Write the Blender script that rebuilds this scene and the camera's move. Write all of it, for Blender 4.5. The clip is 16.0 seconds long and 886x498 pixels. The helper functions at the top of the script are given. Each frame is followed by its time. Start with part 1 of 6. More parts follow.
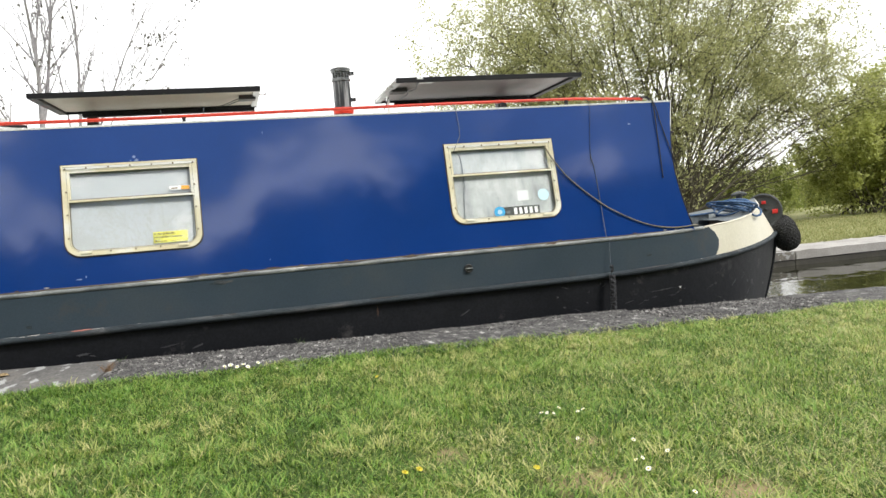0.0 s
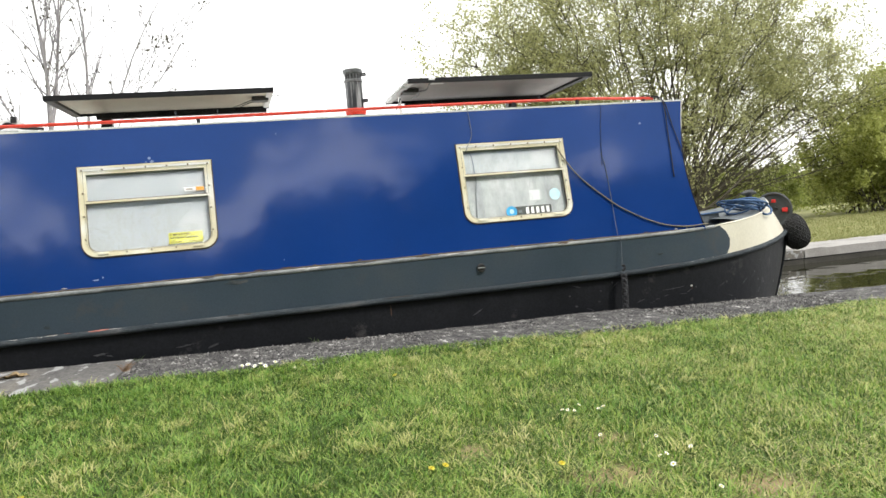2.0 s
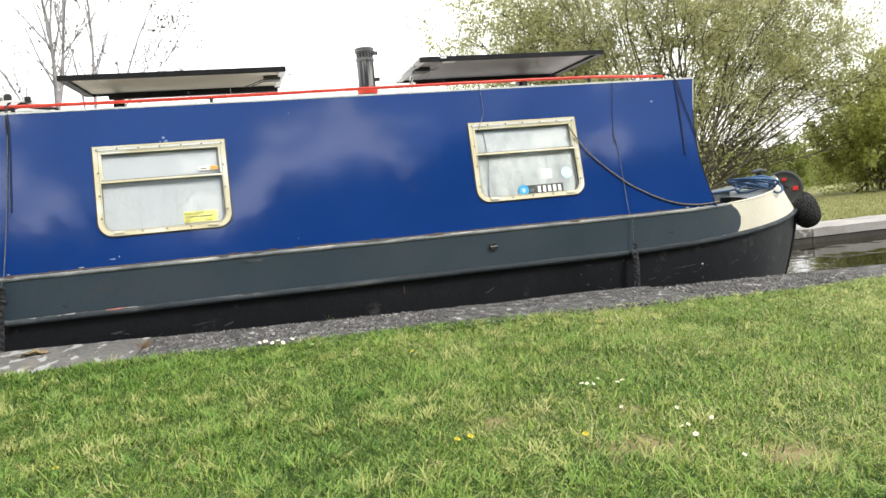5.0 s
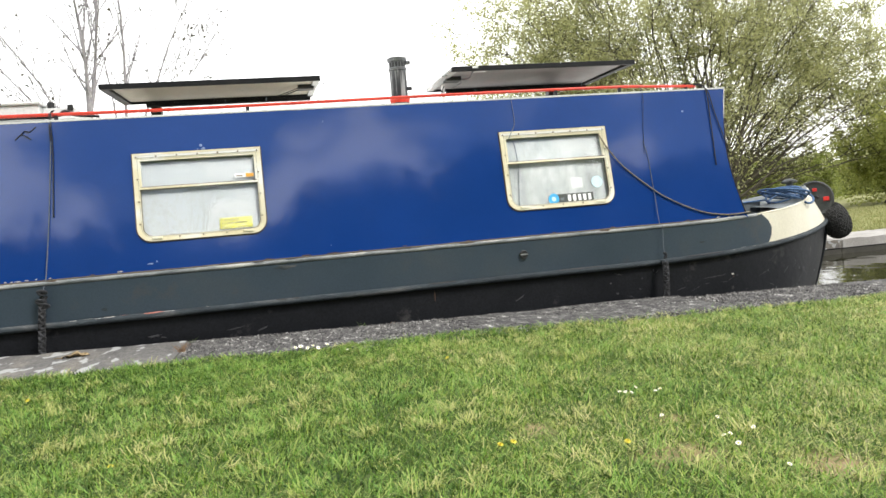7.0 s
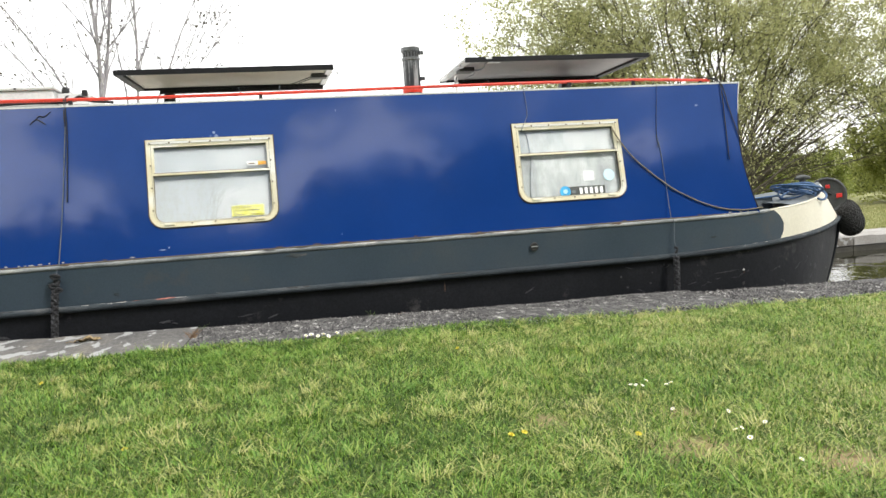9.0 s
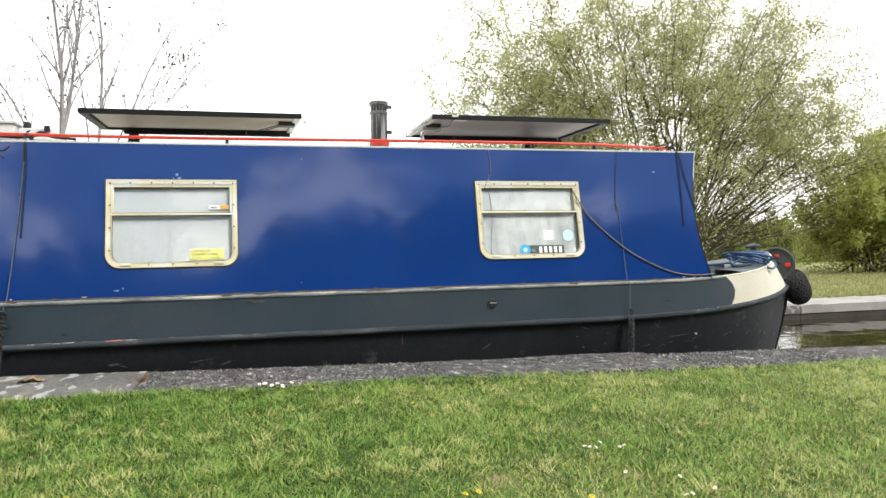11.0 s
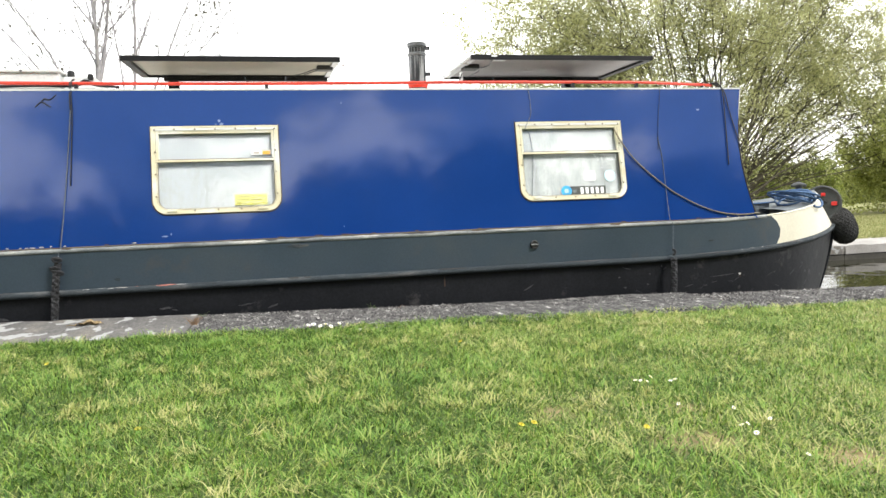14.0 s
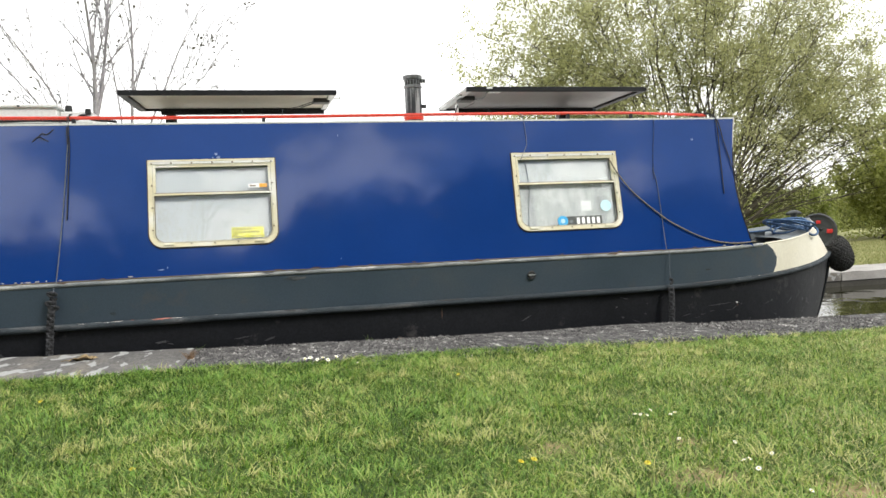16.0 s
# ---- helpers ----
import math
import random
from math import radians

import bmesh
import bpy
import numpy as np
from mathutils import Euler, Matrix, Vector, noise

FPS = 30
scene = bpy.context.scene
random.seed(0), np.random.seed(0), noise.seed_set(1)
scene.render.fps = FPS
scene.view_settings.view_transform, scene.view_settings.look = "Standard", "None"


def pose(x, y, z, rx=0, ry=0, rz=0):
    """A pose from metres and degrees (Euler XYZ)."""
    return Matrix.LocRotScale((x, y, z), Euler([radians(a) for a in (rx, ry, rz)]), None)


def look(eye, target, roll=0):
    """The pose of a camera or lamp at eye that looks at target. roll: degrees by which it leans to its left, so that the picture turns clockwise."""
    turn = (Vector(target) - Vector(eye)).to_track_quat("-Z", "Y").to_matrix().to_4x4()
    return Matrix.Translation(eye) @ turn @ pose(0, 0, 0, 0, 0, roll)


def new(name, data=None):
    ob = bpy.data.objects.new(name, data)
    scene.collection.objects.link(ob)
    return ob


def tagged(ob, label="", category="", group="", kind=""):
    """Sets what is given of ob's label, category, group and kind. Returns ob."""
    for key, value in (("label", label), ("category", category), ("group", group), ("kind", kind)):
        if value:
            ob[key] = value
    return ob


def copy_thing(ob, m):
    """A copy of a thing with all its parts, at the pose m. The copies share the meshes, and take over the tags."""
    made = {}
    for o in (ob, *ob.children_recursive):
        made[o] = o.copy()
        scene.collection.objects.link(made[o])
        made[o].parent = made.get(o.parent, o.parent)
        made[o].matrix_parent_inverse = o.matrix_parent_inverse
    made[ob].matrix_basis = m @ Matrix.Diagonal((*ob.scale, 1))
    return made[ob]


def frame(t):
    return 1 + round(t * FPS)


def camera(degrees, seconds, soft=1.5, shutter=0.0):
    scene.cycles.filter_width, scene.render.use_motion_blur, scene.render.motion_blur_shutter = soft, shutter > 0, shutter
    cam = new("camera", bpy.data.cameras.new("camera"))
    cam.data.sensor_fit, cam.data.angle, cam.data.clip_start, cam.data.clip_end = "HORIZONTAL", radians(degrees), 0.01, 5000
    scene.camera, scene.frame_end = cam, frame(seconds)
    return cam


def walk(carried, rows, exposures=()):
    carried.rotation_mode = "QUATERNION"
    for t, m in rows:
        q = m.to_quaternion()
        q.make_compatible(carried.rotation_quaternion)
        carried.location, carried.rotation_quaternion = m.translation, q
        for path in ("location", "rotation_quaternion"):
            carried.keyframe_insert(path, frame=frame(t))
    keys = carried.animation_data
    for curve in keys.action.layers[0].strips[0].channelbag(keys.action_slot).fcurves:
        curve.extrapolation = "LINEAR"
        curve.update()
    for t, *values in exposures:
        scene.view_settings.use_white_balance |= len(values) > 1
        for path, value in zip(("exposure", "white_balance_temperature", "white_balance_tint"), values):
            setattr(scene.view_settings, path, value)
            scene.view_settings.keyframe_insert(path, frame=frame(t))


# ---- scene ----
cam = camera(61.14, 16.0)
PATH = [
    (0, pose(-0.481, -3.870, 0.705, 88.03, 4.81, -15.16)),
    (0.5, pose(-0.494, -3.888, 0.697, 87.07, 5.41, -14.75)),
    (1, pose(-0.516, -3.864, 0.703, 87.16, 5.35, -14.90)),
    (1.5, pose(-0.530, -3.875, 0.702, 87.46, 4.30, -15.03)),
    (2, pose(-0.543, -3.881, 0.707, 88.07, 5.04, -14.84)),
    (2.5, pose(-0.563, -3.889, 0.704, 87.58, 4.55, -14.81)),
    (3, pose(-0.572, -3.884, 0.701, 87.49, 4.65, -14.62)),
    (3.5, pose(-0.584, -3.883, 0.698, 87.03, 4.76, -14.68)),
    (4, pose(-0.594, -3.884, 0.695, 86.01, 4.16, -15.23)),
    (4.2, pose(-0.591, -3.886, 0.695, 86.08, 4.90, -14.85)),
    (6.3, pose(-0.673, -3.909, 0.703, 86.99, 4.74, -13.47)),
    (6.5, pose(-0.682, -3.914, 0.707, 86.96, 4.60, -13.00)),
    (7, pose(-0.684, -3.917, 0.707, 87.35, 4.76, -12.94)),
    (7.5, pose(-0.685, -3.918, 0.711, 87.50, 4.79, -12.51)),
    (8, pose(-0.683, -3.913, 0.711, 86.89, 4.28, -12.21)),
    (8.2, pose(-0.684, -3.909, 0.705, 86.00, 4.18, -12.52)),
    (10.3, pose(-0.732, -3.933, 0.704, 88.59, 3.39, -11.72)),
    (10.5, pose(-0.722, -3.904, 0.713, 88.87, 2.47, -12.81)),
    (11, pose(-0.721, -3.935, 0.718, 90.54, 1.32, -15.42)),
    (11.5, pose(-0.737, -3.944, 0.713, 90.17, 1.68, -14.62)),
    (12, pose(-0.762, -3.943, 0.696, 86.81, 1.91, -12.21)),
    (12.5, pose(-0.795, -3.942, 0.683, 86.09, -0.04, -12.27)),
    (13, pose(-0.780, -3.958, 0.672, 86.86, 1.45, -12.74)),
    (13.5, pose(-0.774, -3.949, 0.671, 86.84, 3.12, -12.88)),
    (14, pose(-0.785, -3.929, 0.687, 86.59, 2.13, -12.98)),
    (14.5, pose(-0.796, -3.933, 0.720, 88.26, 2.39, -11.84)),
    (15, pose(-0.820, -3.944, 0.742, 90.12, 2.55, -10.03)),
    (15.5, pose(-0.819, -3.941, 0.727, 90.09, 2.42, -10.28)),
    (16, pose(-0.785, -3.924, 0.708, 88.72, 2.54, -13.25)),
]
walk(cam, PATH, [(0.0, -0.17), (0.5, -0.15), (1.5, -0.13), (2.5, -0.14), (3.5, -0.11), (4.0, 0.0), (6.5, -0.02), (7.5, 0.04), (8.0, 0.03),
                 (10.5, -0.17), (11.0, -0.12), (11.5, -0.22), (12.0, -0.08), (12.5, 0.16), (13.5, 0.18), (14.5, 0.17), (15.0, -0.03), (15.5, -0.20), (16.0, -0.18)])

# ---- world, sun ----
world = bpy.data.worlds.new("world")
scene.world = world
world.use_nodes = True
wn, wl = world.node_tree.nodes, world.node_tree.links
bg = wn["Background"]
sky = wn.new("ShaderNodeTexSky")
sky.sky_type, sky.sun_disc = "NISHITA", False
sky.sun_elevation, sky.sun_rotation = radians(45), radians(141)
sky_gain = wn.new("ShaderNodeVectorMath")
sky_gain.operation, sky_gain.inputs["Scale"].default_value = "SCALE", 0.1
w_co = wn.new("ShaderNodeTexCoord")
w_map = wn.new("ShaderNodeMapping")
w_map.inputs["Scale"].default_value = (1.0, 1.0, 1.7)
w_noise = wn.new("ShaderNodeTexNoise")
w_noise.inputs["Scale"].default_value, w_noise.inputs["Detail"].default_value = 8.0, 3.0
w_ramp = wn.new("ShaderNodeValToRGB")
w_map.inputs["Location"].default_value = (5.06, 2.2, 6.85)
w_ramp.color_ramp.elements.new(0.47)
w_ramp.color_ramp.elements.new(0.55)
for el, at, col in zip(w_ramp.color_ramp.elements, (0.292, 0.342, 0.412, 0.55), ((0.42, 0.54, 0.78, 1), (0.62, 0.72, 0.90, 1), (1.80, 1.82, 1.85, 1), (2.1, 2.09, 2.06, 1))):
    el.position, el.color = at, col
w_mix = wn.new("ShaderNodeMixRGB")
w_mix.inputs[0].default_value = 0.92
wl.new(w_co.outputs["Generated"], w_map.inputs["Vector"])
wl.new(w_map.outputs[0], w_noise.inputs["Vector"])
# the cloud bank thickens to the north and breaks up over the towpath
w_sep, w_bank = wn.new("ShaderNodeSeparateXYZ"), wn.new("ShaderNodeMath")
w_bank.operation, w_bank.inputs[1].default_value = "MULTIPLY_ADD", 0.20
wl.new(w_co.outputs["Generated"], w_sep.inputs[0])
wl.new(w_sep.outputs["Y"], w_bank.inputs[0])
wl.new(w_noise.outputs["Fac"], w_bank.inputs[2])
# and again to the west, astern of the boat
w_west, w_open, w_sum = wn.new("ShaderNodeMath"), wn.new("ShaderNodeMath"), wn.new("ShaderNodeMath")
w_west.operation, w_west.inputs[1].default_value, w_west.inputs[2].default_value = "MULTIPLY_ADD", -0.90, -0.150
w_open.operation, w_open.inputs[1].default_value = "MAXIMUM", 0.0
w_sum.operation = "ADD"
wl.new(w_sep.outputs["X"], w_west.inputs[0])
wl.new(w_west.outputs[0], w_open.inputs[0])
wl.new(w_open.outputs[0], w_sum.inputs[0])
wl.new(w_bank.outputs[0], w_sum.inputs[1])
wl.new(w_sum.outputs[0], w_ramp.inputs[0])
wl.new(sky.outputs[0], sky_gain.inputs[0])
wl.new(sky_gain.outputs[0], w_mix.inputs[1])
wl.new(w_ramp.outputs[0], w_mix.inputs[2])
wl.new(w_mix.outputs[0], bg.inputs["Color"])
bg.inputs["Strength"].default_value = 1.06

sun_lamp = bpy.data.lights.new("sun", "SUN")
sun_lamp.energy, sun_lamp.angle, sun_lamp.color = 3.2, radians(14), (1.0, 0.95, 0.88)
new("sun", sun_lamp).matrix_world = look((8, -10, 13), (0, 0, 0))


# ---- materials ----
def ramp_node(nt, fac, stops):
    r = nt.nodes.new("ShaderNodeValToRGB")
    while len(r.color_ramp.elements) < len(stops):
        r.color_ramp.elements.new(0.5)
    for e, (pos, col) in zip(r.color_ramp.elements, stops):
        e.position, e.color = pos, (*col, 1)
    nt.links.new(fac, r.inputs[0])
    return r.outputs[0]


def noise_node(nt, scale, detail=4.0, rough=0.55, stretch=(1, 1, 1), obj=True):
    co = nt.nodes.new("ShaderNodeTexCoord")
    mp = nt.nodes.new("ShaderNodeMapping")
    mp.inputs["Scale"].default_value = stretch
    n = nt.nodes.new("ShaderNodeTexNoise")
    n.inputs["Scale"].default_value, n.inputs["Detail"].default_value, n.inputs["Roughness"].default_value = scale, detail, rough
    nt.links.new(co.outputs["Object" if obj else "Generated"], mp.inputs[0])
    nt.links.new(mp.outputs[0], n.inputs["Vector"])
    return n.outputs["Fac"]


def mixed(nt, fac, a, b, mode="MIX"):
    m = nt.nodes.new("ShaderNodeMixRGB")
    m.blend_type = mode
    for sock, v in zip(m.inputs, (fac, a, b)):
        if isinstance(v, (int, float)):
            sock.default_value = v
        elif isinstance(v, tuple):
            sock.default_value = (*v, 1)
        else:
            nt.links.new(v, sock)
    return m.outputs[0]


def material(name, stops, scale=6.0, rough=0.6, metal=0.0, fine=60.0, fine_amount=0.25, bump=0.15, bump_scale=None,
             stretch=(1, 1, 1), rough_var=0.1, coat=0.0, spec=0.5, wear=None, wear_at=(0.62, 0.68), wear_scale=5.0, wear_detail=8.0, coat_rough=0.05):
    """Two scales of colour noise, optional wear patches of another colour, fine bump."""
    m = bpy.data.materials.new(name)
    m.use_nodes = True
    nt = m.node_tree
    b = nt.nodes["Principled BSDF"]
    big = noise_node(nt, scale, 5.0, 0.6, stretch)
    col = ramp_node(nt, big, stops)
    small = noise_node(nt, fine, 3.0, 0.6, stretch)
    grain = ramp_node(nt, small, [(0.3, (1 - fine_amount,) * 3), (0.7, (1 + fine_amount,) * 3)])
    col = mixed(nt, 1.0, col, grain, "MULTIPLY")
    if wear:
        w = noise_node(nt, wear_scale, wear_detail, 0.7 if wear_detail > 4 else 0.45, stretch)
        wr = ramp_node(nt, w, [(wear_at[0], (0, 0, 0)), (wear_at[1], (1, 1, 1))])
        col = mixed(nt, wr, col, wear)
    nt.links.new(col, b.inputs["Base Color"])
    rr = nt.nodes.new("ShaderNodeMapRange")
    rr.inputs["To Min"].default_value, rr.inputs["To Max"].default_value = max(0.02, rough - rough_var), min(1, rough + rough_var)
    nt.links.new(big, rr.inputs["Value"])
    nt.links.new(rr.outputs[0], b.inputs["Roughness"])
    b.inputs["Metallic"].default_value = metal
    b.inputs["Coat Weight"].default_value = coat
    b.inputs["Coat Roughness"].default_value = coat_rough
    b.inputs["Specular IOR Level"].default_value = spec
    if bump:
        bn = nt.nodes.new("ShaderNodeBump")
        bn.inputs["Strength"].default_value, bn.inputs["Distance"].default_value = bump, 0.01
        nt.links.new(noise_node(nt, bump_scale or fine, 5.0, 0.6, stretch), bn.inputs["Height"])
        nt.links.new(bn.outputs[0], b.inputs["Normal"])
    return m


def leaf_material(name, stops, rough=0.5, translucency=0.35, field=0.35, sway=0.7, dry=0.0):
    """Leaves or blades: a random tint for every island, a slow drift over the field, light through them."""
    m = bpy.data.materials.new(name)
    m.use_nodes = True
    nt = m.node_tree
    b = nt.nodes["Principled BSDF"]
    geo = nt.nodes.new("ShaderNodeNewGeometry")
    drift = noise_node(nt, field, 4.0)
    add = nt.nodes.new("ShaderNodeMath")
    add.operation = "MULTIPLY_ADD"
    add.inputs[1].default_value = 0.80
    nt.links.new(geo.outputs["Random Per Island"], add.inputs[0])
    sub = nt.nodes.new("ShaderNodeMath")
    sub.operation = "MULTIPLY_ADD"
    sub.inputs[1].default_value, sub.inputs[2].default_value = sway, 0.11 - 0.5 * sway - 1.3 * dry * sway
    if dry:
        # drier towards the trodden end of the lawn
        co, slant, more = nt.nodes.new("ShaderNodeTexCoord"), nt.nodes.new("ShaderNodeVectorMath"), nt.nodes.new("ShaderNodeMath")
        slant.operation, slant.inputs[1].default_value = "DOT_PRODUCT", (1.0, -0.8, 0.0)
        more.operation, more.inputs[1].default_value = "MULTIPLY_ADD", dry
        nt.links.new(co.outputs["Object"], slant.inputs[0])
        nt.links.new(slant.outputs["Value"], more.inputs[0])
        nt.links.new(drift, more.inputs[2])
        drift = more.outputs[0]
    nt.links.new(drift, sub.inputs[0])
    nt.links.new(sub.outputs[0], add.inputs[2])
    col = ramp_node(nt, add.outputs[0], stops)
    nt.links.new(col, b.inputs["Base Color"])
    b.inputs["Roughness"].default_value = rough
    b.inputs["Specular IOR Level"].default_value = 0.3
    tr = nt.nodes.new("ShaderNodeBsdfTranslucent")
    nt.links.new(col, tr.inputs["Color"])
    mx = nt.nodes.new("ShaderNodeMixShader")
    mx.inputs[0].default_value = translucency
    out = nt.nodes["Material Output"]
    nt.links.new(b.outputs[0], mx.inputs[1])
    nt.links.new(tr.outputs[0], mx.inputs[2])
    nt.links.new(mx.outputs[0], out.inputs["Surface"])
    return m


def glass_material(name):
    m = bpy.data.materials.new(name)
    m.use_nodes = True
    b = m.node_tree.nodes["Principled BSDF"]
    b.inputs["Base Color"].default_value = (0.96, 0.99, 0.98, 1)
    b.inputs["Roughness"].default_value = 0.01
    b.inputs["Transmission Weight"].default_value = 1.0
    b.inputs["IOR"].default_value = 1.5
    return m


M = {}
M["blue"] = material("blue_gloss_paint", [(0.3, (0.006, 0.036, 0.178)), (0.7, (0.008, 0.043, 0.208))], 1.6, 0.075, fine=180, fine_amount=0.06,
                     bump=0.22, bump_scale=1.5, rough_var=0.02, spec=0.6, coat=0.7, coat_rough=0.05, wear=(0.02, 0.05, 0.16), wear_at=(0.72, 0.84), wear_scale=4.5)
M["grey"] = material("slate_grey_paint", [(0.3, (0.029, 0.045, 0.063)), (0.55, (0.039, 0.057, 0.077)), (0.75, (0.054, 0.067, 0.078))], 1.3, 0.42,
                     fine=90, fine_amount=0.12, bump=0.12, bump_scale=3.0, wear=(0.085, 0.070, 0.058), wear_at=(0.60, 0.80), wear_scale=2.2)
M["black"] = material("black_bitumen", [(0.3, (0.0060, 0.0068, 0.0090)), (0.7, (0.0135, 0.0145, 0.0175))], 2.2, 0.55, spec=0.22, fine=70, fine_amount=0.3,
                      bump=0.3, bump_scale=14, wear=(0.105, 0.10, 0.097), wear_at=(0.60, 0.80), wear_scale=3.6)
M["edge"] = material("worn_steel_edge", [(0.35, (0.11, 0.125, 0.13)), (0.55, (0.27, 0.285, 0.28)), (0.72, (0.46, 0.455, 0.42))], 7.0, 0.5,
                     fine=120, fine_amount=0.3, bump=0.5, wear=(0.16, 0.085, 0.04), wear_at=(0.66, 0.72), wear_scale=3.5, stretch=(0.5, 2, 2))
M["strake"] = material("chipped_strake_paint", [(0.35, (0.026, 0.033, 0.040)), (0.55, (0.045, 0.056, 0.064)), (0.72, (0.13, 0.13, 0.13))], 6.0, 0.7, spec=0.25,
                       fine=110, fine_amount=0.3, bump=0.6, wear=(0.15, 0.07, 0.045), wear_at=(0.68, 0.73), wear_scale=4.5, stretch=(0.4, 2, 2))
M["cream_bow"] = material("cream_bow_paint", [(0.3, (0.72, 0.68, 0.54)), (0.7, (0.79, 0.755, 0.625))], 3.0, 0.4, fine=60, fine_amount=0.06,
                          bump=0.12, bump_scale=5, wear=(0.35, 0.32, 0.28), wear_at=(0.74, 0.80), wear_scale=7)
M["cream"] = material("cream_window_frame", [(0.3, (0.62, 0.55, 0.35)), (0.5, (0.72, 0.67, 0.48)), (0.64, (0.82, 0.81, 0.73))], 3.0, 0.36,
                      fine=80, fine_amount=0.05, bump=0.1, rough_var=0.15, wear=(0.40, 0.31, 0.16), wear_at=(0.72, 0.86), wear_scale=9)
M["roof"] = material("pale_roof_paint", [(0.3, (0.62, 0.63, 0.62)), (0.7, (0.74, 0.75, 0.73))], 3.0, 0.6, fine=60, fine_amount=0.1)
M["red"] = material("red_rail_paint", [(0.3, (0.52, 0.035, 0.018)), (0.7, (0.66, 0.055, 0.025))], 6.0, 0.35, fine=70, fine_amount=0.12,
                    wear=(0.3, 0.1, 0.06), wear_at=(0.70, 0.76), wear_scale=9)
M["dark_metal"] = material("dark_metal", [(0.3, (0.018, 0.018, 0.02)), (0.7, (0.045, 0.045, 0.05))], 9.0, 0.4, 0.3, fine=90)
# the pale upright streaks are gloss highlights painted in among the steel's own streaking
M["chimney"] = material("sooty_steel_painted_highlights", [(0.42, (0.022, 0.024, 0.028)), (0.53, (0.05, 0.053, 0.058)), (0.61, (0.38, 0.38, 0.38))], 34.0, 0.38, 0.2,
                        fine=90, fine_amount=0.25, stretch=(1, 1, 0.05))
M["chimney_top"] = material("grey_heat_stained_steel", [(0.3, (0.10, 0.105, 0.11)), (0.7, (0.26, 0.265, 0.27))], 22.0, 0.45, 0.3, fine=80, fine_amount=0.3, stretch=(1, 1, 0.4))
M["panel_frame"] = material("black_anodised_frame", [(0.3, (0.008, 0.008, 0.010)), (0.7, (0.016, 0.016, 0.018))], 5, 0.5, 0.0, fine=100, spec=0.3)
M["back_cream"] = material("cream_backsheet", [(0.3, (0.50, 0.45, 0.36)), (0.7, (0.60, 0.55, 0.45))], 2.5, 0.5, fine=40, fine_amount=0.05, bump=0)
M["back_grey"] = material("grey_backsheet", [(0.3, (0.26, 0.24, 0.235)), (0.7, (0.36, 0.33, 0.325))], 2.5, 0.5, fine=40, fine_amount=0.05, bump=0)
M["plate_grey"] = material("dull_galvanised_plate", [(0.3, (0.52, 0.52, 0.52)), (0.7, (0.68, 0.68, 0.67))], 14, 0.5, 0.1, fine=80, fine_amount=0.15, bump=0.1)
M["plastic_grey"] = material("grey_cable_sheath", [(0.3, (0.16, 0.16, 0.17)), (0.7, (0.26, 0.26, 0.27))], 20, 0.5, fine=90)
M["cell"] = material("solar_cells", [(0.3, (0.01, 0.012, 0.03)), (0.7, (0.015, 0.02, 0.045))], 4, 0.15, fine=50)
M["black_plastic"] = material("black_plastic", [(0.3, (0.012, 0.012, 0.012)), (0.7, (0.025, 0.025, 0.025))], 8, 0.45, fine=90)
M["alu"] = material("aluminium", [(0.3, (0.5, 0.5, 0.5)), (0.7, (0.65, 0.65, 0.65))], 8, 0.35, 0.9, fine=90)
M["brass"] = material("tarnished_screw", [(0.3, (0.16, 0.13, 0.08)), (0.7, (0.28, 0.23, 0.14))], 30, 0.4, 0.7, fine=200, bump=0)
M["blind"] = material("white_blind", [(0.3, (0.34, 0.36, 0.385)), (0.7, (0.39, 0.41, 0.43))], 0.9, 0.8, fine=30, fine_amount=0.02, bump=0)
M["steam"] = material("steamed_blind", [(0.3, (0.25, 0.27, 0.28)), (0.5, (0.38, 0.40, 0.41)), (0.7, (0.52, 0.54, 0.55))], 3.0, 0.8, fine=60, fine_amount=0.12,
                      bump=0.05, stretch=(2.4, 1, 0.5))
M["gasket"] = material("window_gasket", [(0.3, (0.10, 0.09, 0.065)), (0.7, (0.22, 0.19, 0.13))], 14, 0.7, fine=90)
M["glass"] = glass_material("window_glass")
M["yellow"] = material("yellow_sticker", [(0.3, (0.60, 0.57, 0.10)), (0.7, (0.66, 0.63, 0.13))], 9, 0.5, fine=60, fine_amount=0.04, bump=0)
M["ink"] = material("black_ink", [(0.3, (0.02, 0.02, 0.02)), (0.7, (0.03, 0.03, 0.03))], 9, 0.6, bump=0)
M["white_ink"] = material("white_print", [(0.3, (0.78, 0.78, 0.78)), (0.7, (0.85, 0.85, 0.85))], 9, 0.6, bump=0, fine_amount=0.05)
M["pale_paper"] = material("pale_paper", [(0.3, (0.60, 0.62, 0.63)), (0.7, (0.68, 0.70, 0.71))], 9, 0.7, bump=0, fine_amount=0.04)
M["sky_blue"] = material("blue_sticker", [(0.3, (0.02, 0.28, 0.55)), (0.7, (0.03, 0.34, 0.62))], 9, 0.5, bump=0, fine_amount=0.06)
M["pale_blue"] = material("pale_blue_disc", [(0.3, (0.42, 0.62, 0.72)), (0.7, (0.5, 0.7, 0.78))], 9, 0.5, bump=0, fine_amount=0.06)
M["orange"] = material("orange_sticker", [(0.3, (0.75, 0.36, 0.03)), (0.7, (0.8, 0.42, 0.05))], 9, 0.5, bump=0, fine_amount=0.06)
M["rope_black"] = material("black_cord", [(0.3, (0.010, 0.011, 0.013)), (0.7, (0.03, 0.032, 0.036))], 40, 0.8, fine=300, bump=0.4)
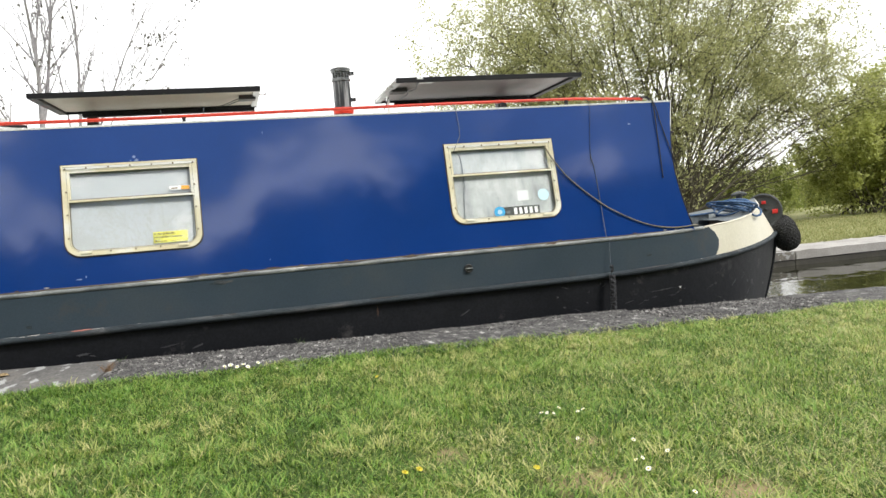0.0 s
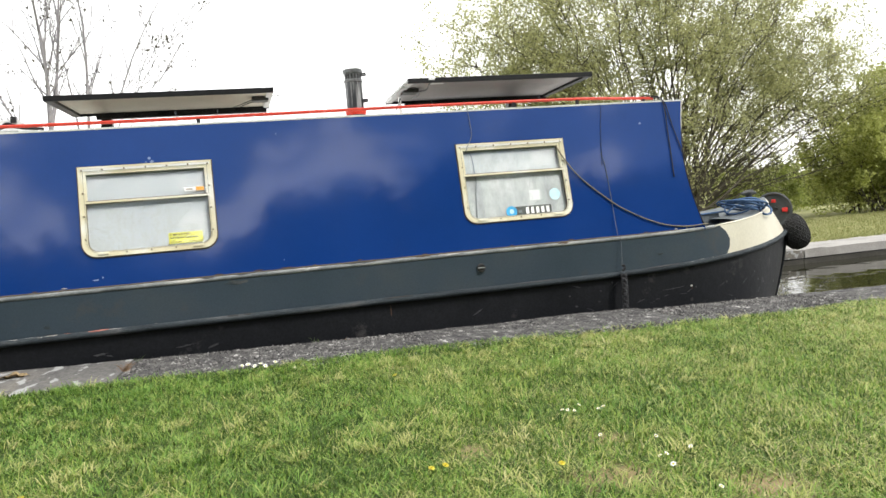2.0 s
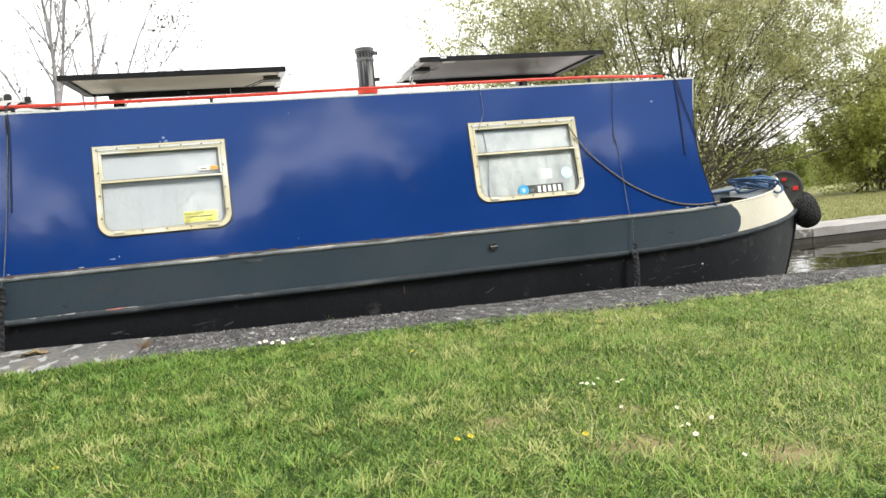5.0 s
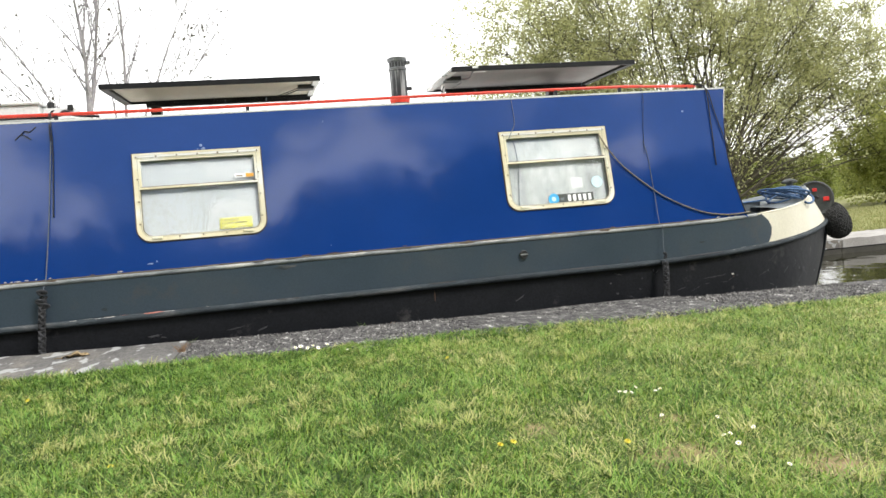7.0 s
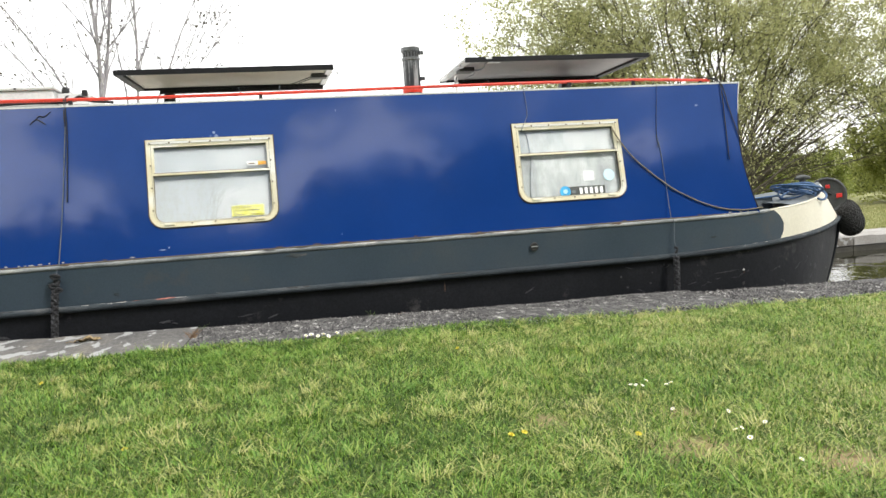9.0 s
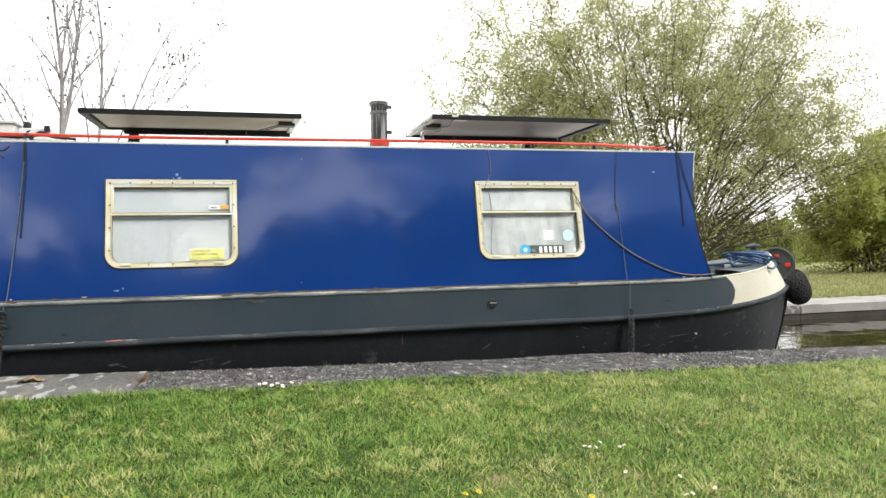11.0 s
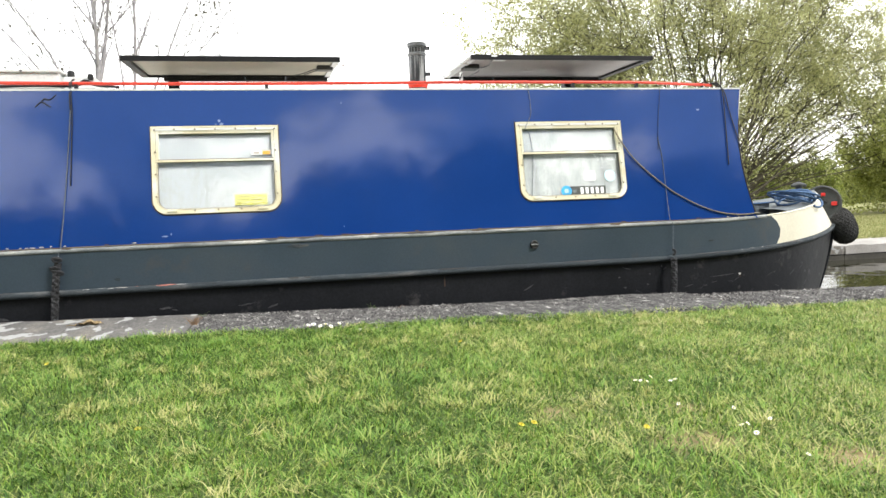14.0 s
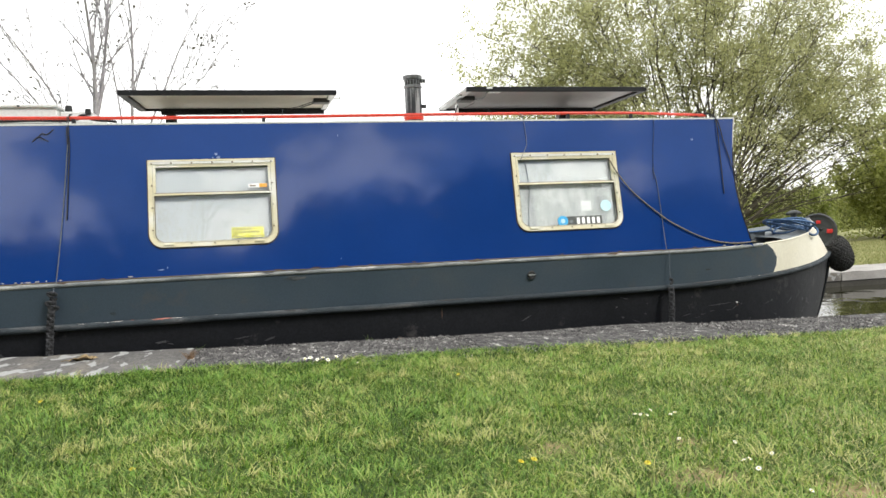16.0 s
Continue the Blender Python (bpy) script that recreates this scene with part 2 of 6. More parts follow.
M["rope_fender"] = material("grey_black_braid", [(0.35, (0.008, 0.008, 0.009)), (0.55, (0.030, 0.031, 0.034)), (0.75, (0.10, 0.102, 0.11))], 45, 0.8, fine=300, bump=0.5)
M["rope_blue"] = material("blue_rope", [(0.3, (0.03, 0.075, 0.17)), (0.55, (0.07, 0.14, 0.27)), (0.75, (0.17, 0.25, 0.37))], 60, 0.8, fine=300, bump=0.4)
M["rope_brown"] = material("brown_rope", [(0.3, (0.13, 0.11, 0.075)), (0.7, (0.27, 0.235, 0.17))], 50, 0.85, fine=300, bump=0.5)
M["rubber"] = material("fender_rubber", [(0.3, (0.018, 0.018, 0.018)), (0.6, (0.045, 0.045, 0.045)), (0.8, (0.09, 0.09, 0.09))], 30, 0.8, fine=200, bump=0.6)
M["deck"] = material("grey_deck", [(0.3, (0.09, 0.11, 0.12)), (0.7, (0.17, 0.19, 0.20))], 6, 0.6, fine=80)
M["board"] = material("grey_board", [(0.3, (0.03, 0.034, 0.034)), (0.7, (0.06, 0.065, 0.065))], 6, 0.6, fine=80)
M["red_mark"] = material("red_mark", [(0.3, (0.55, 0.02, 0.02)), (0.7, (0.65, 0.04, 0.03))], 9, 0.5)
M["stone"] = material("weathered_coping_stone", [(0.35, (0.034, 0.033, 0.033)), (0.5, (0.08, 0.077, 0.074)), (0.65, (0.165, 0.16, 0.15))], 16.0, 0.95, stretch=(1, 0.55, 1),
                      fine=70, fine_amount=0.8, bump=0.9, bump_scale=55, wear=(0.50, 0.49, 0.46), wear_at=(0.615, 0.64), wear_scale=16, wear_detail=5.0)
M["stone_flat"] = material("lichened_sandstone", [(0.3, (0.085, 0.083, 0.080)), (0.5, (0.125, 0.12, 0.112)), (0.72, (0.21, 0.19, 0.155))], 3.5, 0.92,
                           stretch=(1, 0.35, 1), fine=55, fine_amount=0.3, bump=0.5, bump_scale=50, wear=(0.34, 0.345, 0.335), wear_at=(0.575, 0.60), wear_scale=13, wear_detail=3.5)
M["chip"] = leaf_material("stone_chip", [(0.0, (0.02, 0.02, 0.021)), (0.4, (0.07, 0.068, 0.066)), (0.7, (0.16, 0.155, 0.148)), (0.88, (0.30, 0.29, 0.275)), (1.0, (0.52, 0.51, 0.49))], rough=0.9, translucency=0.0, field=5.0, sway=0.5)
# pale paint; on the window tops it is the sky's reflection put into colour
M["cream_pale"] = material("pale_paint_and_sky_sheen", [(0.3, (0.70, 0.69, 0.64)), (0.7, (0.82, 0.82, 0.80))], 5.0, 0.35, fine=80, fine_amount=0.06, bump=0.1)
M["sealant"] = material("dirty_sealant", [(0.3, (0.05, 0.04, 0.03)), (0.6, (0.10, 0.08, 0.05)), (0.8, (0.2, 0.17, 0.11))], 9.0, 0.8, fine=90)
M["cord_grey"] = material("grey_cord", [(0.3, (0.07, 0.085, 0.105)), (0.7, (0.14, 0.16, 0.185))], 40, 0.8, fine=300)
M["wire_grey"] = material("grey_wire", [(0.3, (0.10, 0.12, 0.15)), (0.7, (0.18, 0.20, 0.24))], 40, 0.6, fine=300)
M["concrete"] = material("pale_concrete", [(0.25, (0.24, 0.23, 0.21)), (0.55, (0.36, 0.345, 0.325)), (0.8, (0.47, 0.46, 0.44))], 2.0, 0.9, fine=40,
                         fine_amount=0.15, bump=0.4, bump_scale=25, wear=(0.16, 0.15, 0.13), wear_at=(0.66, 0.76), wear_scale=1.8)
M["wet_wall"] = material("wet_canal_wall", [(0.25, (0.03, 0.028, 0.022)), (0.6, (0.06, 0.056, 0.045)), (0.8, (0.12, 0.115, 0.10))], 3.0, 0.6, fine=40,
                         fine_amount=0.25, bump=0.5, bump_scale=20)
M["bark"] = material("willow_bark", [(0.3, (0.05, 0.043, 0.03)), (0.7, (0.13, 0.115, 0.085))], 12, 0.9, fine=60, bump=0.5)
M["twig"] = material("bare_twig_bark", [(0.3, (0.25, 0.235, 0.25)), (0.7, (0.40, 0.385, 0.40))], 12, 0.9, fine=60, bump=0.3)
M["leaf_willow"] = leaf_material("willow_leaf", [(0.0, (0.29, 0.30, 0.13)), (0.35, (0.44, 0.45, 0.21)), (0.65, (0.56, 0.565, 0.29)), (1.0, (0.66, 0.67, 0.42))], translucency=0.6)
M["leaf_green"] = leaf_material("hawthorn_leaf", [(0.0, (0.22, 0.25, 0.06)), (0.4, (0.39, 0.42, 0.12)), (0.75, (0.50, 0.53, 0.19)), (1.0, (0.60, 0.62, 0.27))], translucency=0.6)
M["leaf_bramble"] = leaf_material("bramble_leaf", [(0.0, (0.10, 0.13, 0.025)), (0.5, (0.23, 0.275, 0.055)), (1.0, (0.36, 0.39, 0.12))], translucency=0.5)
M["leaf_hedge"] = leaf_material("hedge_leaf", [(0.0, (0.10, 0.12, 0.03)), (0.5, (0.20, 0.23, 0.06)), (1.0, (0.30, 0.33, 0.11))], translucency=0.45)
M["leaf_dark"] = leaf_material("dull_leaf", [(0.0, (0.04, 0.055, 0.014)), (0.5, (0.09, 0.11, 0.03)), (1.0, (0.16, 0.17, 0.06))])
M["leaf_brown"] = leaf_material("dead_leaf", [(0.0, (0.06, 0.055, 0.045)), (1.0, (0.15, 0.14, 0.11))], translucency=0.15)
M["blade"] = leaf_material("grass_blade", [(0.0, (0.036, 0.112, 0.012)), (0.26, (0.118, 0.250, 0.024)), (0.54, (0.235, 0.370, 0.050)), (0.79, (0.40, 0.455, 0.11)), (0.98, (0.61, 0.575, 0.27))],
                           rough=0.45, translucency=0.3, field=1.1, sway=0.85, dry=0.06)
M["coarse"] = leaf_material("coarse_blade", [(0.0, (0.10, 0.225, 0.032)), (0.45, (0.215, 0.37, 0.062)), (0.77, (0.36, 0.43, 0.115)), (0.93, (0.49, 0.48, 0.20)), (1.0, (0.58, 0.54, 0.28))], rough=0.4, translucency=0.3, field=1.2, sway=0.75, dry=0.055)
# blade greens darkened, so the colour itself carries the shade in the gaps
M["under"] = leaf_material("undergrowth_painted_shade", [(0.0, (0.016, 0.040, 0.005)), (0.3, (0.044, 0.102, 0.011)), (0.56, (0.098, 0.172, 0.027)), (0.83, (0.20, 0.24, 0.068)), (0.96, (0.42, 0.40, 0.21))], rough=0.5, translucency=0.25, field=1.1, sway=0.85, dry=0.06)
M["straw"] = leaf_material("bleached_straw", [(0.0, (0.24, 0.32, 0.075)), (0.35, (0.38, 0.42, 0.12)), (0.7, (0.50, 0.49, 0.195)), (1.0, (0.61, 0.56, 0.28))], rough=0.45, translucency=0.3, field=1.2)
M["far_blade"] = leaf_material("dry_grass_blade", [(0.0, (0.17, 0.205, 0.06)), (0.5, (0.28, 0.29, 0.11)), (1.0, (0.42, 0.40, 0.20))], rough=0.6, translucency=0.25, field=0.6)
M["turf"] = material("turf_soil", [(0.25, (0.045, 0.082, 0.015)), (0.5, (0.075, 0.12, 0.024)), (0.75, (0.125, 0.145, 0.042))], 2.5, 0.95, fine=45, fine_amount=0.45,
                     bump=0.9, bump_scale=60)
nt = M["turf"].node_tree
tco, tsep, tgt = nt.nodes.new("ShaderNodeTexCoord"), nt.nodes.new("ShaderNodeSeparateXYZ"), nt.nodes.new("ShaderNodeMath")
tgt.operation, tgt.inputs[1].default_value = "GREATER_THAN", 5.2
nt.links.new(tco.outputs["Object"], tsep.inputs[0])
nt.links.new(tsep.outputs["Y"], tgt.inputs[0])
dry = ramp_node(nt, noise_node(nt, 1.2, 6.0), [(0.3, (0.17, 0.19, 0.06)), (0.5, (0.25, 0.255, 0.10)), (0.7, (0.36, 0.33, 0.17))])
tb = nt.nodes["Principled BSDF"].inputs["Base Color"]
nt.links.new(mixed(nt, tgt.outputs[0], tb.links[0].from_socket, dry), tb)
for px, py, pr in ((0.33, -2.13, 0.17), (0.62, -2.33, 0.16), (0.05, -1.75, 0.10), (0.46, -1.80, 0.09)):
    vd, ss = nt.nodes.new("ShaderNodeVectorMath"), nt.nodes.new("ShaderNodeMapRange")
    vd.operation, vd.inputs[1].default_value = "DISTANCE", (px, py, 0.0)
    ss.inputs["From Min"].default_value, ss.inputs["From Max"].default_value = pr * 0.4, pr
    ss.inputs["To Min"].default_value, ss.inputs["To Max"].default_value = 1.0, 0.0
    nt.links.new(tco.outputs["Object"], vd.inputs[0])
    nt.links.new(vd.outputs["Value"], ss.inputs["Value"])
    nt.links.new(mixed(nt, ss.outputs[0], tb.links[0].from_socket, (0.30, 0.22, 0.12)), tb)
M["petal"] = material("white_petal", [(0.3, (0.74, 0.74, 0.74)), (0.7, (0.82, 0.82, 0.82))], 20, 0.6, bump=0, fine_amount=0.04)
M["pollen"] = material("yellow_floret", [(0.3, (0.66, 0.54, 0.04)), (0.7, (0.76, 0.66, 0.08))], 30, 0.7, bump=0)
M["stalk"] = material("green_stalk", [(0.3, (0.08, 0.14, 0.03)), (0.7, (0.12, 0.2, 0.04))], 30, 0.6, bump=0)


def water_material():
    m = bpy.data.materials.new("canal_water")
    m.use_nodes = True
    nt = m.node_tree
    b = nt.nodes["Principled BSDF"]
    b.inputs["Base Color"].default_value = (0.022, 0.022, 0.012, 1)
    b.inputs["Roughness"].default_value = 0.012
    b.inputs["IOR"].default_value = 1.33
    bn = nt.nodes.new("ShaderNodeBump")
    bn.inputs["Strength"].default_value, bn.inputs["Distance"].default_value = 0.06, 0.02
    nt.links.new(noise_node(nt, 3.2, 4.0, 0.6, (0.7, 1.3, 1)), bn.inputs["Height"])
    nt.links.new(bn.outputs[0], b.inputs["Normal"])
    return m


M["water"] = water_material()


# ---- builders ----
def mesh_object(name, verts, faces, mat, parent=None, label="", smooth=False):
    me = bpy.data.meshes.new(name)
    me.from_pydata([tuple(v) for v in verts], [], faces)
    me.update()
    if mat:
        me.materials.append(mat)
    if smooth:
        me.polygons.foreach_set("use_smooth", [True] * len(me.polygons))
    ob = new(name, me)
    ob.parent = parent
    if label:
        ob["label"] = label
    return ob


def part(name, bm, mat, parent, label="", smooth=False):
    me = bpy.data.meshes.new(name)
    bm.normal_update()
    bm.to_mesh(me)
    bm.free()
    me.materials.append(mat)
    if smooth:
        me.polygons.foreach_set("use_smooth", [True] * len(me.polygons))
    ob = new(name, me)
    ob.parent = parent
    if label:
        ob["label"] = label
    return ob


def thing(name, label, category, at=(0, 0, 0), group=""):
    e = new(name)
    e.empty_display_size = 0.1
    e.matrix_world = Matrix.Translation(at)
    return tagged(e, label, category, group)


def box(x0, x1, y0, y1, z0, z1, bevel=0.0, bm=None):
    bm = bm or bmesh.new()
    got = bmesh.ops.create_cube(bm, size=1.0, matrix=Matrix.Translation(((x0 + x1) / 2, (y0 + y1) / 2, (z0 + z1) / 2)) @ Matrix.Diagonal((x1 - x0, y1 - y0, z1 - z0, 1)))
    if bevel:
        edges = list({e for v in got["verts"] for e in v.link_edges})
        bmesh.ops.bevel(bm, geom=edges, offset=bevel, segments=2, profile=0.6, affect="EDGES")
    return bm


def cyl(r0, r1, h, m=Matrix(), seg=20, bm=None, caps=True):
    """A tapered cylinder on its base, moved by m."""
    bm = bm or bmesh.new()
    bmesh.ops.create_cone(bm, cap_ends=caps, segments=seg, radius1=r0, radius2=r1, depth=h, matrix=m @ Matrix.Translation((0, 0, h / 2)))
    return bm


def lathe(profile, m=Matrix(), seg=24, bm=None):
    """A turned form from (radius, height) pairs."""
    bm = bm or bmesh.new()
    rings = [[bm.verts.new(m @ Vector((r * math.cos(a), r * math.sin(a), h))) for a in [2 * math.pi * i / seg for i in range(seg)]] for r, h in profile]
    for a, b in zip(rings, rings[1:]):
        for i in range(seg):
            bm.faces.new((a[i], a[(i + 1) % seg], b[(i + 1) % seg], b[i]))
    bm.faces.new(rings[0][::-1])
    bm.faces.new(rings[-1])
    return bm


def tube(points, radius, seg=6, bm=None, closed=False):
    """A round tube along points; radius is a number or one for each point."""
    bm = bm or bmesh.new()
    pts = [Vector(p) for p in points]
    rad = radius if isinstance(radius, (list, tuple)) else [radius] * len(pts)
    rings, up = [], Vector((0.13, 0.31, 0.94)).normalized()
    for i, p in enumerate(pts):
        d = (pts[min(i + 1, len(pts) - 1)] - pts[max(i - 1, 0)])
        d = d.normalized() if d.length > 1e-9 else Vector((0, 0, 1))
        a = d.cross(up)
        if a.length < 0.1:
            a = d.cross(Vector((1, 0, 0)))
        a.normalize()
        b = d.cross(a)
        rings.append([bm.verts.new(p + rad[i] * (math.cos(t) * a + math.sin(t) * b)) for t in [2 * math.pi * k / seg for k in range(seg)]])
    for a, b in zip(rings, rings[1:]):
        for k in range(seg):
            bm.faces.new((a[k], a[(k + 1) % seg], b[(k + 1) % seg], b[k]))
    if not closed:
        bm.faces.new(rings[0][::-1])
        bm.faces.new(rings[-1])
    return bm


def bar_prism(outline, depth, m=Matrix(), bm=None):
    """A flat outline (u, v) given a thickness along -w."""
    bm = bm or bmesh.new()
    f = [bm.verts.new(m @ Vector((u, v, 0))) for u, v in outline]
    g = [bm.verts.new(m @ Vector((u, v, -depth))) for u, v in outline]
    n = len(f)
    bm.faces.new(f)
    bm.faces.new(g[::-1])
    for i in range(n):
        bm.faces.new((f[i], g[i], g[(i + 1) % n], f[(i + 1) % n]))
    return bm


def clamp(v, a, b):
    return max(a, min(b, v))


# ---- ground ----
QUAY, FAR_BANK, WATER = 0.92, 4.65, -0.262


def slope(x):
    """The bank falls a little towards the boat's bow."""
    return 0.027 - 0.0245 * clamp(x, -5.0, 5.0)


def grass_edge(x):
    return 0.20 + 0.05 * math.sin(1.7 * x + 0.6) + 0.03 * math.sin(4.3 * x) - 0.05 * clamp(-x - 1.2, 0, 1.5)


def lawn(x, y):
    n = noise.noise((x * 0.9, y * 0.9, 0.0)) * 0.003 + noise.noise((x * 3.1, y * 3.1, 4.0)) * 0.002
    return slope(x) - 0.004 + n * clamp((grass_edge(x) - y) * 3 + 0.3, 0.3, 1)


def build_ground():
    xs = [-400, -150, -60, -25, -12, -8] + [-6 + 0.25 * i for i in range(0, 57)] + [9, 11, 14, 20, 35, 80, 200, 400]
    near = [-400, -150, -60, -30, -18, -12, -8, -6, -5] + [-4.4 + 0.2 * i for i in range(0, 22)]
    prof = [(y, "lawn") for y in near] + [(0.06, "lawn"), (0.34, "under"), (QUAY - 0.02, "under"), (QUAY - 0.02, "bed"), (FAR_BANK + 0.2, "bed"),
            (FAR_BANK + 0.2, "shelf"), (FAR_BANK + 1.08, "shelf"), (FAR_BANK + 1.08, "far")] + [(y, "far") for y in (6.2, 7, 8, 10, 12, 15, 20, 28, 40, 70, 150, 400)]
    verts, faces = [], []
    for y, kind in prof:
        for x in xs:
            if kind == "lawn":
                z = lawn(x, y)
            elif kind == "under":
                z = slope(x) - 0.014
            elif kind == "bed":
                z = -1.3
            elif kind == "shelf":
                z = -0.19
            else:
                z = -0.09 + noise.noise((x * 0.4, y * 0.4, 1)) * 0.03
            verts.append((x, y, z))
    n = len(xs)
    for j in range(len(prof) - 1):
        for i in range(n - 1):
            a = j * n + i
            faces.append((a, a + 1, a + n + 1, a + n))
    return mesh_object("ground", verts, faces, M["turf"], smooth=False)


ground = tagged(build_ground(), "grassy canal banks running out to the fields", "ground", kind="structure")

def build_water():
    """A sheet with real ripples before and around the bow, flat beyond."""
    xs = [-60, -30, -12, -4, 0, 2] + [3 + 0.055 * i for i in range(150)] + [12, 14, 18, 30, 80]
    y0, y1, ny = QUAY - 0.05, FAR_BANK + 0.1, 84
    verts, faces = [], []
    for j in range(ny + 1):
        y = y0 + (y1 - y0) * j / ny
        for x in xs:
            k = clamp((x - 2.5) / 1.0, 0, 1) * clamp((12 - x) / 1.0, 0, 1)
            h = 0.024 * noise.noise((x * 2.1, y * 3.0, 2.0)) + 0.024 * noise.noise((x * 5.3 + 3, y * 6.1, 7.0)) + 0.008 * noise.noise((x * 11, y * 12, 1.0))
            verts.append((x, y, WATER + 0.09 * h * k))
    n = len(xs)
    for j in range(ny):
        for i in range(n - 1):
            q = j * n + i
            faces.append((q, q + 1, q + n + 1, q + n))
    return mesh_object("water", verts, faces, M["water"], smooth=True)


water = build_water()
tagged(water, "still dark canal water mirroring the bright sky", "water", kind="structure")


# ---- narrowboat ----
YC, STEM = 2.04, 4.29
boat = thing("narrowboat", "blue narrowboat with grey gunwales and cream bow moored at the bank", "boat", (0, YC, WATER))
bx, by, bz = 0, YC, WATER


def bpart(name, bm, mat, parent=boat, label="", smooth=False):
    """A part of the boat, built in world metres."""
    bmesh.ops.translate(bm, verts=bm.verts, vec=(-bx, -by, -bz)) if parent is boat else None
    return part(name, bm, mat, parent, label, smooth)


def half_beam(x):
    t = clamp((x - 1.9) / (STEM - 1.9), 0, 1)
    return 1.04 * (1 - t ** 2.7)


def sheer(x):
    t = clamp((x - 2.2) / (STEM - 2.2), 0, 1)
    return 0.495 + 0.18 * t ** 2.2


def strake_z(x):
    t = clamp((x - 1.8) / (STEM - 1.8), 0, 1)
    return 0.232 + 0.13 * t ** 1.9


def lean_back(x, z):
    """How far the stem and the plating near it stand back from the upright at a height."""
    drop, rise = clamp(strake_z(x) - z, 0, 1), clamp(z - strake_z(x), 0, 1)
    return (0.14 * drop + 0.25 * drop * drop) * clamp((x - 2.4) / (STEM - 2.4), 0, 1) ** 2 + 0.62 * rise * clamp((x - 3.2) / (STEM - 3.2), 0, 1) ** 1.5


STATIONS = [-10.0, -8, -6, -5, -4, -3.2, -2.4, -1.6, -0.8, 0, 0.8, 1.4, 1.9, 2.2, 2.5, 2.75, 2.9, 3.2, 3.4, 3.6, 3.75, 3.9, 4.0, 4.1, 4.17, 4.22, 4.26, 4.29]


def side_strip(zs, insets, x_from=-10.0, x_to=STEM, cut=None):
    """A strip of plating between heights given along the boat, both sides, with the stem raked under the strake.
    cut: how far each height's end at the colour change is shifted, for a curved edge."""
    bm = bmesh.new()
    st = sorted({x for x in STATIONS if x_from <= x <= x_to} | {x_from, x_to})
    for side in (-1, 1):
        rows = []
        for xs in st:
            row = []
            for k, (zf, inset) in enumerate(zip(zs, insets)):
                x = xs + (cut[k] if cut and abs(xs - WHITE_X) < 1e-6 else 0)
                z = zf(x)
                hb = max(0.0, half_beam(x) - inset * min(1, half_beam(x) * 2))
                row.append(bm.verts.new((x - lean_back(x, z), YC + side * hb, z)))
            rows.append(row)
        for p, q in zip(rows, rows[1:]):
            for k in range(len(zs) - 1):
                f = (p[k], q[k], q[k + 1], p[k + 1])
                bm.faces.new(f if side < 0 else f[::-1])
    bmesh.ops.remove_doubles(bm, verts=bm.verts, dist=0.0005)
    return bm


WHITE_X = 3.02
hull = bpart("hull", side_strip([lambda x: -0.75, lambda x: -0.5, lambda x: -0.35, lambda x: -0.2, lambda x: -0.05, lambda x: 0.1, lambda x: strake_z(x) - 0.012], [0.07, 0.06, 0.05, 0.045, 0.04, 0.035, 0.03]), M["black"], label="black bitumen-coated hull side", smooth=True)
LEVELS = [lambda x, f=f: strake_z(x) + 0.012 + f * (sheer(x) - strake_z(x) - 0.012) for f in (0, 0.25, 0.5, 0.75, 1)]
INSETS = [0.012, 0.009, 0.006, 0.003, 0.0]
ARC = [0.0, 0.04, 0.045, 0.005, -0.075]
band = bpart("topside_band", side_strip(LEVELS, INSETS, x_to=WHITE_X, cut=ARC), M["grey"], label="slate-grey painted topside band", smooth=True)
bow = bpart("bow_panel", side_strip(LEVELS, INSETS, x_from=WHITE_X, cut=ARC), M["cream_bow"], label="cream painted bow flash", smooth=True)


def rail_along(zf, out, r, x0, x1, side, flat=1.0):
    """A rounded bar along the boat's side."""
    st = [x for x in STATIONS if x0 <= x <= x1]
    dense = []
    for a, b in zip(st, st[1:]):
        n = max(1, int((b - a) / 0.2))
        dense += [a + (b - a) * i / n for i in range(n)]
    dense.append(st[-1])
    return tube([(x - lean_back(x, zf(x)), YC + side * (half_beam(x) + out * min(1, half_beam(x) * 3)), zf(x)) for x in dense], r, 8)


for side in (-1, 1):
    bpart("rubbing_strake", rail_along(strake_z, -0.010, 0.0215, -10, STEM, side), M["strake"], label="chipped half-round rubbing strake", smooth=True)
    bpart("gunwale_edge", rail_along(lambda x: sheer(x) - 0.006, -0.006, 0.0145, -10, 2.9, side), M["edge"], label="worn bright gunwale edge", smooth=True)
    bpart("bow_rim", rail_along(lambda x: sheer(x) - 0.004, -0.006, 0.009, 2.9, STEM, side), M["cream_bow"], label="cream painted bow rim", smooth=True)

# the stem: a black bar down the fore edge, with a worn crease where the plating meets it
zs = [0.34 - 0.06 * k for k in range(15)]
bpart("stem_bar", tube([(STEM - lean_back(STEM, z) + 0.006, YC, z) for z in zs], 0.017, 8), M["black"], label="black steel stem bar", smooth=True)
crease = []
for k in range(12):
    z, q = 0.02 - 0.026 * k, k / 11
    x = STEM - 0.035 - 0.17 * q ** 1.8
    crease.append((x - lean_back(x, z), YC - half_beam(x) + 0.030, z))
bpart("worn_crease", tube(crease, [0.004 + 0.006 * math.sin(math.pi * k / 11) for k in range(12)], 6), M["edge"], label="pale worn crease beside the stem", smooth=True)

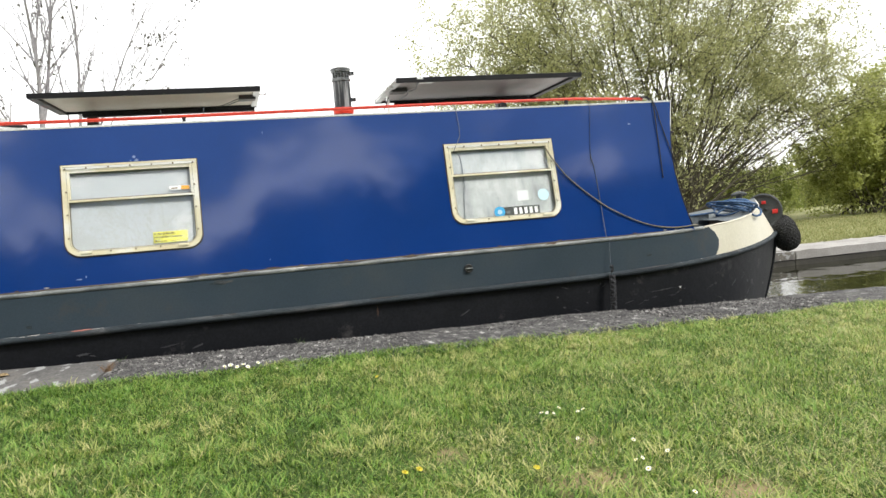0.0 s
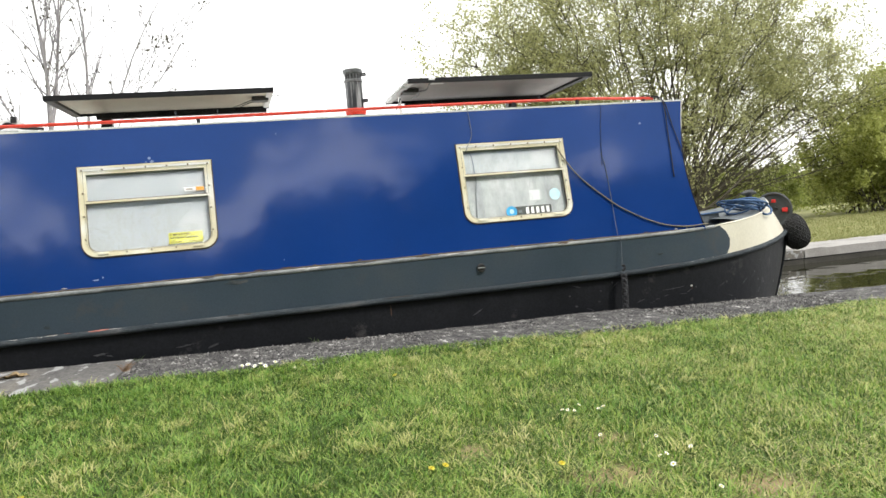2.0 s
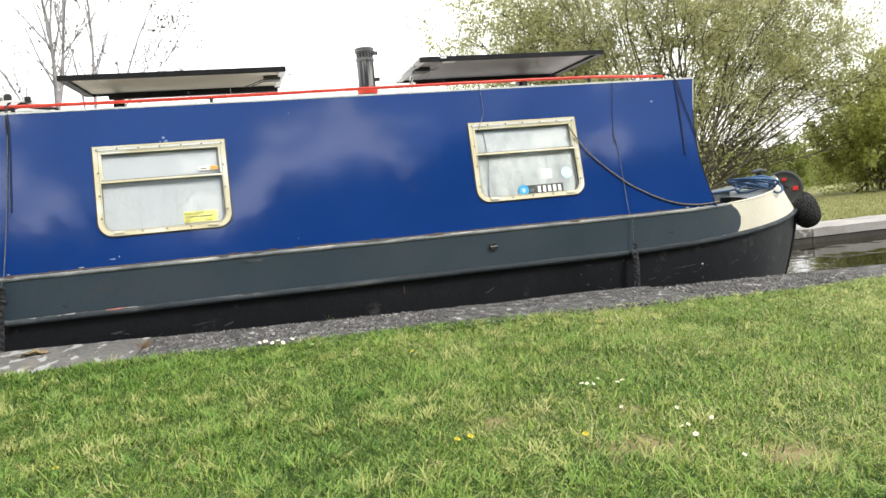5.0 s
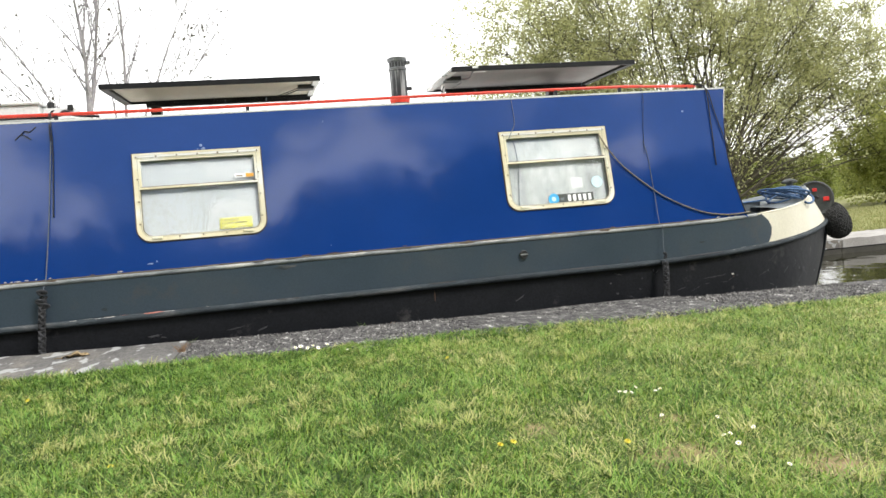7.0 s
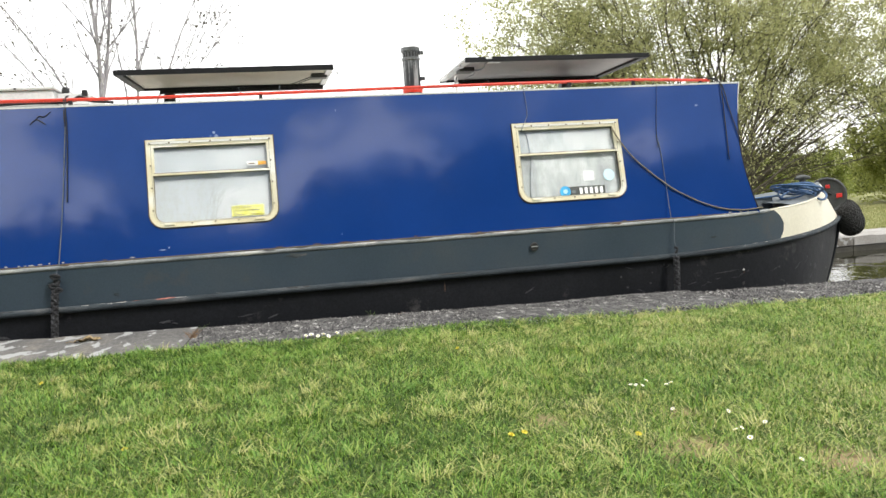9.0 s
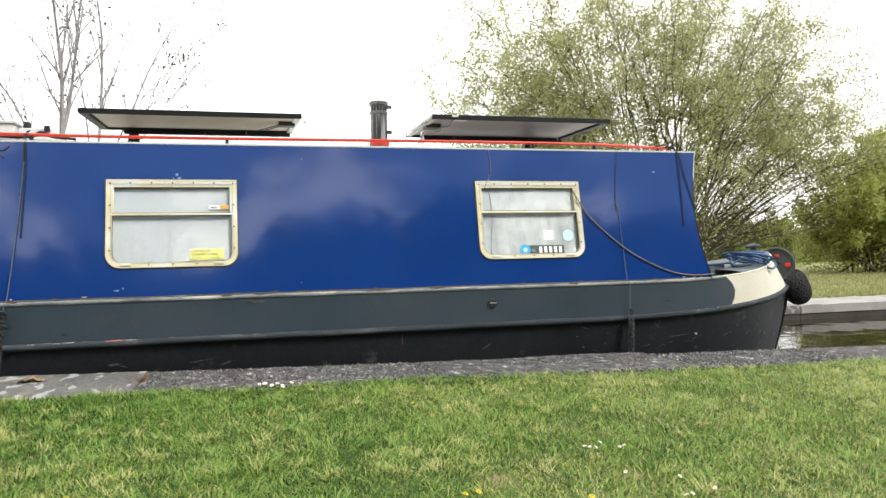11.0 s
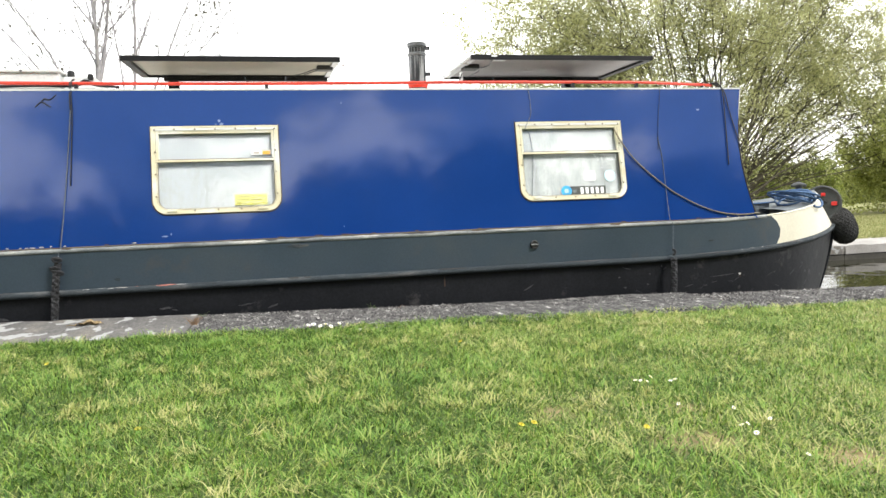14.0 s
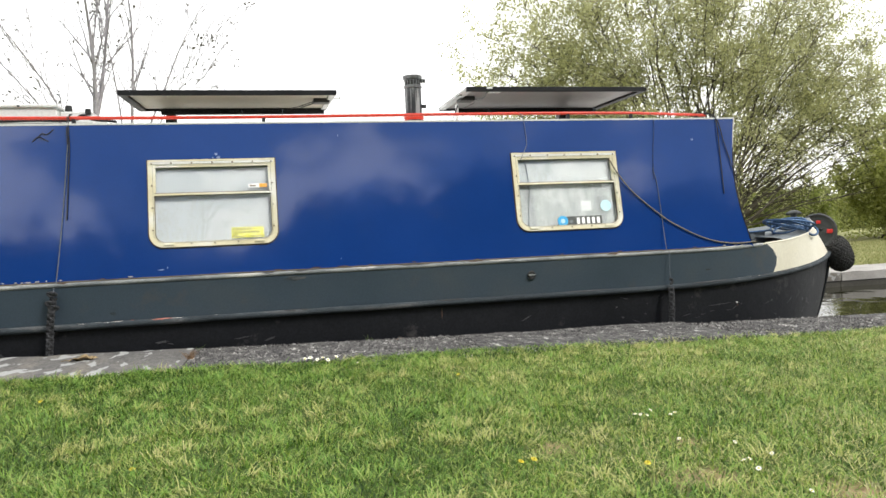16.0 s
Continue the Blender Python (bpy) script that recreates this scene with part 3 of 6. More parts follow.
# gunwale deck strips and foredeck
bm = bmesh.new()
for side in (-1, 1):
    rows = [(bm.verts.new((x, YC + side * half_beam(x), sheer(x))), bm.verts.new((x, YC + side * max(0, min(half_beam(x), 0.9)), sheer(x) + 0.004))) for x in STATIONS if x <= 2.75]
    for a, b in zip(rows, rows[1:]):
        q = (a[0], b[0], b[1], a[1])
        bm.faces.new(q if side < 0 else q[::-1])
bpart("gunwale_deck", bm, M["grey"])
bm = bmesh.new()
rows = []
for x in [x for x in STATIONS if x >= 3.2]:
    hb = half_beam(x)
    rows.append([bm.verts.new((x - lean_back(x, sheer(x)), YC + s * hb * f, sheer(x) - d)) for s, f, d in ((-1, 1, 0), (-1, 0.80, -0.016), (-1, 0.60, -0.02), (1, 0.60, -0.02), (1, 0.80, -0.016), (1, 1, 0))])
for a, b in zip(rows, rows[1:]):
    for k in range(5):
        bm.faces.new((a[k], b[k], b[k + 1], a[k + 1]))
bpart("foredeck", bm, M["deck"], label="grey foredeck with a raised rim")

bpart("fore_well_floor", box(2.705, 3.2, YC - 0.80, YC + 0.80, 0.40, 0.43, 0.004), M["deck"], label="grey floor of the fore well")
# cabin
CAB_TOP, CAB_FOOT = 1.495, 0.497
TILT = math.atan(0.178)


def side_y(z):
    return 1.065 + 0.178 * (z - 0.5)


SIDE = Matrix.Translation((0, side_y(0.5), 0.5)) @ Matrix.Rotation(math.pi / 2 - TILT, 4, "X")
# SIDE maps (u, v, w): u along the boat, v up the leaning side, w out of it
COS = math.cos(TILT)


def v_of(z):
    return (z - 0.5) / COS


WINDOWS = [(-3.265, -2.475), (-1.50, -0.712), (0.946, 1.748)]
WIN_Z0, WIN_Z1, BAR_Z = 0.690, 1.246, 1.024
RAD = 0.085


def rounded(u0, u1, v0, v1, r, seg=6):
    """An outline square at the top with rounded lower corners, counter-clockwise from the top right."""
    pts = [(u1, v1), (u0, v1)]
    if r > 0:
        pts += [(u0 + r - r * math.cos(a), v0 + r - r * math.sin(a)) for a in [math.pi / 2 * i / seg for i in range(seg + 1)]]
        pts += [(u1 - r + r * math.sin(a), v0 + r - r * math.cos(a)) for a in [math.pi / 2 * i / seg for i in range(seg + 1)]]
    else:
        pts += [(u0, v0), (u1, v0)]
    return pts


def ring(outer, inner, depth, m, bm=None, w=0.0):
    """A frame between two outlines of equal count, with thickness."""
    bm = bm or bmesh.new()
    n = len(outer)
    lay = [[bm.verts.new(m @ Vector((u, v, ww))) for u, v in o] for o, ww in ((outer, w), (inner, w), (inner, w - depth), (outer, w - depth))]
    for i in range(n):
        j = (i + 1) % n
        for a, b in ((0, 1), (1, 2), (2, 3), (3, 0)):
            bm.faces.new((lay[a][i], lay[a][j], lay[b][j], lay[b][i]))
    bmesh.ops.recalc_face_normals(bm, faces=bm.faces)
    return bm


def front_x(z):
    """The cabin side's concave front edge."""
    return 2.720 + 0.080 * clamp((0.98 - z) / 0.48, 0, 1) ** 1.6 + 0.070 * clamp((z - 1.0) / 0.5, 0, 1) ** 1.7


def cabin_side_mesh():
    """The leaning side plate with window openings, in columns between the windows."""
    bm = bmesh.new()
    v0, v1 = v_of(CAB_FOOT), v_of(CAB_TOP)
    inset = 0.02

    def quad(pts):
        bm.faces.new([bm.verts.new(SIDE @ Vector((u, v, 0))) for u, v in pts])
    us = [-10.0]
    for a, b in WINDOWS:
        us += [a + inset, b - inset]
    us.append(2.70)
    wv0, wv1 = v_of(WIN_Z0) + inset, v_of(WIN_Z1) - inset
    for i in range(len(us) - 1):
        a, b = us[i], us[i + 1]
        if i % 2 == 0:
            quad([(a, v0), (b, v0), (b, wv0), (a, wv0)])
            quad([(a, wv0), (b, wv0), (b, wv1), (a, wv1)])
            quad([(a, wv1), (b, wv1), (b, v1), (a, v1)])
        else:
            quad([(a, v0), (b, v0), (b, wv0), (a, wv0)])
            quad([(a, wv1), (b, wv1), (b, v1), (a, v1)])
    zs = [CAB_FOOT + (CAB_TOP - CAB_FOOT) * k / 16 for k in range(17)]
    zs = sorted(set(zs) | {0.5 + wv0 * COS, 0.5 + wv1 * COS})
    for za, zb in zip(zs, zs[1:]):
        quad([(2.70, v_of(za)), (front_x(za), v_of(za)), (front_x(zb), v_of(zb)), (2.70, v_of(zb))])
    bmesh.ops.remove_doubles(bm, verts=bm.verts, dist=0.0005)
    ext = bmesh.ops.extrude_face_region(bm, geom=bm.faces[:])
    bmesh.ops.translate(bm, verts=[v for v in ext["geom"] if isinstance(v, bmesh.types.BMVert)], vec=SIDE.to_3x3() @ Vector((0, 0, -0.006)))
    bmesh.ops.recalc_face_normals(bm, faces=bm.faces)
    return bm


bpart("cabin_side", cabin_side_mesh(), M["blue"], label="glossy blue cabin side leaning inwards")
MIRROR = Matrix.Translation((0, 2 * YC, 0)) @ Matrix.Diagonal((1, -1, 1, 1))
bm = bmesh.new()
f = [bm.verts.new(MIRROR @ (SIDE @ Vector(p))) for p in ((-10, v_of(CAB_FOOT), 0), (2.735, v_of(CAB_FOOT), 0), (2.735, v_of(CAB_TOP), 0), (-10, v_of(CAB_TOP), 0))]
bm.faces.new(f)
ext = bmesh.ops.extrude_face_region(bm, geom=bm.faces[:])
bmesh.ops.translate(bm, verts=[v for v in ext["geom"] if isinstance(v, bmesh.types.BMVert)], vec=(0, -0.006, 0))
bmesh.ops.recalc_face_normals(bm, faces=bm.faces)
bpart("far_cabin_side", bm, M["blue"])
bm = bmesh.new()
f = [bm.verts.new(p) for p in ((2.70, side_y(0.5) + 0.01, 0.5), (2.70, 2 * YC - side_y(0.5) - 0.01, 0.5), (2.70, 2 * YC - side_y(1.49) - 0.01, 1.49), (2.70, side_y(1.49) + 0.01, 1.49))]
bm.faces.new(f)
ext = bmesh.ops.extrude_face_region(bm, geom=bm.faces[:])
bmesh.ops.translate(bm, verts=[v for v in ext["geom"] if isinstance(v, bmesh.types.BMVert)], vec=(-0.006, 0, 0))
bmesh.ops.recalc_face_normals(bm, faces=bm.faces)
bpart("cabin_front", bm, M["blue"])
bpart("foot_bead", tube([(-10 + 0.2 * k, side_y(0.5) - 0.004, 0.503 + 0.003 * noise.noise((k * 0.7, 0, 0))) for k in range(64)], 0.007, 6), M["sealant"], label="rusty dirt line at the cabin foot")
# roof
bm = bmesh.new()
rows = []
for x in (-10.0, 2.78):
    r = []
    for k in range(13):
        t = -1 + 2 * k / 12
        r.append(bm.verts.new((x, YC + t * (YC - side_y(CAB_TOP) + 0.004), CAB_TOP + 0.004 + 0.055 * (1 - t * t))))
    rows.append(r)
for k in range(12):
    bm.faces.new((rows[0][k], rows[1][k], rows[1][k + 1], rows[0][k + 1]))
ext = bmesh.ops.extrude_face_region(bm, geom=bm.faces[:])
bmesh.ops.translate(bm, verts=[v for v in ext["geom"] if isinstance(v, bmesh.types.BMVert)], vec=(0, 0, -0.012))
bmesh.ops.recalc_face_normals(bm, faces=bm.faces)
bpart("roof", bm, M["roof"], label="pale painted cambered cabin roof")

# handrail
RAIL_Y, RAIL_Z = 1.305, 1.546


def rail_z(x):
    return RAIL_Z + 0.006 * math.sin(x * 1.3) - 0.018 * clamp((x - 2.0) / 0.6, 0, 1)


rail = bpart("handrail", tube([(x, RAIL_Y, rail_z(x)) for x in [-9.5, -6, -4, -3, -2.5, -2, -1.5, -1, -0.5, 0, 0.5, 1, 1.5, 2, 2.3, 2.58]], 0.0115, 8), M["red"], label="red painted grab rail", smooth=True)
for x in (-4.1, -2.9, -1.95, -0.765, 1.44, 1.95, 2.5):
    bm = box(x - 0.012, x + 0.012, RAIL_Y - 0.008, RAIL_Y + 0.012, CAB_TOP - 0.002, rail_z(x), 0.003)
    bmesh.ops.translate(bm, verts=bm.verts, vec=(-bx, -by, -bz))
    part("rail_post", bm, M["dark_metal"], rail)
for x, lean, L in ((-0.894, -0.012, 0.036), (-0.64, 0.004, 0.040), (-0.293, -0.010, 0.030), (0.83, -0.008, 0.030), (1.645, 0.002, 0.042)):
    bm = tube([(x, RAIL_Y - 0.004, rail_z(x) + 0.008), (x + lean, RAIL_Y - 0.006, rail_z(x) + 0.011 + L)], 0.0022, 5)
    bmesh.ops.translate(bm, verts=bm.verts, vec=(-bx, -by, -bz))
    part("cable_tie", bm, M["cord_grey"], rail, "grey cable tie tail")
bm = tube([(x, 2 * YC - RAIL_Y, rail_z(x)) for x in (-9.5, -4, 0, 2.5)], 0.0115, 8)
bpart("handrail", bm, M["red"], smooth=True)


# windows
def build_window(i, u0, u1, backing):
    v0, v1, vb = v_of(WIN_Z0), v_of(WIN_Z1), v_of(BAR_Z)
    fw = 0.031
    win = new("window")
    win.parent = boat
    win.matrix_parent_inverse = Matrix()
    win.matrix_basis = Matrix.Translation((-bx, -by, -bz)) @ SIDE
    win["label"] = ("cabin window with cream frame, white blind and yellow sticker", "cabin window with cream frame and white blind drawn",
                    "steamed cabin window with cream frame and plate")[(1, 0, 2)[i]]
    I = Matrix()
    part("window_frame", ring(rounded(u0, u1, v0, v1, RAD), rounded(u0 + fw, u1 - fw, v0 + fw * 0.9, v1 - fw, RAD - fw * 0.75), 0.026, I, w=0.0085), M["cream"], win)
    part("sealant_line", ring(rounded(u0 - 0.010, u1 + 0.010, v0 - 0.010, v1 + 0.008, RAD + 0.008), rounded(u0 - 0.001, u1 + 0.001, v0 - 0.001, v1 + 0.001, RAD), 0.004, I, w=0.005), M["sealant"], win, "dirty line of sealant")
    # thin white strip over the cream: the sky's sheen on the top member, painted
    part("frame_top_sheen", box(u0 + 0.008, u1 - 0.008, v1 - 0.0235, v1 - 0.008, 0.0086, 0.0100), M["cream_pale"], win, "white strip painted as sky sheen on the top rail")
    # raised outer lip and inner sash of the hinged top light
    part("frame_lip", ring(rounded(u0 - 0.003, u1 + 0.003, v0 - 0.003, v1 + 0.003, RAD + 0.003), rounded(u0 + 0.007, u1 - 0.007, v0 + 0.007, v1 - 0.007, RAD - 0.005), 0.016, I, w=0.0125), M["cream"], win)
    part("top_light_sash", ring(rounded(u0 + fw, u1 - fw, vb + 0.004, v1 - fw, 0), rounded(u0 + fw + 0.011, u1 - fw - 0.011, vb + 0.008, v1 - fw - 0.013, 0), 0.02, I, w=0.005), M["cream"], win)
    part("gasket", ring(rounded(u0 + fw - 0.0005, u1 - fw + 0.0005, v0 + fw * 0.9 - 0.0005, vb - 0.004, RAD - fw * 0.75), rounded(u0 + fw + 0.005, u1 - fw - 0.005, v0 + fw * 0.9 + 0.004, vb - 0.008, RAD - fw * 0.8), 0.008, I, w=0.002), M["gasket"], win, "thin dark rubber gasket")
    part("frame_line", ring(rounded(u0 + 0.0245, u1 - 0.0245, v0 + 0.0225, v1 - 0.0245, RAD - 0.018), rounded(u0 + 0.0262, u1 - 0.0262, v0 + 0.0242, v1 - 0.0262, RAD - 0.0192), 0.004, I, w=0.0092), M["gasket"], win, "thin dark line running round the frame")
    part("glazing_bar", box(u0 + fw - 0.012, u1 - fw + 0.012, vb - 0.006, vb + 0.003, -0.01, 0.010, 0.003), M["cream"], win)
    part("gasket", box(u0 + fw + 0.004, u1 - fw - 0.004, vb + 0.0082, vb + 0.0125, -0.004, 0.006), M["gasket"], win, "dark rubber strip over the bar")
    # the hinged top light stands a crack open, its pane leaning in
    bm = box(u0 + fw + 0.009, u1 - fw - 0.009, 0.0, v1 - fw - 0.012 - vb - 0.007, -0.004, 0.0)
    bmesh.ops.transform(bm, verts=bm.verts, matrix=Matrix.Translation((0, vb + 0.007, -0.005)) @ Matrix.Rotation(radians(-4.0), 4, "X"))
    part("pane", bm, M["glass"], win, "clear top pane").visible_shadow = False
    part("pane", bar_prism(rounded(u0 + fw - 0.004, u1 - fw + 0.004, v0 + fw * 0.8, vb - 0.008, RAD - fw * 0.7), 0.004, Matrix.Translation((0, 0, -0.012))), M["glass"], win, "large lower pane").visible_shadow = False
    part("blind", box(u0 + 0.03, u1 - 0.03, v0 + 0.03, v1 - 0.03, -0.030, -0.0245), M[backing], win, "pale blind behind the glass")
    for u in (u0 + 0.115, u1 - 0.115):
        part("drain_catch", box(u - 0.032, u + 0.032, v0 + 0.008, v0 + 0.024, 0.010, 0.021, 0.004), M["cream"], win)
    screw = None
    spots = [(u0 + 0.02, v1 - 0.02 - k * 0.145) for k in range(4)] + [(u1 - 0.02, v1 - 0.02 - k * 0.145) for k in range(4)]
    spots += [(u0 + 0.14 + k * (u1 - u0 - 0.28) / 4, v1 - 0.018) for k in range(5)] + [(u0 + 0.25 + k * (u1 - u0 - 0.5) / 2, v0 + 0.016) for k in range(3)]
    for u, v in spots:
        if screw is None:
            screw = part("screw", lathe([(0.0055, 0.010), (0.0055, 0.0145), (0.003, 0.016)], Matrix(), 10), M["brass"], win)
            screw.location = (u, v, 0)
        else:
            o = new("screw", screw.data)
            o.parent, o.location = win, (u, v, 0)
    return win


wins = [build_window(i, u0, u1, ("blind", "blind", "steam")[i]) for i, (u0, u1) in enumerate(WINDOWS)]

# fittings that belong to the boat
fit_hole = bpart("skin_fitting", lathe([(0.030, 0.0), (0.030, 0.006), (0.024, 0.009), (0.022, 0.004)], Matrix.Translation((0.991, 0.998, 0.385)) @ Matrix.Rotation(math.pi / 2, 4, "X"), 20), M["ink"], label="round skin fitting with a bar across")
bm = box(0.965, 1.017, 0.986, 0.992, 0.381, 0.389, 0.002)
bmesh.ops.translate(bm, verts=bm.verts, vec=(-bx, -by, -bz))
part("cross_bar", bm, M["edge"], fit_hole)

# chimney
CH = Matrix.Translation((0.306, 1.47, 1.53))
chim = bpart("chimney", lathe([(0.064, 0.0), (0.064, 0.035), (0.060, 0.04), (0.060, 0.232)], CH, 28), M["chimney"], label="short sooty steel stove chimney with painted highlight streaks", smooth=False)


def chim_part(name, bm, mat, label=""):
    bmesh.ops.translate(bm, verts=bm.verts, vec=(-bx, -by, -bz))
    return part(name, bm, mat, chim, label)


chim_part("cap_ring", lathe([(0.0605, 0.2325), (0.066, 0.236), (0.067, 0.250), (0.060, 0.255), (0.060, 0.295), (0.068, 0.300), (0.070, 0.323), (0.064, 0.326), (0.060, 0.320), (0.055, 0.28)], CH, 28), M["chimney_top"], "grey heat-stained top ring")
chim_part("collar", lathe([(0.070, 0.0), (0.070, 0.010), (0.073, 0.012), (0.073, 0.040), (0.067, 0.044)], Matrix.Translation((0.306, 1.47, 1.532)), 24), M["red"], "red painted collar")
for k, a in enumerate((-150, -128, -106, -84, -62, -40)):
    m = CH @ Matrix.Rotation(radians(a), 4, "Z")
    bm = box(0.0585, 0.0635, -0.0065, 0.0065, 0.258, 0.290)
    bmesh.ops.transform(bm, verts=bm.verts, matrix=m)
    chim_part("slot", bm, M["ink"])
for z in (0.12, 0.305):
    bm = box(0.055, 0.094, -0.012, 0.012, z - 0.06 + 0.03, z - 0.06 + 0.055, 0.003)
    bmesh.ops.transform(bm, verts=bm.verts, matrix=CH @ Matrix.Rotation(radians(-12), 4, "Z"))
    chim_part("lug", bm, M["chimney"])

# T-stud, on the foredeck
stud = bpart("mooring_stud", lathe([(0.070, 0.0), (0.045, 0.03), (0.030, 0.06), (0.028, 0.105), (0.045, 0.122)], Matrix.Translation((3.93, YC, sheer(3.93) + 0.012)), 18), M["board"], label="grey painted steel mooring stud", smooth=True)
bm = tube([(3.93 - 0.10 + 0.02 * k, YC - 0.03 + 0.006 * k, 0.736 + 0.010 * math.sin(k * math.pi / 10)) for k in range(11)], [0.010, 0.016, 0.020, 0.022, 0.024, 0.024, 0.024, 0.022, 0.020, 0.016, 0.010], 10)
bmesh.ops.translate(bm, verts=bm.verts, vec=(-bx, -by, -bz))
part("stud_bar", bm, M["board"], stud, smooth=True)

# low coaming inside the bow
bm = box(2.80, 3.30, 1.60, 1.66, 0.48, 0.60, 0.01)
bpart("well_coaming", bm, M["deck"], label="pale grey coaming of the fore well")

# ---- things on and about the boat ----
# bow disc
disc = thing("bow_disc", "round grey metal disc with red marks standing on the bow", "bow fitting", (4.195, YC + 0.02, 0.565))
DM = Matrix.Rotation(radians(90), 4, "X") @ Matrix.Rotation(radians(0), 4, "Z")
part("plate", lathe([(0.160, -0.02), (0.166, -0.012), (0.166, 0.012), (0.154, 0.02), (0.138, 0.012), (0.133, 0.008)], Matrix.Rotation(radians(-30), 4, "Z") @ DM, 32), M["board"], disc)
for px, pz, s in ((0.005, 0.082, 0.019), (0.098, -0.005, 0.024)):
    bm = box(px - s, px + s, -0.024, -0.010, pz - s * 0.8, pz + s * 0.8, 0.006)
    bmesh.ops.transform(bm, verts=bm.verts, matrix=Matrix.Rotation(radians(-30), 4, "Z"))
    part("red_mark", bm, M["red_mark"], disc, "bright red mark")

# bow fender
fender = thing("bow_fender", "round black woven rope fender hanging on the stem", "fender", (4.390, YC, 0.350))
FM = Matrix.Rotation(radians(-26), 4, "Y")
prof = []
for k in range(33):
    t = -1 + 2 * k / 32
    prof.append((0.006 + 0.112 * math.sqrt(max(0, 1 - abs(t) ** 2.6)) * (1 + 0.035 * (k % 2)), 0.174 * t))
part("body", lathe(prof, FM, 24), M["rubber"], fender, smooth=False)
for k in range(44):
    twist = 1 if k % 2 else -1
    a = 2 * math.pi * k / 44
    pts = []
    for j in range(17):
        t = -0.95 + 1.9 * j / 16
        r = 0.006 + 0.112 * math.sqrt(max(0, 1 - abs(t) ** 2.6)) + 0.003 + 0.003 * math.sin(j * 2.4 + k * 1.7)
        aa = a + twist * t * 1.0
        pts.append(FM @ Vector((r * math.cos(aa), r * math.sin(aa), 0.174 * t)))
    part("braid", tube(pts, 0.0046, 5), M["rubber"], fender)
part("chain", tube([FM @ Vector((0, 0, 0.172)), Vector((-0.10, 0, 0.20)), Vector((-0.20, 0, 0.235))], 0.010, 6), M["dark_metal"], fender)

def smooth_path(pts, n=6):
    """A rounded path through points."""
    P = [Vector(p) for p in pts]
    P = [2 * P[0] - P[1]] + P + [2 * P[-1] - P[-2]]
    out = []
    for i in range(1, len(P) - 2):
        for k in range(n):
            t = k / n
            a, b, c, d = P[i - 1], P[i], P[i + 1], P[i + 2]
            out.append(0.5 * ((2 * b) + (c - a) * t + (2 * a - 5 * b + 4 * c - d) * t * t + (3 * b - 3 * c + d - a) * t ** 3))
    out.append(P[-2])
    return out


# coil of blue rope
coil = thing("mooring_rope", "loose coil of blue mooring rope on the foredeck", "rope", (3.51, 1.58, 0.574))
rng = random.Random(4)
for strand in range(6):
    pts, cx, cy = [], rng.uniform(-0.05, 0.05), rng.uniform(-0.04, 0.04)
    ra, rb, ph, tw = rng.uniform(0.08, 0.20), rng.uniform(0.08, 0.16), rng.uniform(0, 6.28), rng.uniform(-0.6, 0.6)
    for k in range(29):
        a = ph + k * 0.33
        q = 1 + 0.25 * math.sin(k * 0.23 + ph) + 0.10 * math.sin(k * 0.61)
        u, v = ra * q * math.cos(a), rb * q * math.sin(a)
        pts.append((cx + u * math.cos(tw) - v * math.sin(tw), cy + u * math.sin(tw) + v * math.cos(tw), 0.008 + 0.006 * strand + 0.044 * (1 + math.sin(k * 0.37 + 2 * ph)) + 0.05 * (cx + u)))
    part("coil", tube(smooth_path(pts, 3), 0.0080, 6), M["rope_blue"], coil, smooth=True)
part("loop", tube([(0.165 + 0.080 * math.cos(a), -0.085 + 0.035 * math.sin(a) + 0.045 * math.cos(a), 0.012 + 0.036 * math.sin(a) + 0.012 * math.cos(a)) for a in [2 * math.pi * i / 24 for i in range(25)]], 0.0092, 6), M["rope_blue"], coil, smooth=True)
part("turns", tube([(0.42 + 0.046 * math.cos(k * 0.7), 0.46 + 0.046 * math.sin(k * 0.7), 0.050 + 0.0012 * k) for k in range(24)], 0.0085, 6), M["rope_blue"], coil, smooth=True)
part("tail", tube([(-0.16, 0.0, 0.03), (-0.4, 0.02, 0.02), (-0.62, 0.05, 0.015), (-0.86, 0.1, 0.015)], 0.0078, 6), M["rope_blue"], coil, smooth=True)


def on_side(x, z, out=0.010):
    p = Vector((x, side_y(z), z))
    n = SIDE.to_3x3() @ Vector((0, 0, 1))
    return p + n * out


def hung_line(name, label, strands, mat, r, category="rope"):
    p0 = Vector(strands[0][0])
    e = thing(name, label, category, tuple(p0))
    for s in strands:
        part("strand", tube([p - p0 for p in smooth_path(s)], r, 6), M[mat], e, smooth=True)
    return e


def braided(e, pts, r, mat, base):
    """A fat braided rope: three strands wound round a path."""
    path = smooth_path(pts, 10)
    core = tube([p - base for p in path], r * 0.62, 8)
    part("core", core, M[mat], e)
    L = 0.0
    acc = [0.0]
    for a, b in zip(path, path[1:]):
        L += (b - a).length
        acc.append(L)
    for s in (-1, 1):
        for k in range(3):
            q = []
            for j in range(int(L / 0.006) + 1):
                d = j * 0.006
                i = max(i for i in range(len(acc)) if acc[i] <= d + 1e-9)
                i = min(i, len(path) - 2)
                p = path[i].lerp(path[i + 1], clamp((d - acc[i]) / max(1e-6, acc[i + 1] - acc[i]), 0, 1)) - base
                a = s * d / 0.055 * math.pi + 2 * math.pi * k / 3
                q.append(p + Vector((r * 0.72 * math.cos(a), r * 0.72 * math.sin(a), 0)))
            part("braid", tube(q, r * 0.36, 5), M[mat], e)


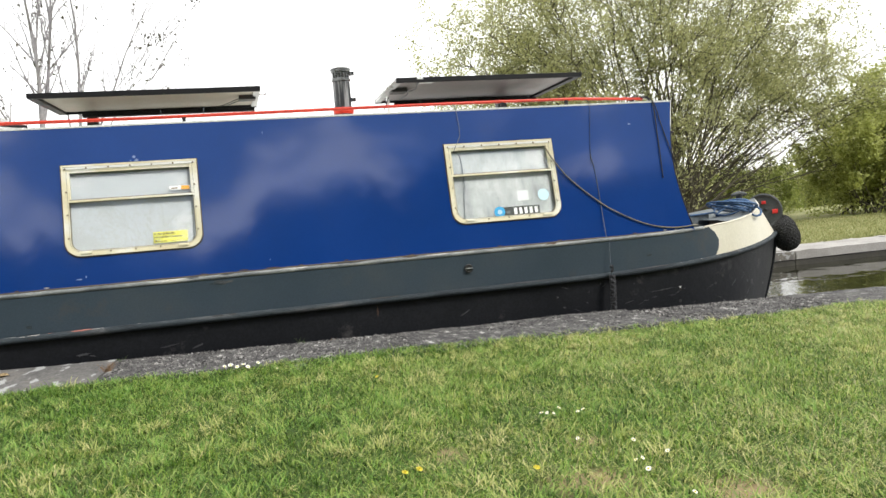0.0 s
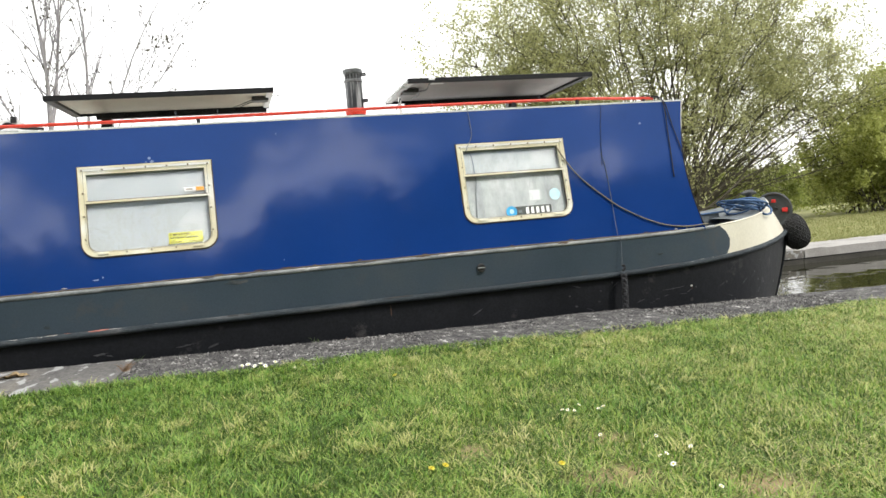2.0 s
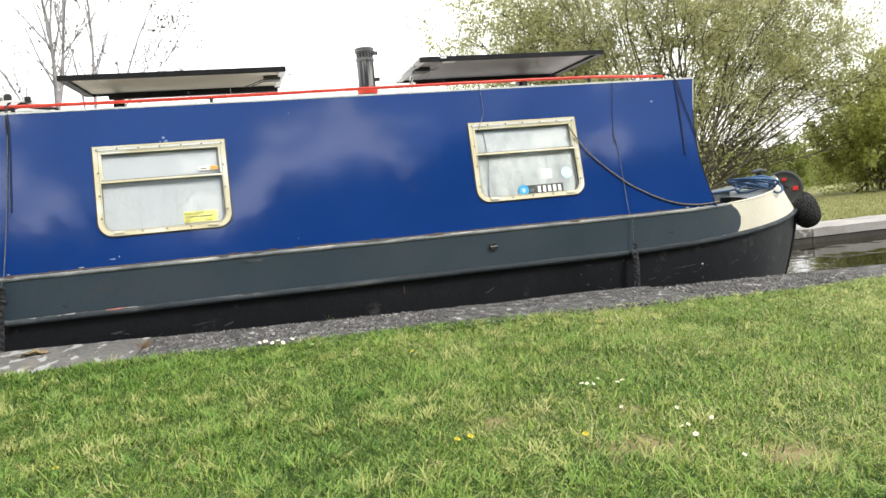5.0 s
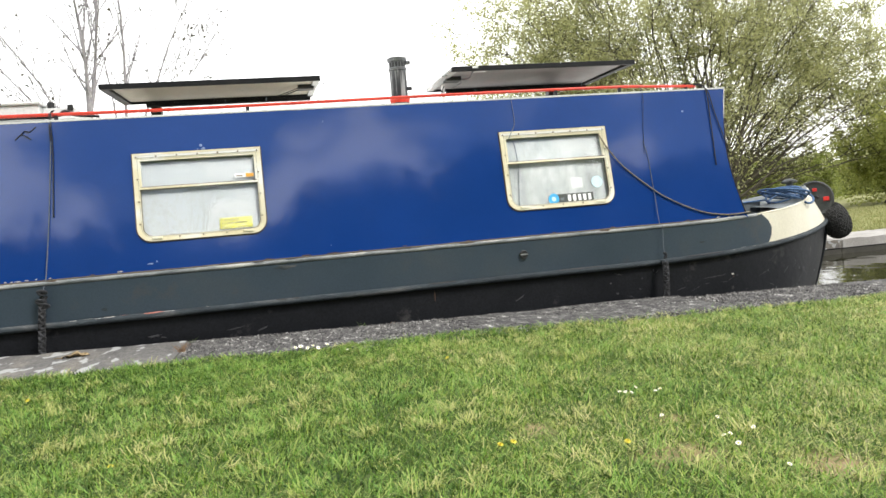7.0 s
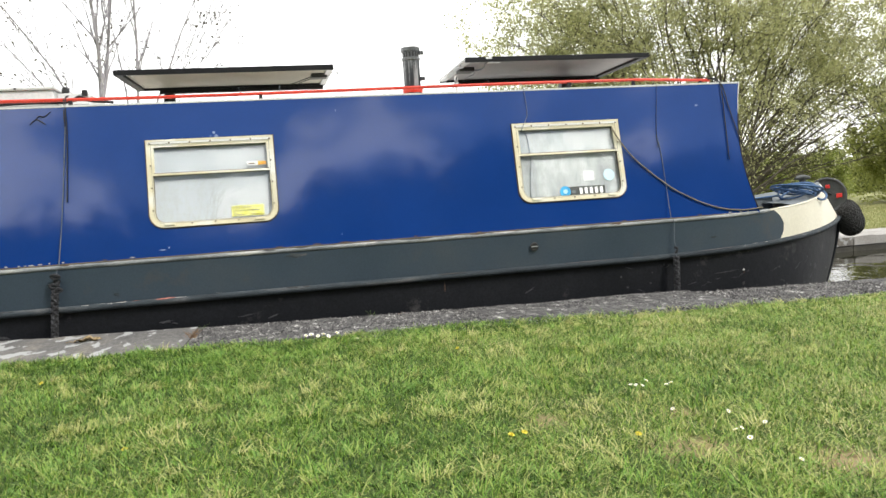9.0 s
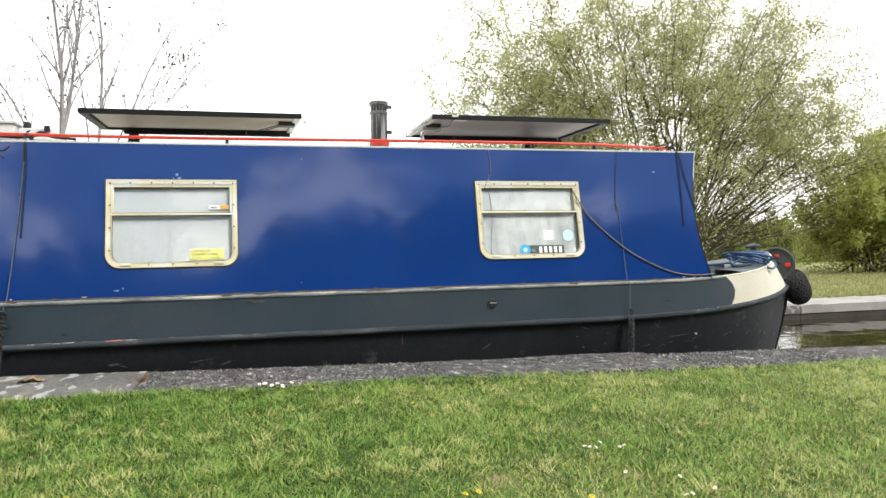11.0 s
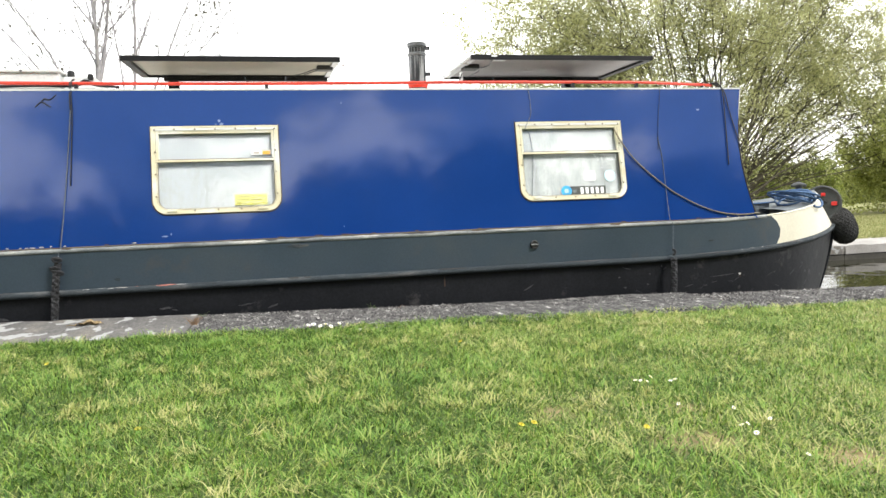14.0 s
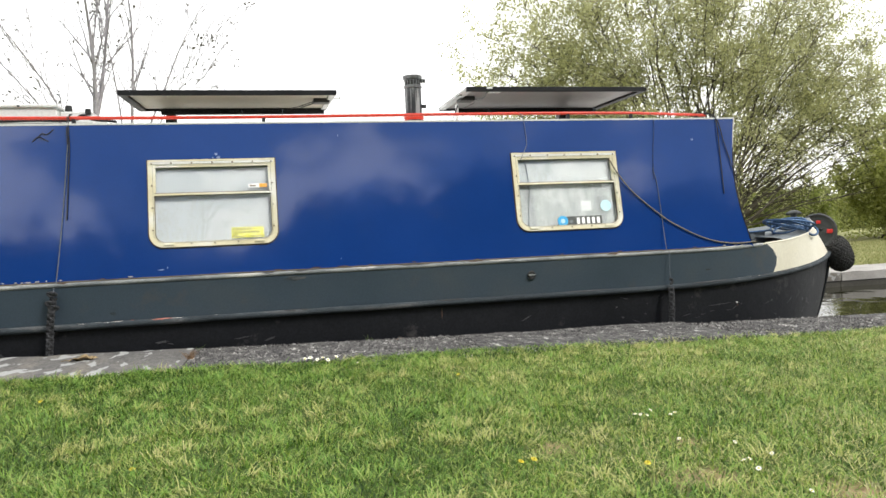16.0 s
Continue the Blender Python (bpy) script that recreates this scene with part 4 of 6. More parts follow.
g = "rope fenders over the side"
hull_out = 0.962
f1 = thing("rope_fender", "black braided rope fender hanging beside the hull on a cord", "fender", (-2.040, 1.03, 0.50), g)
base = Vector((-2.040, 1.03, 0.50))
braided(f1, [(-2.044, 0.980, 0.415), (-2.052, 0.955, 0.34), (-2.060, 0.945, 0.24), (-2.068, 0.94, 0.13), (-2.078, 0.94, 0.02), (-2.084, 0.94, -0.05)], 0.021, "rope_fender", base)
part("lanyard", tube([p - base for p in smooth_path([on_side(-1.971, 1.36), on_side(-2.004, 0.893), (-2.036, 1.03, 0.51), (-2.040, 0.985, 0.47), (-2.042, 0.98, 0.40)])], 0.0034, 6), M["cord_grey"], f1)
for zk, dx in ((0.445, 0.0), (0.39, -0.012), (0.365, 0.006)):
    part("knot", tube([p - base for p in smooth_path([(-2.07 + dx, 0.965, zk), (-2.04 + dx, 0.945, zk + 0.006), (-2.022 + dx, 0.96, zk - 0.008), (-2.05 + dx, 0.952, zk - 0.016), (-2.066 + dx, 0.955, zk - 0.004)])], 0.010, 6), M["rope_black"], f1)
f2 = thing("rope_fender", "thin grey-black braided rope fender on a slack cord", "fender", (2.065, 1.02, 0.50), g)
base = Vector((2.065, 1.02, 0.50))
braided(f2, [(2.038, 0.965, 0.235), (2.034, 0.955, 0.15), (2.029, 0.952, 0.05), (2.024, 0.95, -0.06), (2.020, 0.95, -0.14)], 0.022, "rope_fender", base)
part("lanyard", tube([p - base for p in smooth_path([on_side(2.042, 1.12, 0.004), on_side(2.060, 1.00, 0.004), on_side(2.064, 0.768, 0.006), (2.051, 1.03, 0.512), (2.048, 0.986, 0.49), (2.041, 0.978, 0.36), (2.038, 0.965, 0.23)])], 0.0026, 6), M["cord_grey"], f2)
part("knot", tube([p - base for p in smooth_path([(2.030, 0.97, 0.30), (2.048, 0.965, 0.295), (2.044, 0.96, 0.27), (2.030, 0.965, 0.262)])], 0.009, 6), M["rope_black"], f2)

hung_line("hanging_cord", "doubled black cord tied to the red rail", [[(-1.973, RAIL_Y - 0.016, 1.556), on_side(-1.966, 1.46), on_side(-1.962, 1.32), on_side(-1.972, 1.05), on_side(-1.979, 0.885)],
                                                             [(-1.985, RAIL_Y - 0.016, 1.55), on_side(-1.975, 1.44), on_side(-1.971, 1.36, 0.012)], [(-1.97, RAIL_Y - 0.02, 1.56), (-1.96, RAIL_Y + 0.01, 1.57), (-1.99, RAIL_Y + 0.016, 1.55), (-1.975, RAIL_Y - 0.02, 1.535)]], "rope_black", 0.0036)
hung_line("hanging_cord", "thin black cord hanging down the blue cabin side", [[(2.10, RAIL_Y - 0.014, 1.545), on_side(2.097, 1.47), on_side(2.062, 1.25, 0.006), on_side(2.036, 1.03, 0.006)]], "rope_black", 0.0019)
hung_line("hanging_cord", "black cords knotted round the rail's end", [[(2.56, RAIL_Y - 0.014, 1.535), (2.60, RAIL_Y - 0.02, 1.53), on_side(2.623, 1.48), on_side(2.617, 1.198), on_side(2.605, 0.905)],
                                                           [(2.57, RAIL_Y, 1.545), (2.62, RAIL_Y - 0.03, 1.53), on_side(2.640, 1.46), on_side(2.665, 1.308), on_side(2.708, 1.105), on_side(2.735, 0.99)],
                                                           [(2.47, RAIL_Y + 0.02, 1.535), (2.52, RAIL_Y - 0.016, 1.55), (2.57, RAIL_Y + 0.016, 1.54), (2.60, RAIL_Y - 0.016, 1.54), (2.66, RAIL_Y, 1.50)]], "rope_black", 0.0042)
hung_line("mooring_line", "brown rope sagging from the window to the bow deck", [[on_side(1.686, 1.188, 0.024), on_side(1.746, 1.077, 0.022), on_side(1.861, 0.933), on_side(2.074, 0.747), on_side(2.206, 0.664), on_side(2.339, 0.598), on_side(2.475, 0.551),
                                                                  on_side(2.615, 0.529), on_side(2.72, 0.527), (2.80, 1.06, 0.535), (2.86, 1.12, 0.53)]], "rope_brown", 0.0050)
hung_line("thin_wire", "thin grey wire led over the cabin side into the window", [[(1.06, RAIL_Y, 1.555), on_side(1.064, 1.50, 0.004), on_side(1.071, 1.331, 0.004), on_side(1.05, 1.27, 0.006), on_side(1.027, 1.236, 0.019), on_side(1.004, 1.19, 0.018)],
                                                                       [on_side(1.010, 1.20, -0.020), on_side(1.053, 1.165, -0.0205), on_side(1.062, 0.98, -0.0205), on_side(1.05, 0.90, -0.0205), on_side(1.032, 0.725, -0.0205)]], "wire_grey", 0.0022)
hung_line("cord_scrap", "scrap of frayed black cord caught on the cabin side", [[on_side(-2.175, 1.383, 0.003), on_side(-2.14, 1.414, 0.005), on_side(-2.11, 1.40, 0.006), on_side(-2.085, 1.383, 0.003)], [on_side(-2.14, 1.414, 0.004), on_side(-2.12, 1.435, 0.006), on_side(-2.09, 1.43, 0.005), on_side(-2.055, 1.46, 0.003)]],
          "rope_black", 0.003)


# dark bead down the cabin's front edge, paint worn pale at its top
bpart("front_bead", tube([on_side(front_x(z) - 0.002, z, 0.001) for z in [0.53 + 0.06 * k for k in range(13)]], 0.0042, 6), M["dark_metal"], label="dark bead on the cabin's front edge", smooth=True)
bpart("worn_edge", tube([on_side(front_x(z) - 0.001, z, 0.001) for z in [1.26 + 0.04 * k for k in range(7)]], 0.0030, 6), M["cream_pale"], label="pale worn paint on the cabin's front edge", smooth=True)

# stickers and papers behind the glass, each a thing
def side_box(u0, u1, z0, z1, w0, w1, origin):
    bm = box(u0, u1, v_of(z0), v_of(z1), w0, w1)
    bmesh.ops.transform(bm, verts=bm.verts, matrix=Matrix.Translation(-origin) @ SIDE)
    return bm


def side_round(u, z, r, w0, w1, origin):
    bm = cyl(r, r, w1 - w0, Matrix.Translation((u, v_of(z), w0)), 24)
    bmesh.ops.transform(bm, verts=bm.verts, matrix=Matrix.Translation(-origin) @ SIDE)
    return bm


def lettering(body, text, u, z, size, mat, parent, origin, w):
    cu = bpy.data.curves.new("letters", "FONT")
    cu.body, cu.size, cu.extrude, cu.offset = text, size, 0.0004, 0.0006
    tmp = bpy.data.objects.new("letters", cu)
    me = bpy.data.meshes.new_from_object(tmp)
    bpy.data.objects.remove(tmp)
    me.transform(Matrix.Translation(-origin) @ SIDE @ Matrix.Translation((u, v_of(z), w)))
    me.materials.append(M[mat])
    o = new(body, me)
    o.parent = parent
    return o


def sticker(name, label, u, z):
    o = Vector((u, side_y(z), z))
    return thing(name, label, "sticker", tuple(o)), o


st, o = sticker("window_sticker", "yellow slogan sticker with black lettering inside the window", -1.003, 0.735)
part("sheet", side_box(-1.003, -0.799, 0.734, 0.803, -0.020, -0.0175, o), M["yellow"], st)
lettering("lettering", "A dog is for life,", -0.998, 0.784, 0.0195, "ink", st, o, -0.0168)
lettering("lettering", "not just for Christmas", -0.998, 0.764, 0.0190, "ink", st, o, -0.0168)
for u0, u1, z in ((-0.995, -0.965, 0.752), (-0.995, -0.925, 0.743), (-0.895, -0.803, 0.743)):
    part("small_print", side_box(u0, u1, z - 0.002, z + 0.002, -0.0174, -0.0166, o), M["ink"], st)
st, o = sticker("window_sticker", "small white and orange sticker in the top pane", -0.886, 1.062)
part("sheet", side_box(-0.886, -0.762, 1.060, 1.086, -0.014, -0.011, o), M["white_ink"], st)
part("orange_patch", side_box(-0.815, -0.765, 1.061, 1.085, -0.0109, -0.0100, o), M["orange"], st)
part("print_bar", side_box(-0.875, -0.835, 1.068, 1.076, -0.0109, -0.0100, o), M["brass"], st)
st, o = sticker("boat_licence_plate", "dark plate with pale figures and a round blue badge", 1.25, 0.72)
part("plate", side_box(1.30, 1.598, 0.718, 0.784, -0.024, -0.020, o), M["board"], st)
part("badge", side_round(1.293, 0.752, 0.040, -0.0195, -0.017, o), M["sky_blue"], st, "round blue badge")
part("badge_ring", side_round(1.293, 0.752, 0.017, -0.0169, -0.0160, o), M["pale_blue"], st)
part("small_bar", side_box(1.343, 1.372, 0.738, 0.758, -0.0198, -0.0190, o), M["deck"], st)
for k in range(5):
    part("figure_bar", side_box(1.402 + 0.039 * k, 1.424 + 0.039 * k, 0.730, 0.774, -0.0198, -0.0190, o), M["white_ink"], st)
st, o = sticker("window_paper", "white square paper behind the steamed glass", 1.44, 0.82)
part("sheet", side_box(1.446, 1.526, 0.822, 0.894, -0.024, -0.021, o), M["pale_paper"], st)
st, o = sticker("window_disc", "pale blue round disc behind the steamed glass", 1.641, 0.855)
part("disc", side_round(1.641, 0.855, 0.042, -0.023, -0.020, o), M["pale_blue"], st)


# solar panels
def solar_panel(x0, x1, back, label, box_x, flip, foot_x, z0, rise):
    y0, y1, z1 = 1.335, 2.235, z0 + rise
    e = thing("solar_panel", label, "solar panel", (x0, y0, CAB_TOP + 0.03), "solar panels on the roof")
    o = Vector((x0, y0, CAB_TOP + 0.03))
    tilt = math.atan2(z1 - z0, y1 - y0)
    m = Matrix.Translation((0, y0, z0)) @ Matrix.Rotation(tilt, 4, "X")
    W = math.hypot(y1 - y0, z1 - z0)

    def pp(name, bm, mat, lab="", par=e):
        bmesh.ops.transform(bm, verts=bm.verts, matrix=Matrix.Translation(-o) @ m)
        return part(name, bm, M[mat], par, lab)
    t = 0.032
    pp("frame_rail", box(x0, x1, 0, 0.028, -0.002, t, 0.002), "panel_frame")
    pp("frame_rail", box(x0, x1, W - 0.028, W, -0.002, t, 0.002), "panel_frame")
    # dark rail at the plain end, a thin pale plate at the end with the junction box
    s = -1 if flip else 1
    xp, xe = (x1, x0) if flip else (x0, x1)
    pp("frame_rail", box(min(xp, xp + s * 0.052), max(xp, xp + s * 0.052), 0.0285, W - 0.0285, -0.002, t, 0.002), "panel_frame")
    pp("edge_strip", box(min(xp, xp - s * 0.002), max(xp, xp - s * 0.002), 0.004, W - 0.004, 0.010, t - 0.004), "alu", "bare metal edge strip")
    pp("end_plate", box(min(xe, xe - s * 0.045), max(xe, xe - s * 0.045), 0.0285, W - 0.0285, 0.002, t, 0.002), "plate_grey", "pale grey metal end plate")
    b0, b1 = (x0 + 0.046, x1 - 0.053) if flip else (x0 + 0.053, x1 - 0.046)
    pp("backsheet", box(b0, b1, 0.029, W - 0.029, 0.016, 0.022), back, "pale backsheet seen from below")
    pp("cells", box(b0, b1, 0.029, W - 0.029, 0.024, 0.030), "cell")
    pp("junction_box", box(box_x - 0.058, box_x + 0.058, 0.29, 0.41, -0.016, 0.0155, 0.006), "black_plastic", "black junction box")
    if flip:
        # grey cable knotted beside the box, labels and a propped pivot bracket
        kx = box_x + 0.085
        pp("cable", tube(smooth_path([(box_x + 0.058, 0.34, 0.0), (kx, 0.28, -0.012), (kx + 0.012, 0.18, -0.014), (kx - 0.006, 0.06, -0.006), (kx, 0.03, 0.0)]), 0.006, 6), "plastic_grey")
        pp("cable", tube(smooth_path([(box_x + 0.058, 0.36, 0.0), (kx + 0.004, 0.42, -0.012), (kx - 0.004, 0.56, -0.014), (kx + 0.008, 0.76, 0.0)]), 0.005, 6), "plastic_grey")
        pp("frame_label", box(x0 + 0.150, x0 + 0.195, -0.0012, -0.0002, 0.016, 0.030), "white_ink", "small white frame label")
        pp("maker_label", box(x0 + 0.200, x0 + 0.300, 0.10, 0.17, 0.0145, 0.0158), "white_ink")
        pp("small_label", box(box_x + 0.005, box_x + 0.045, 0.46, 0.51, 0.0145, 0.0158), "white_ink")
        pp("pivot_arm", box(xe - 0.020, xe - 0.0005, 0.02, 0.60, 0.004, 0.010, 0.002), "plate_grey", "pale grey pivot arm")
        bm = tube([(xe - 0.045, 1.44, z0 - 0.085), (xe - 0.085, 1.44, CAB_TOP + 0.05)], 0.004, 6)
        bmesh.ops.translate(bm, verts=bm.verts, vec=-o)
        part("stay", bm, M["dark_metal"], e)
        bm = box(xe - 0.056, xe - 0.038, 1.45, 1.48, CAB_TOP + 0.02, z0 - 0.075, 0.003)
        bmesh.ops.translate(bm, verts=bm.verts, vec=-o)
        part("pivot_bracket", bm, M["cream_pale"], e, "white painted pivot bracket")
    else:
        # two cables sweep from the box down to the far edge
        pts = [(box_x - 0.058, 0.34, -0.004), (box_x - 0.10, 0.39, -0.012), (box_x - 0.15, 0.53, -0.014), (box_x - 0.20, 0.76, 0.0)]
        pp("cable", tube(smooth_path(pts), 0.004, 6), "black_plastic")
        pp("cable", tube(smooth_path([(p[0] + 0.012, p[1] + 0.06, p[2] - 0.002) for p in pts[:3]]), 0.004, 6), "black_plastic")
    pp("wing_screw", cyl(0.005, 0.005, 0.045, Matrix.Translation((xe - s * 0.005, 0.16, -0.004)) @ Matrix.Rotation(radians(90 * s), 4, "Y"), 10), "alu")
    pp("wing", box(min(xe + s * 0.034, xe + s * 0.040), max(xe + s * 0.034, xe + s * 0.040), 0.15, 0.17, -0.016, 0.008, 0.001), "alu")
    # dark tray rail under the far edge, on a tapered pedestal
    bm = box(x0 + 0.16, x1 - 0.02, 2.20, 2.245, z1 - 0.030, z1 - 0.003, 0.003)
    bmesh.ops.translate(bm, verts=bm.verts, vec=-o)
    part("carrier_rail", bm, M["panel_frame"], e)
    bm = box(foot_x - 0.055, foot_x + 0.055, 2.12, 2.24, CAB_TOP + 0.010, z1 - 0.032)
    for v in bm.verts:
        if v.co.z > z1 - 0.04:
            v.co.x = foot_x + 0.6 * (v.co.x - foot_x)
            v.co.y = 2.18 + 0.6 * (v.co.y - 2.18)
    bmesh.ops.translate(bm, verts=bm.verts, vec=-o)
    part("foot", bm, M["black_plastic"], e, "black tapered mounting foot")
    return e


solar_panel(-1.687, -0.262, "back_cream", "black-framed solar panel with a cream underside propped on the roof", -0.345, False, -1.45, 1.697, 0.042)
solar_panel(0.678, 2.108, "back_grey", "black-framed solar panel with a grey underside propped on the roof", 0.762, True, 1.754, 1.722, 0.006)

# roof box and hatch rail by the hanging cord
rb = thing("roof_box", "low pale grey box standing on the cabin roof", "storage box", (-2.95, 1.62, CAB_TOP + 0.04))
o = Vector((-2.95, 1.62, CAB_TOP + 0.04))
part("body", box(-0.95, 0.88, -0.22, 0.35, -0.005, 0.092, 0.012), M["roof"], rb)
part("lid", box(-0.965, 0.895, -0.235, 0.365, 0.093, 0.112, 0.008), M["roof"], rb)
part("end_step", box(0.897, 1.09, -0.20, 0.30, -0.005, 0.070, 0.008), M["roof"], rb)
part("end_plug", box(1.05, 1.085, -0.225, -0.203, 0.045, 0.085, 0.006), M["black_plastic"], rb, "black plastic plug")
for k in range(4):
    part("rivet", lathe([(0.008, 0), (0.008, 0.004), (0.004, 0.007)], Matrix.Translation((-0.6 + 0.42 * k, -0.235, 0.102)) @ Matrix.Rotation(math.pi / 2, 4, "X"), 10), M["dark_metal"], rb)
vent = thing("roof_vent", "small black mushroom vent on the cabin roof", "vent", (-2.02, 1.50, CAB_TOP + 0.03))
part("stem", cyl(0.016, 0.016, 0.10, Matrix(), 16), M["dark_metal"], vent)
part("cap", lathe([(0.020, 0.075), (0.024, 0.085), (0.023, 0.125), (0.016, 0.132)], Matrix(), 18), M["black_plastic"], vent)
cable = hung_line("roof_cable", "black cable lying along the roof edge", [[(-2.5, 1.33, 1.525), (-2.2, 1.34, 1.535), (-2.0, 1.33, 1.53), (-1.9, 1.35, 1.55), (-1.82, 1.34, 1.535), (-1.7, 1.35, 1.525)], [(-1.95, 1.36, 1.545), (-1.90, 1.33, 1.565), (-1.85, 1.36, 1.545)]], "rope_black", 0.009, "cable")


# ---- banks ----
def stone_block(name, x0, x1, y0, y1, zf, depth, mat, parent, rough, rng, label="", nx=None):
    """A coping stone with an uneven top and a broken arris."""
    nx = nx or max(4, int((x1 - x0) / 0.020))
    ny = 30
    seed = rng.uniform(0, 50)
    verts, faces = [], []
    for j in range(ny + 1):
        for i in range(nx + 1):
            x = x0 + (x1 - x0) * i / nx
            y = y0 + (y1 - y0) * j / ny
            ed = min(i * (x1 - x0) / nx, (nx - i) * (x1 - x0) / nx, (ny - j) * (y1 - y0) / ny) / 0.10
            n = noise.fractal((x * 3.2 + seed, y * 3.2, seed), 0.9, 2.0, 5)
            n2 = noise.noise((x * 13, y * 13, seed)) * 0.8
            z = zf(x) + rough * (n * 0.9 + n2 * 0.6 + 0.5 * noise.noise((x * 9, y * 9, seed + 3))) - (0.003 + 0.35 * rough) * clamp(1 - ed, 0, 1) * (0.5 + abs(noise.noise((x * 7, y * 7, seed + 9))) * 2)
            if depth > 0.4:
                z -= 0.045 * clamp((y0 + 0.30 - y) / 0.15, 0, 1)
            yy = y + (rough * 1.6 * noise.noise((x * 5, seed, 2)) if j == ny else 0)
            verts.append((x, yy, z))
    n = nx + 1
    for j in range(ny):
        for i in range(nx):
            a = j * n + i
            faces.append((a, a + 1, a + n + 1, a + n))
    rim = [i for i in range(n)] + [j * n + nx for j in range(1, ny + 1)] + [ny * n + i for i in range(nx - 1, -1, -1)] + [j * n for j in range(ny - 1, 0, -1)]
    low = len(verts)
    for v in rim:
        x, y, z = verts[v]
        verts.append((x, y, zf(x) - depth))
    for k in range(len(rim)):
        q = (k + 1) % len(rim)
        faces.append((rim[k], low + k, low + q, rim[q]))
    return mesh_object(name, verts, faces, M[mat], parent, label, smooth=False)


coping = tagged(new("coping"), "weathered stone coping along the near canal edge", "coping", kind="structure")
rng = random.Random(11)
for x0, x1, mat, rough, dz in ((-7.5, -5.6, "stone", 0.0045, 0), (-5.57, -3.62, "stone_flat", 0.006, 0), (-3.605, -1.25, "stone_flat", 0.005, 0.004), (-1.247, 0.398, "stone", 0.0045, -0.002),
                               (0.406, 2.068, "stone", 0.0045, None), (2.076, 3.364, "stone", 0.0045, -0.004), (3.368, 5.0, "stone", 0.0045, 0.0), (5.03, 6.9, "stone", 0.0045, 0.0), (6.93, 9.0, "stone", 0.0045, 0.0)):
    stone_block("stone", x0, x1, -0.12, QUAY, lambda x, d=dz: slope(x) + 0.006 + (d if d is not None else 0.014 * clamp((x - 0.9) / 0.7, 0, 1)), 0.45, mat, coping, rough, rng)


def aggregate(n, seed):
    """Small broken stones bedded in the coping, each a squat four-sided chip."""
    r = np.random.RandomState(seed)
    x, y = r.uniform(-1.22, 7.5, n), r.uniform(0.05, QUAY - 0.015, n)
    size = 0.003 + 0.011 * r.uniform(0, 1, n) ** 2.5
    z = 0.027 - 0.0245 * np.clip(x, -5, 5) + 0.006 + np.where(x < 2.07, 0.014 * np.clip((x - 0.9) / 0.7, 0, 1), 0)
    a = r.uniform(0, 6.283, n)
    V = np.zeros((n, 5, 3))
    for k in range(4):
        q = a + k * 1.5708 + r.uniform(-0.4, 0.4, n)
        s_ = size * r.uniform(0.6, 1.3, n)
        V[:, k] = np.stack([x + s_ * 1.25 * np.cos(q), y + s_ * np.sin(q), z - 0.008], 1)
    V[:, 4] = np.stack([x + size * r.uniform(-0.4, 0.4, n), y + size * r.uniform(-0.4, 0.4, n), z + size * r.uniform(0.15, 0.5, n)], 1)
    faces = []
    for i in range(n):
        b = 5 * i
        faces += [(b, b + 1, b + 4), (b + 1, b + 2, b + 4), (b + 2, b + 3, b + 4), (b + 3, b, b + 4)]
    ob = mesh_object("gravel", V.reshape(-1, 3).tolist(), faces, M["chip"])
    return tagged(ob, "small broken stones bedded in the weathered coping", "gravel", kind="stuff")


aggregate(26000, 17)
mesh_object("quay_wall", [(-60, QUAY - 0.03, -1.4), (80, QUAY - 0.03, -1.4), (80, QUAY - 0.03, -0.10), (-60, QUAY - 0.03, -0.10)], [(0, 1, 2, 3)], M["wet_wall"], coping)

far_coping = tagged(new("far_coping"), "pale concrete coping along the far canal edge", "coping", kind="structure")
for k in range(12):
    x0 = 6.7 - 2.4 * 3 + 2.4 * k
    stone_block("slab", x0 + 0.012, x0 + 2.388, FAR_BANK, FAR_BANK + 1.14, lambda x: -0.068, 0.112, "stone_flat" if x0 < 6.0 else "concrete", far_coping, 0.008, rng, nx=48)
    bm = box(x0 + 0.004, x0 + 2.396, FAR_BANK + 0.014, FAR_BANK + 0.4, -1.3, -0.19, 0.01)
    part("wall_block", bm, M["wet_wall"], far_coping)


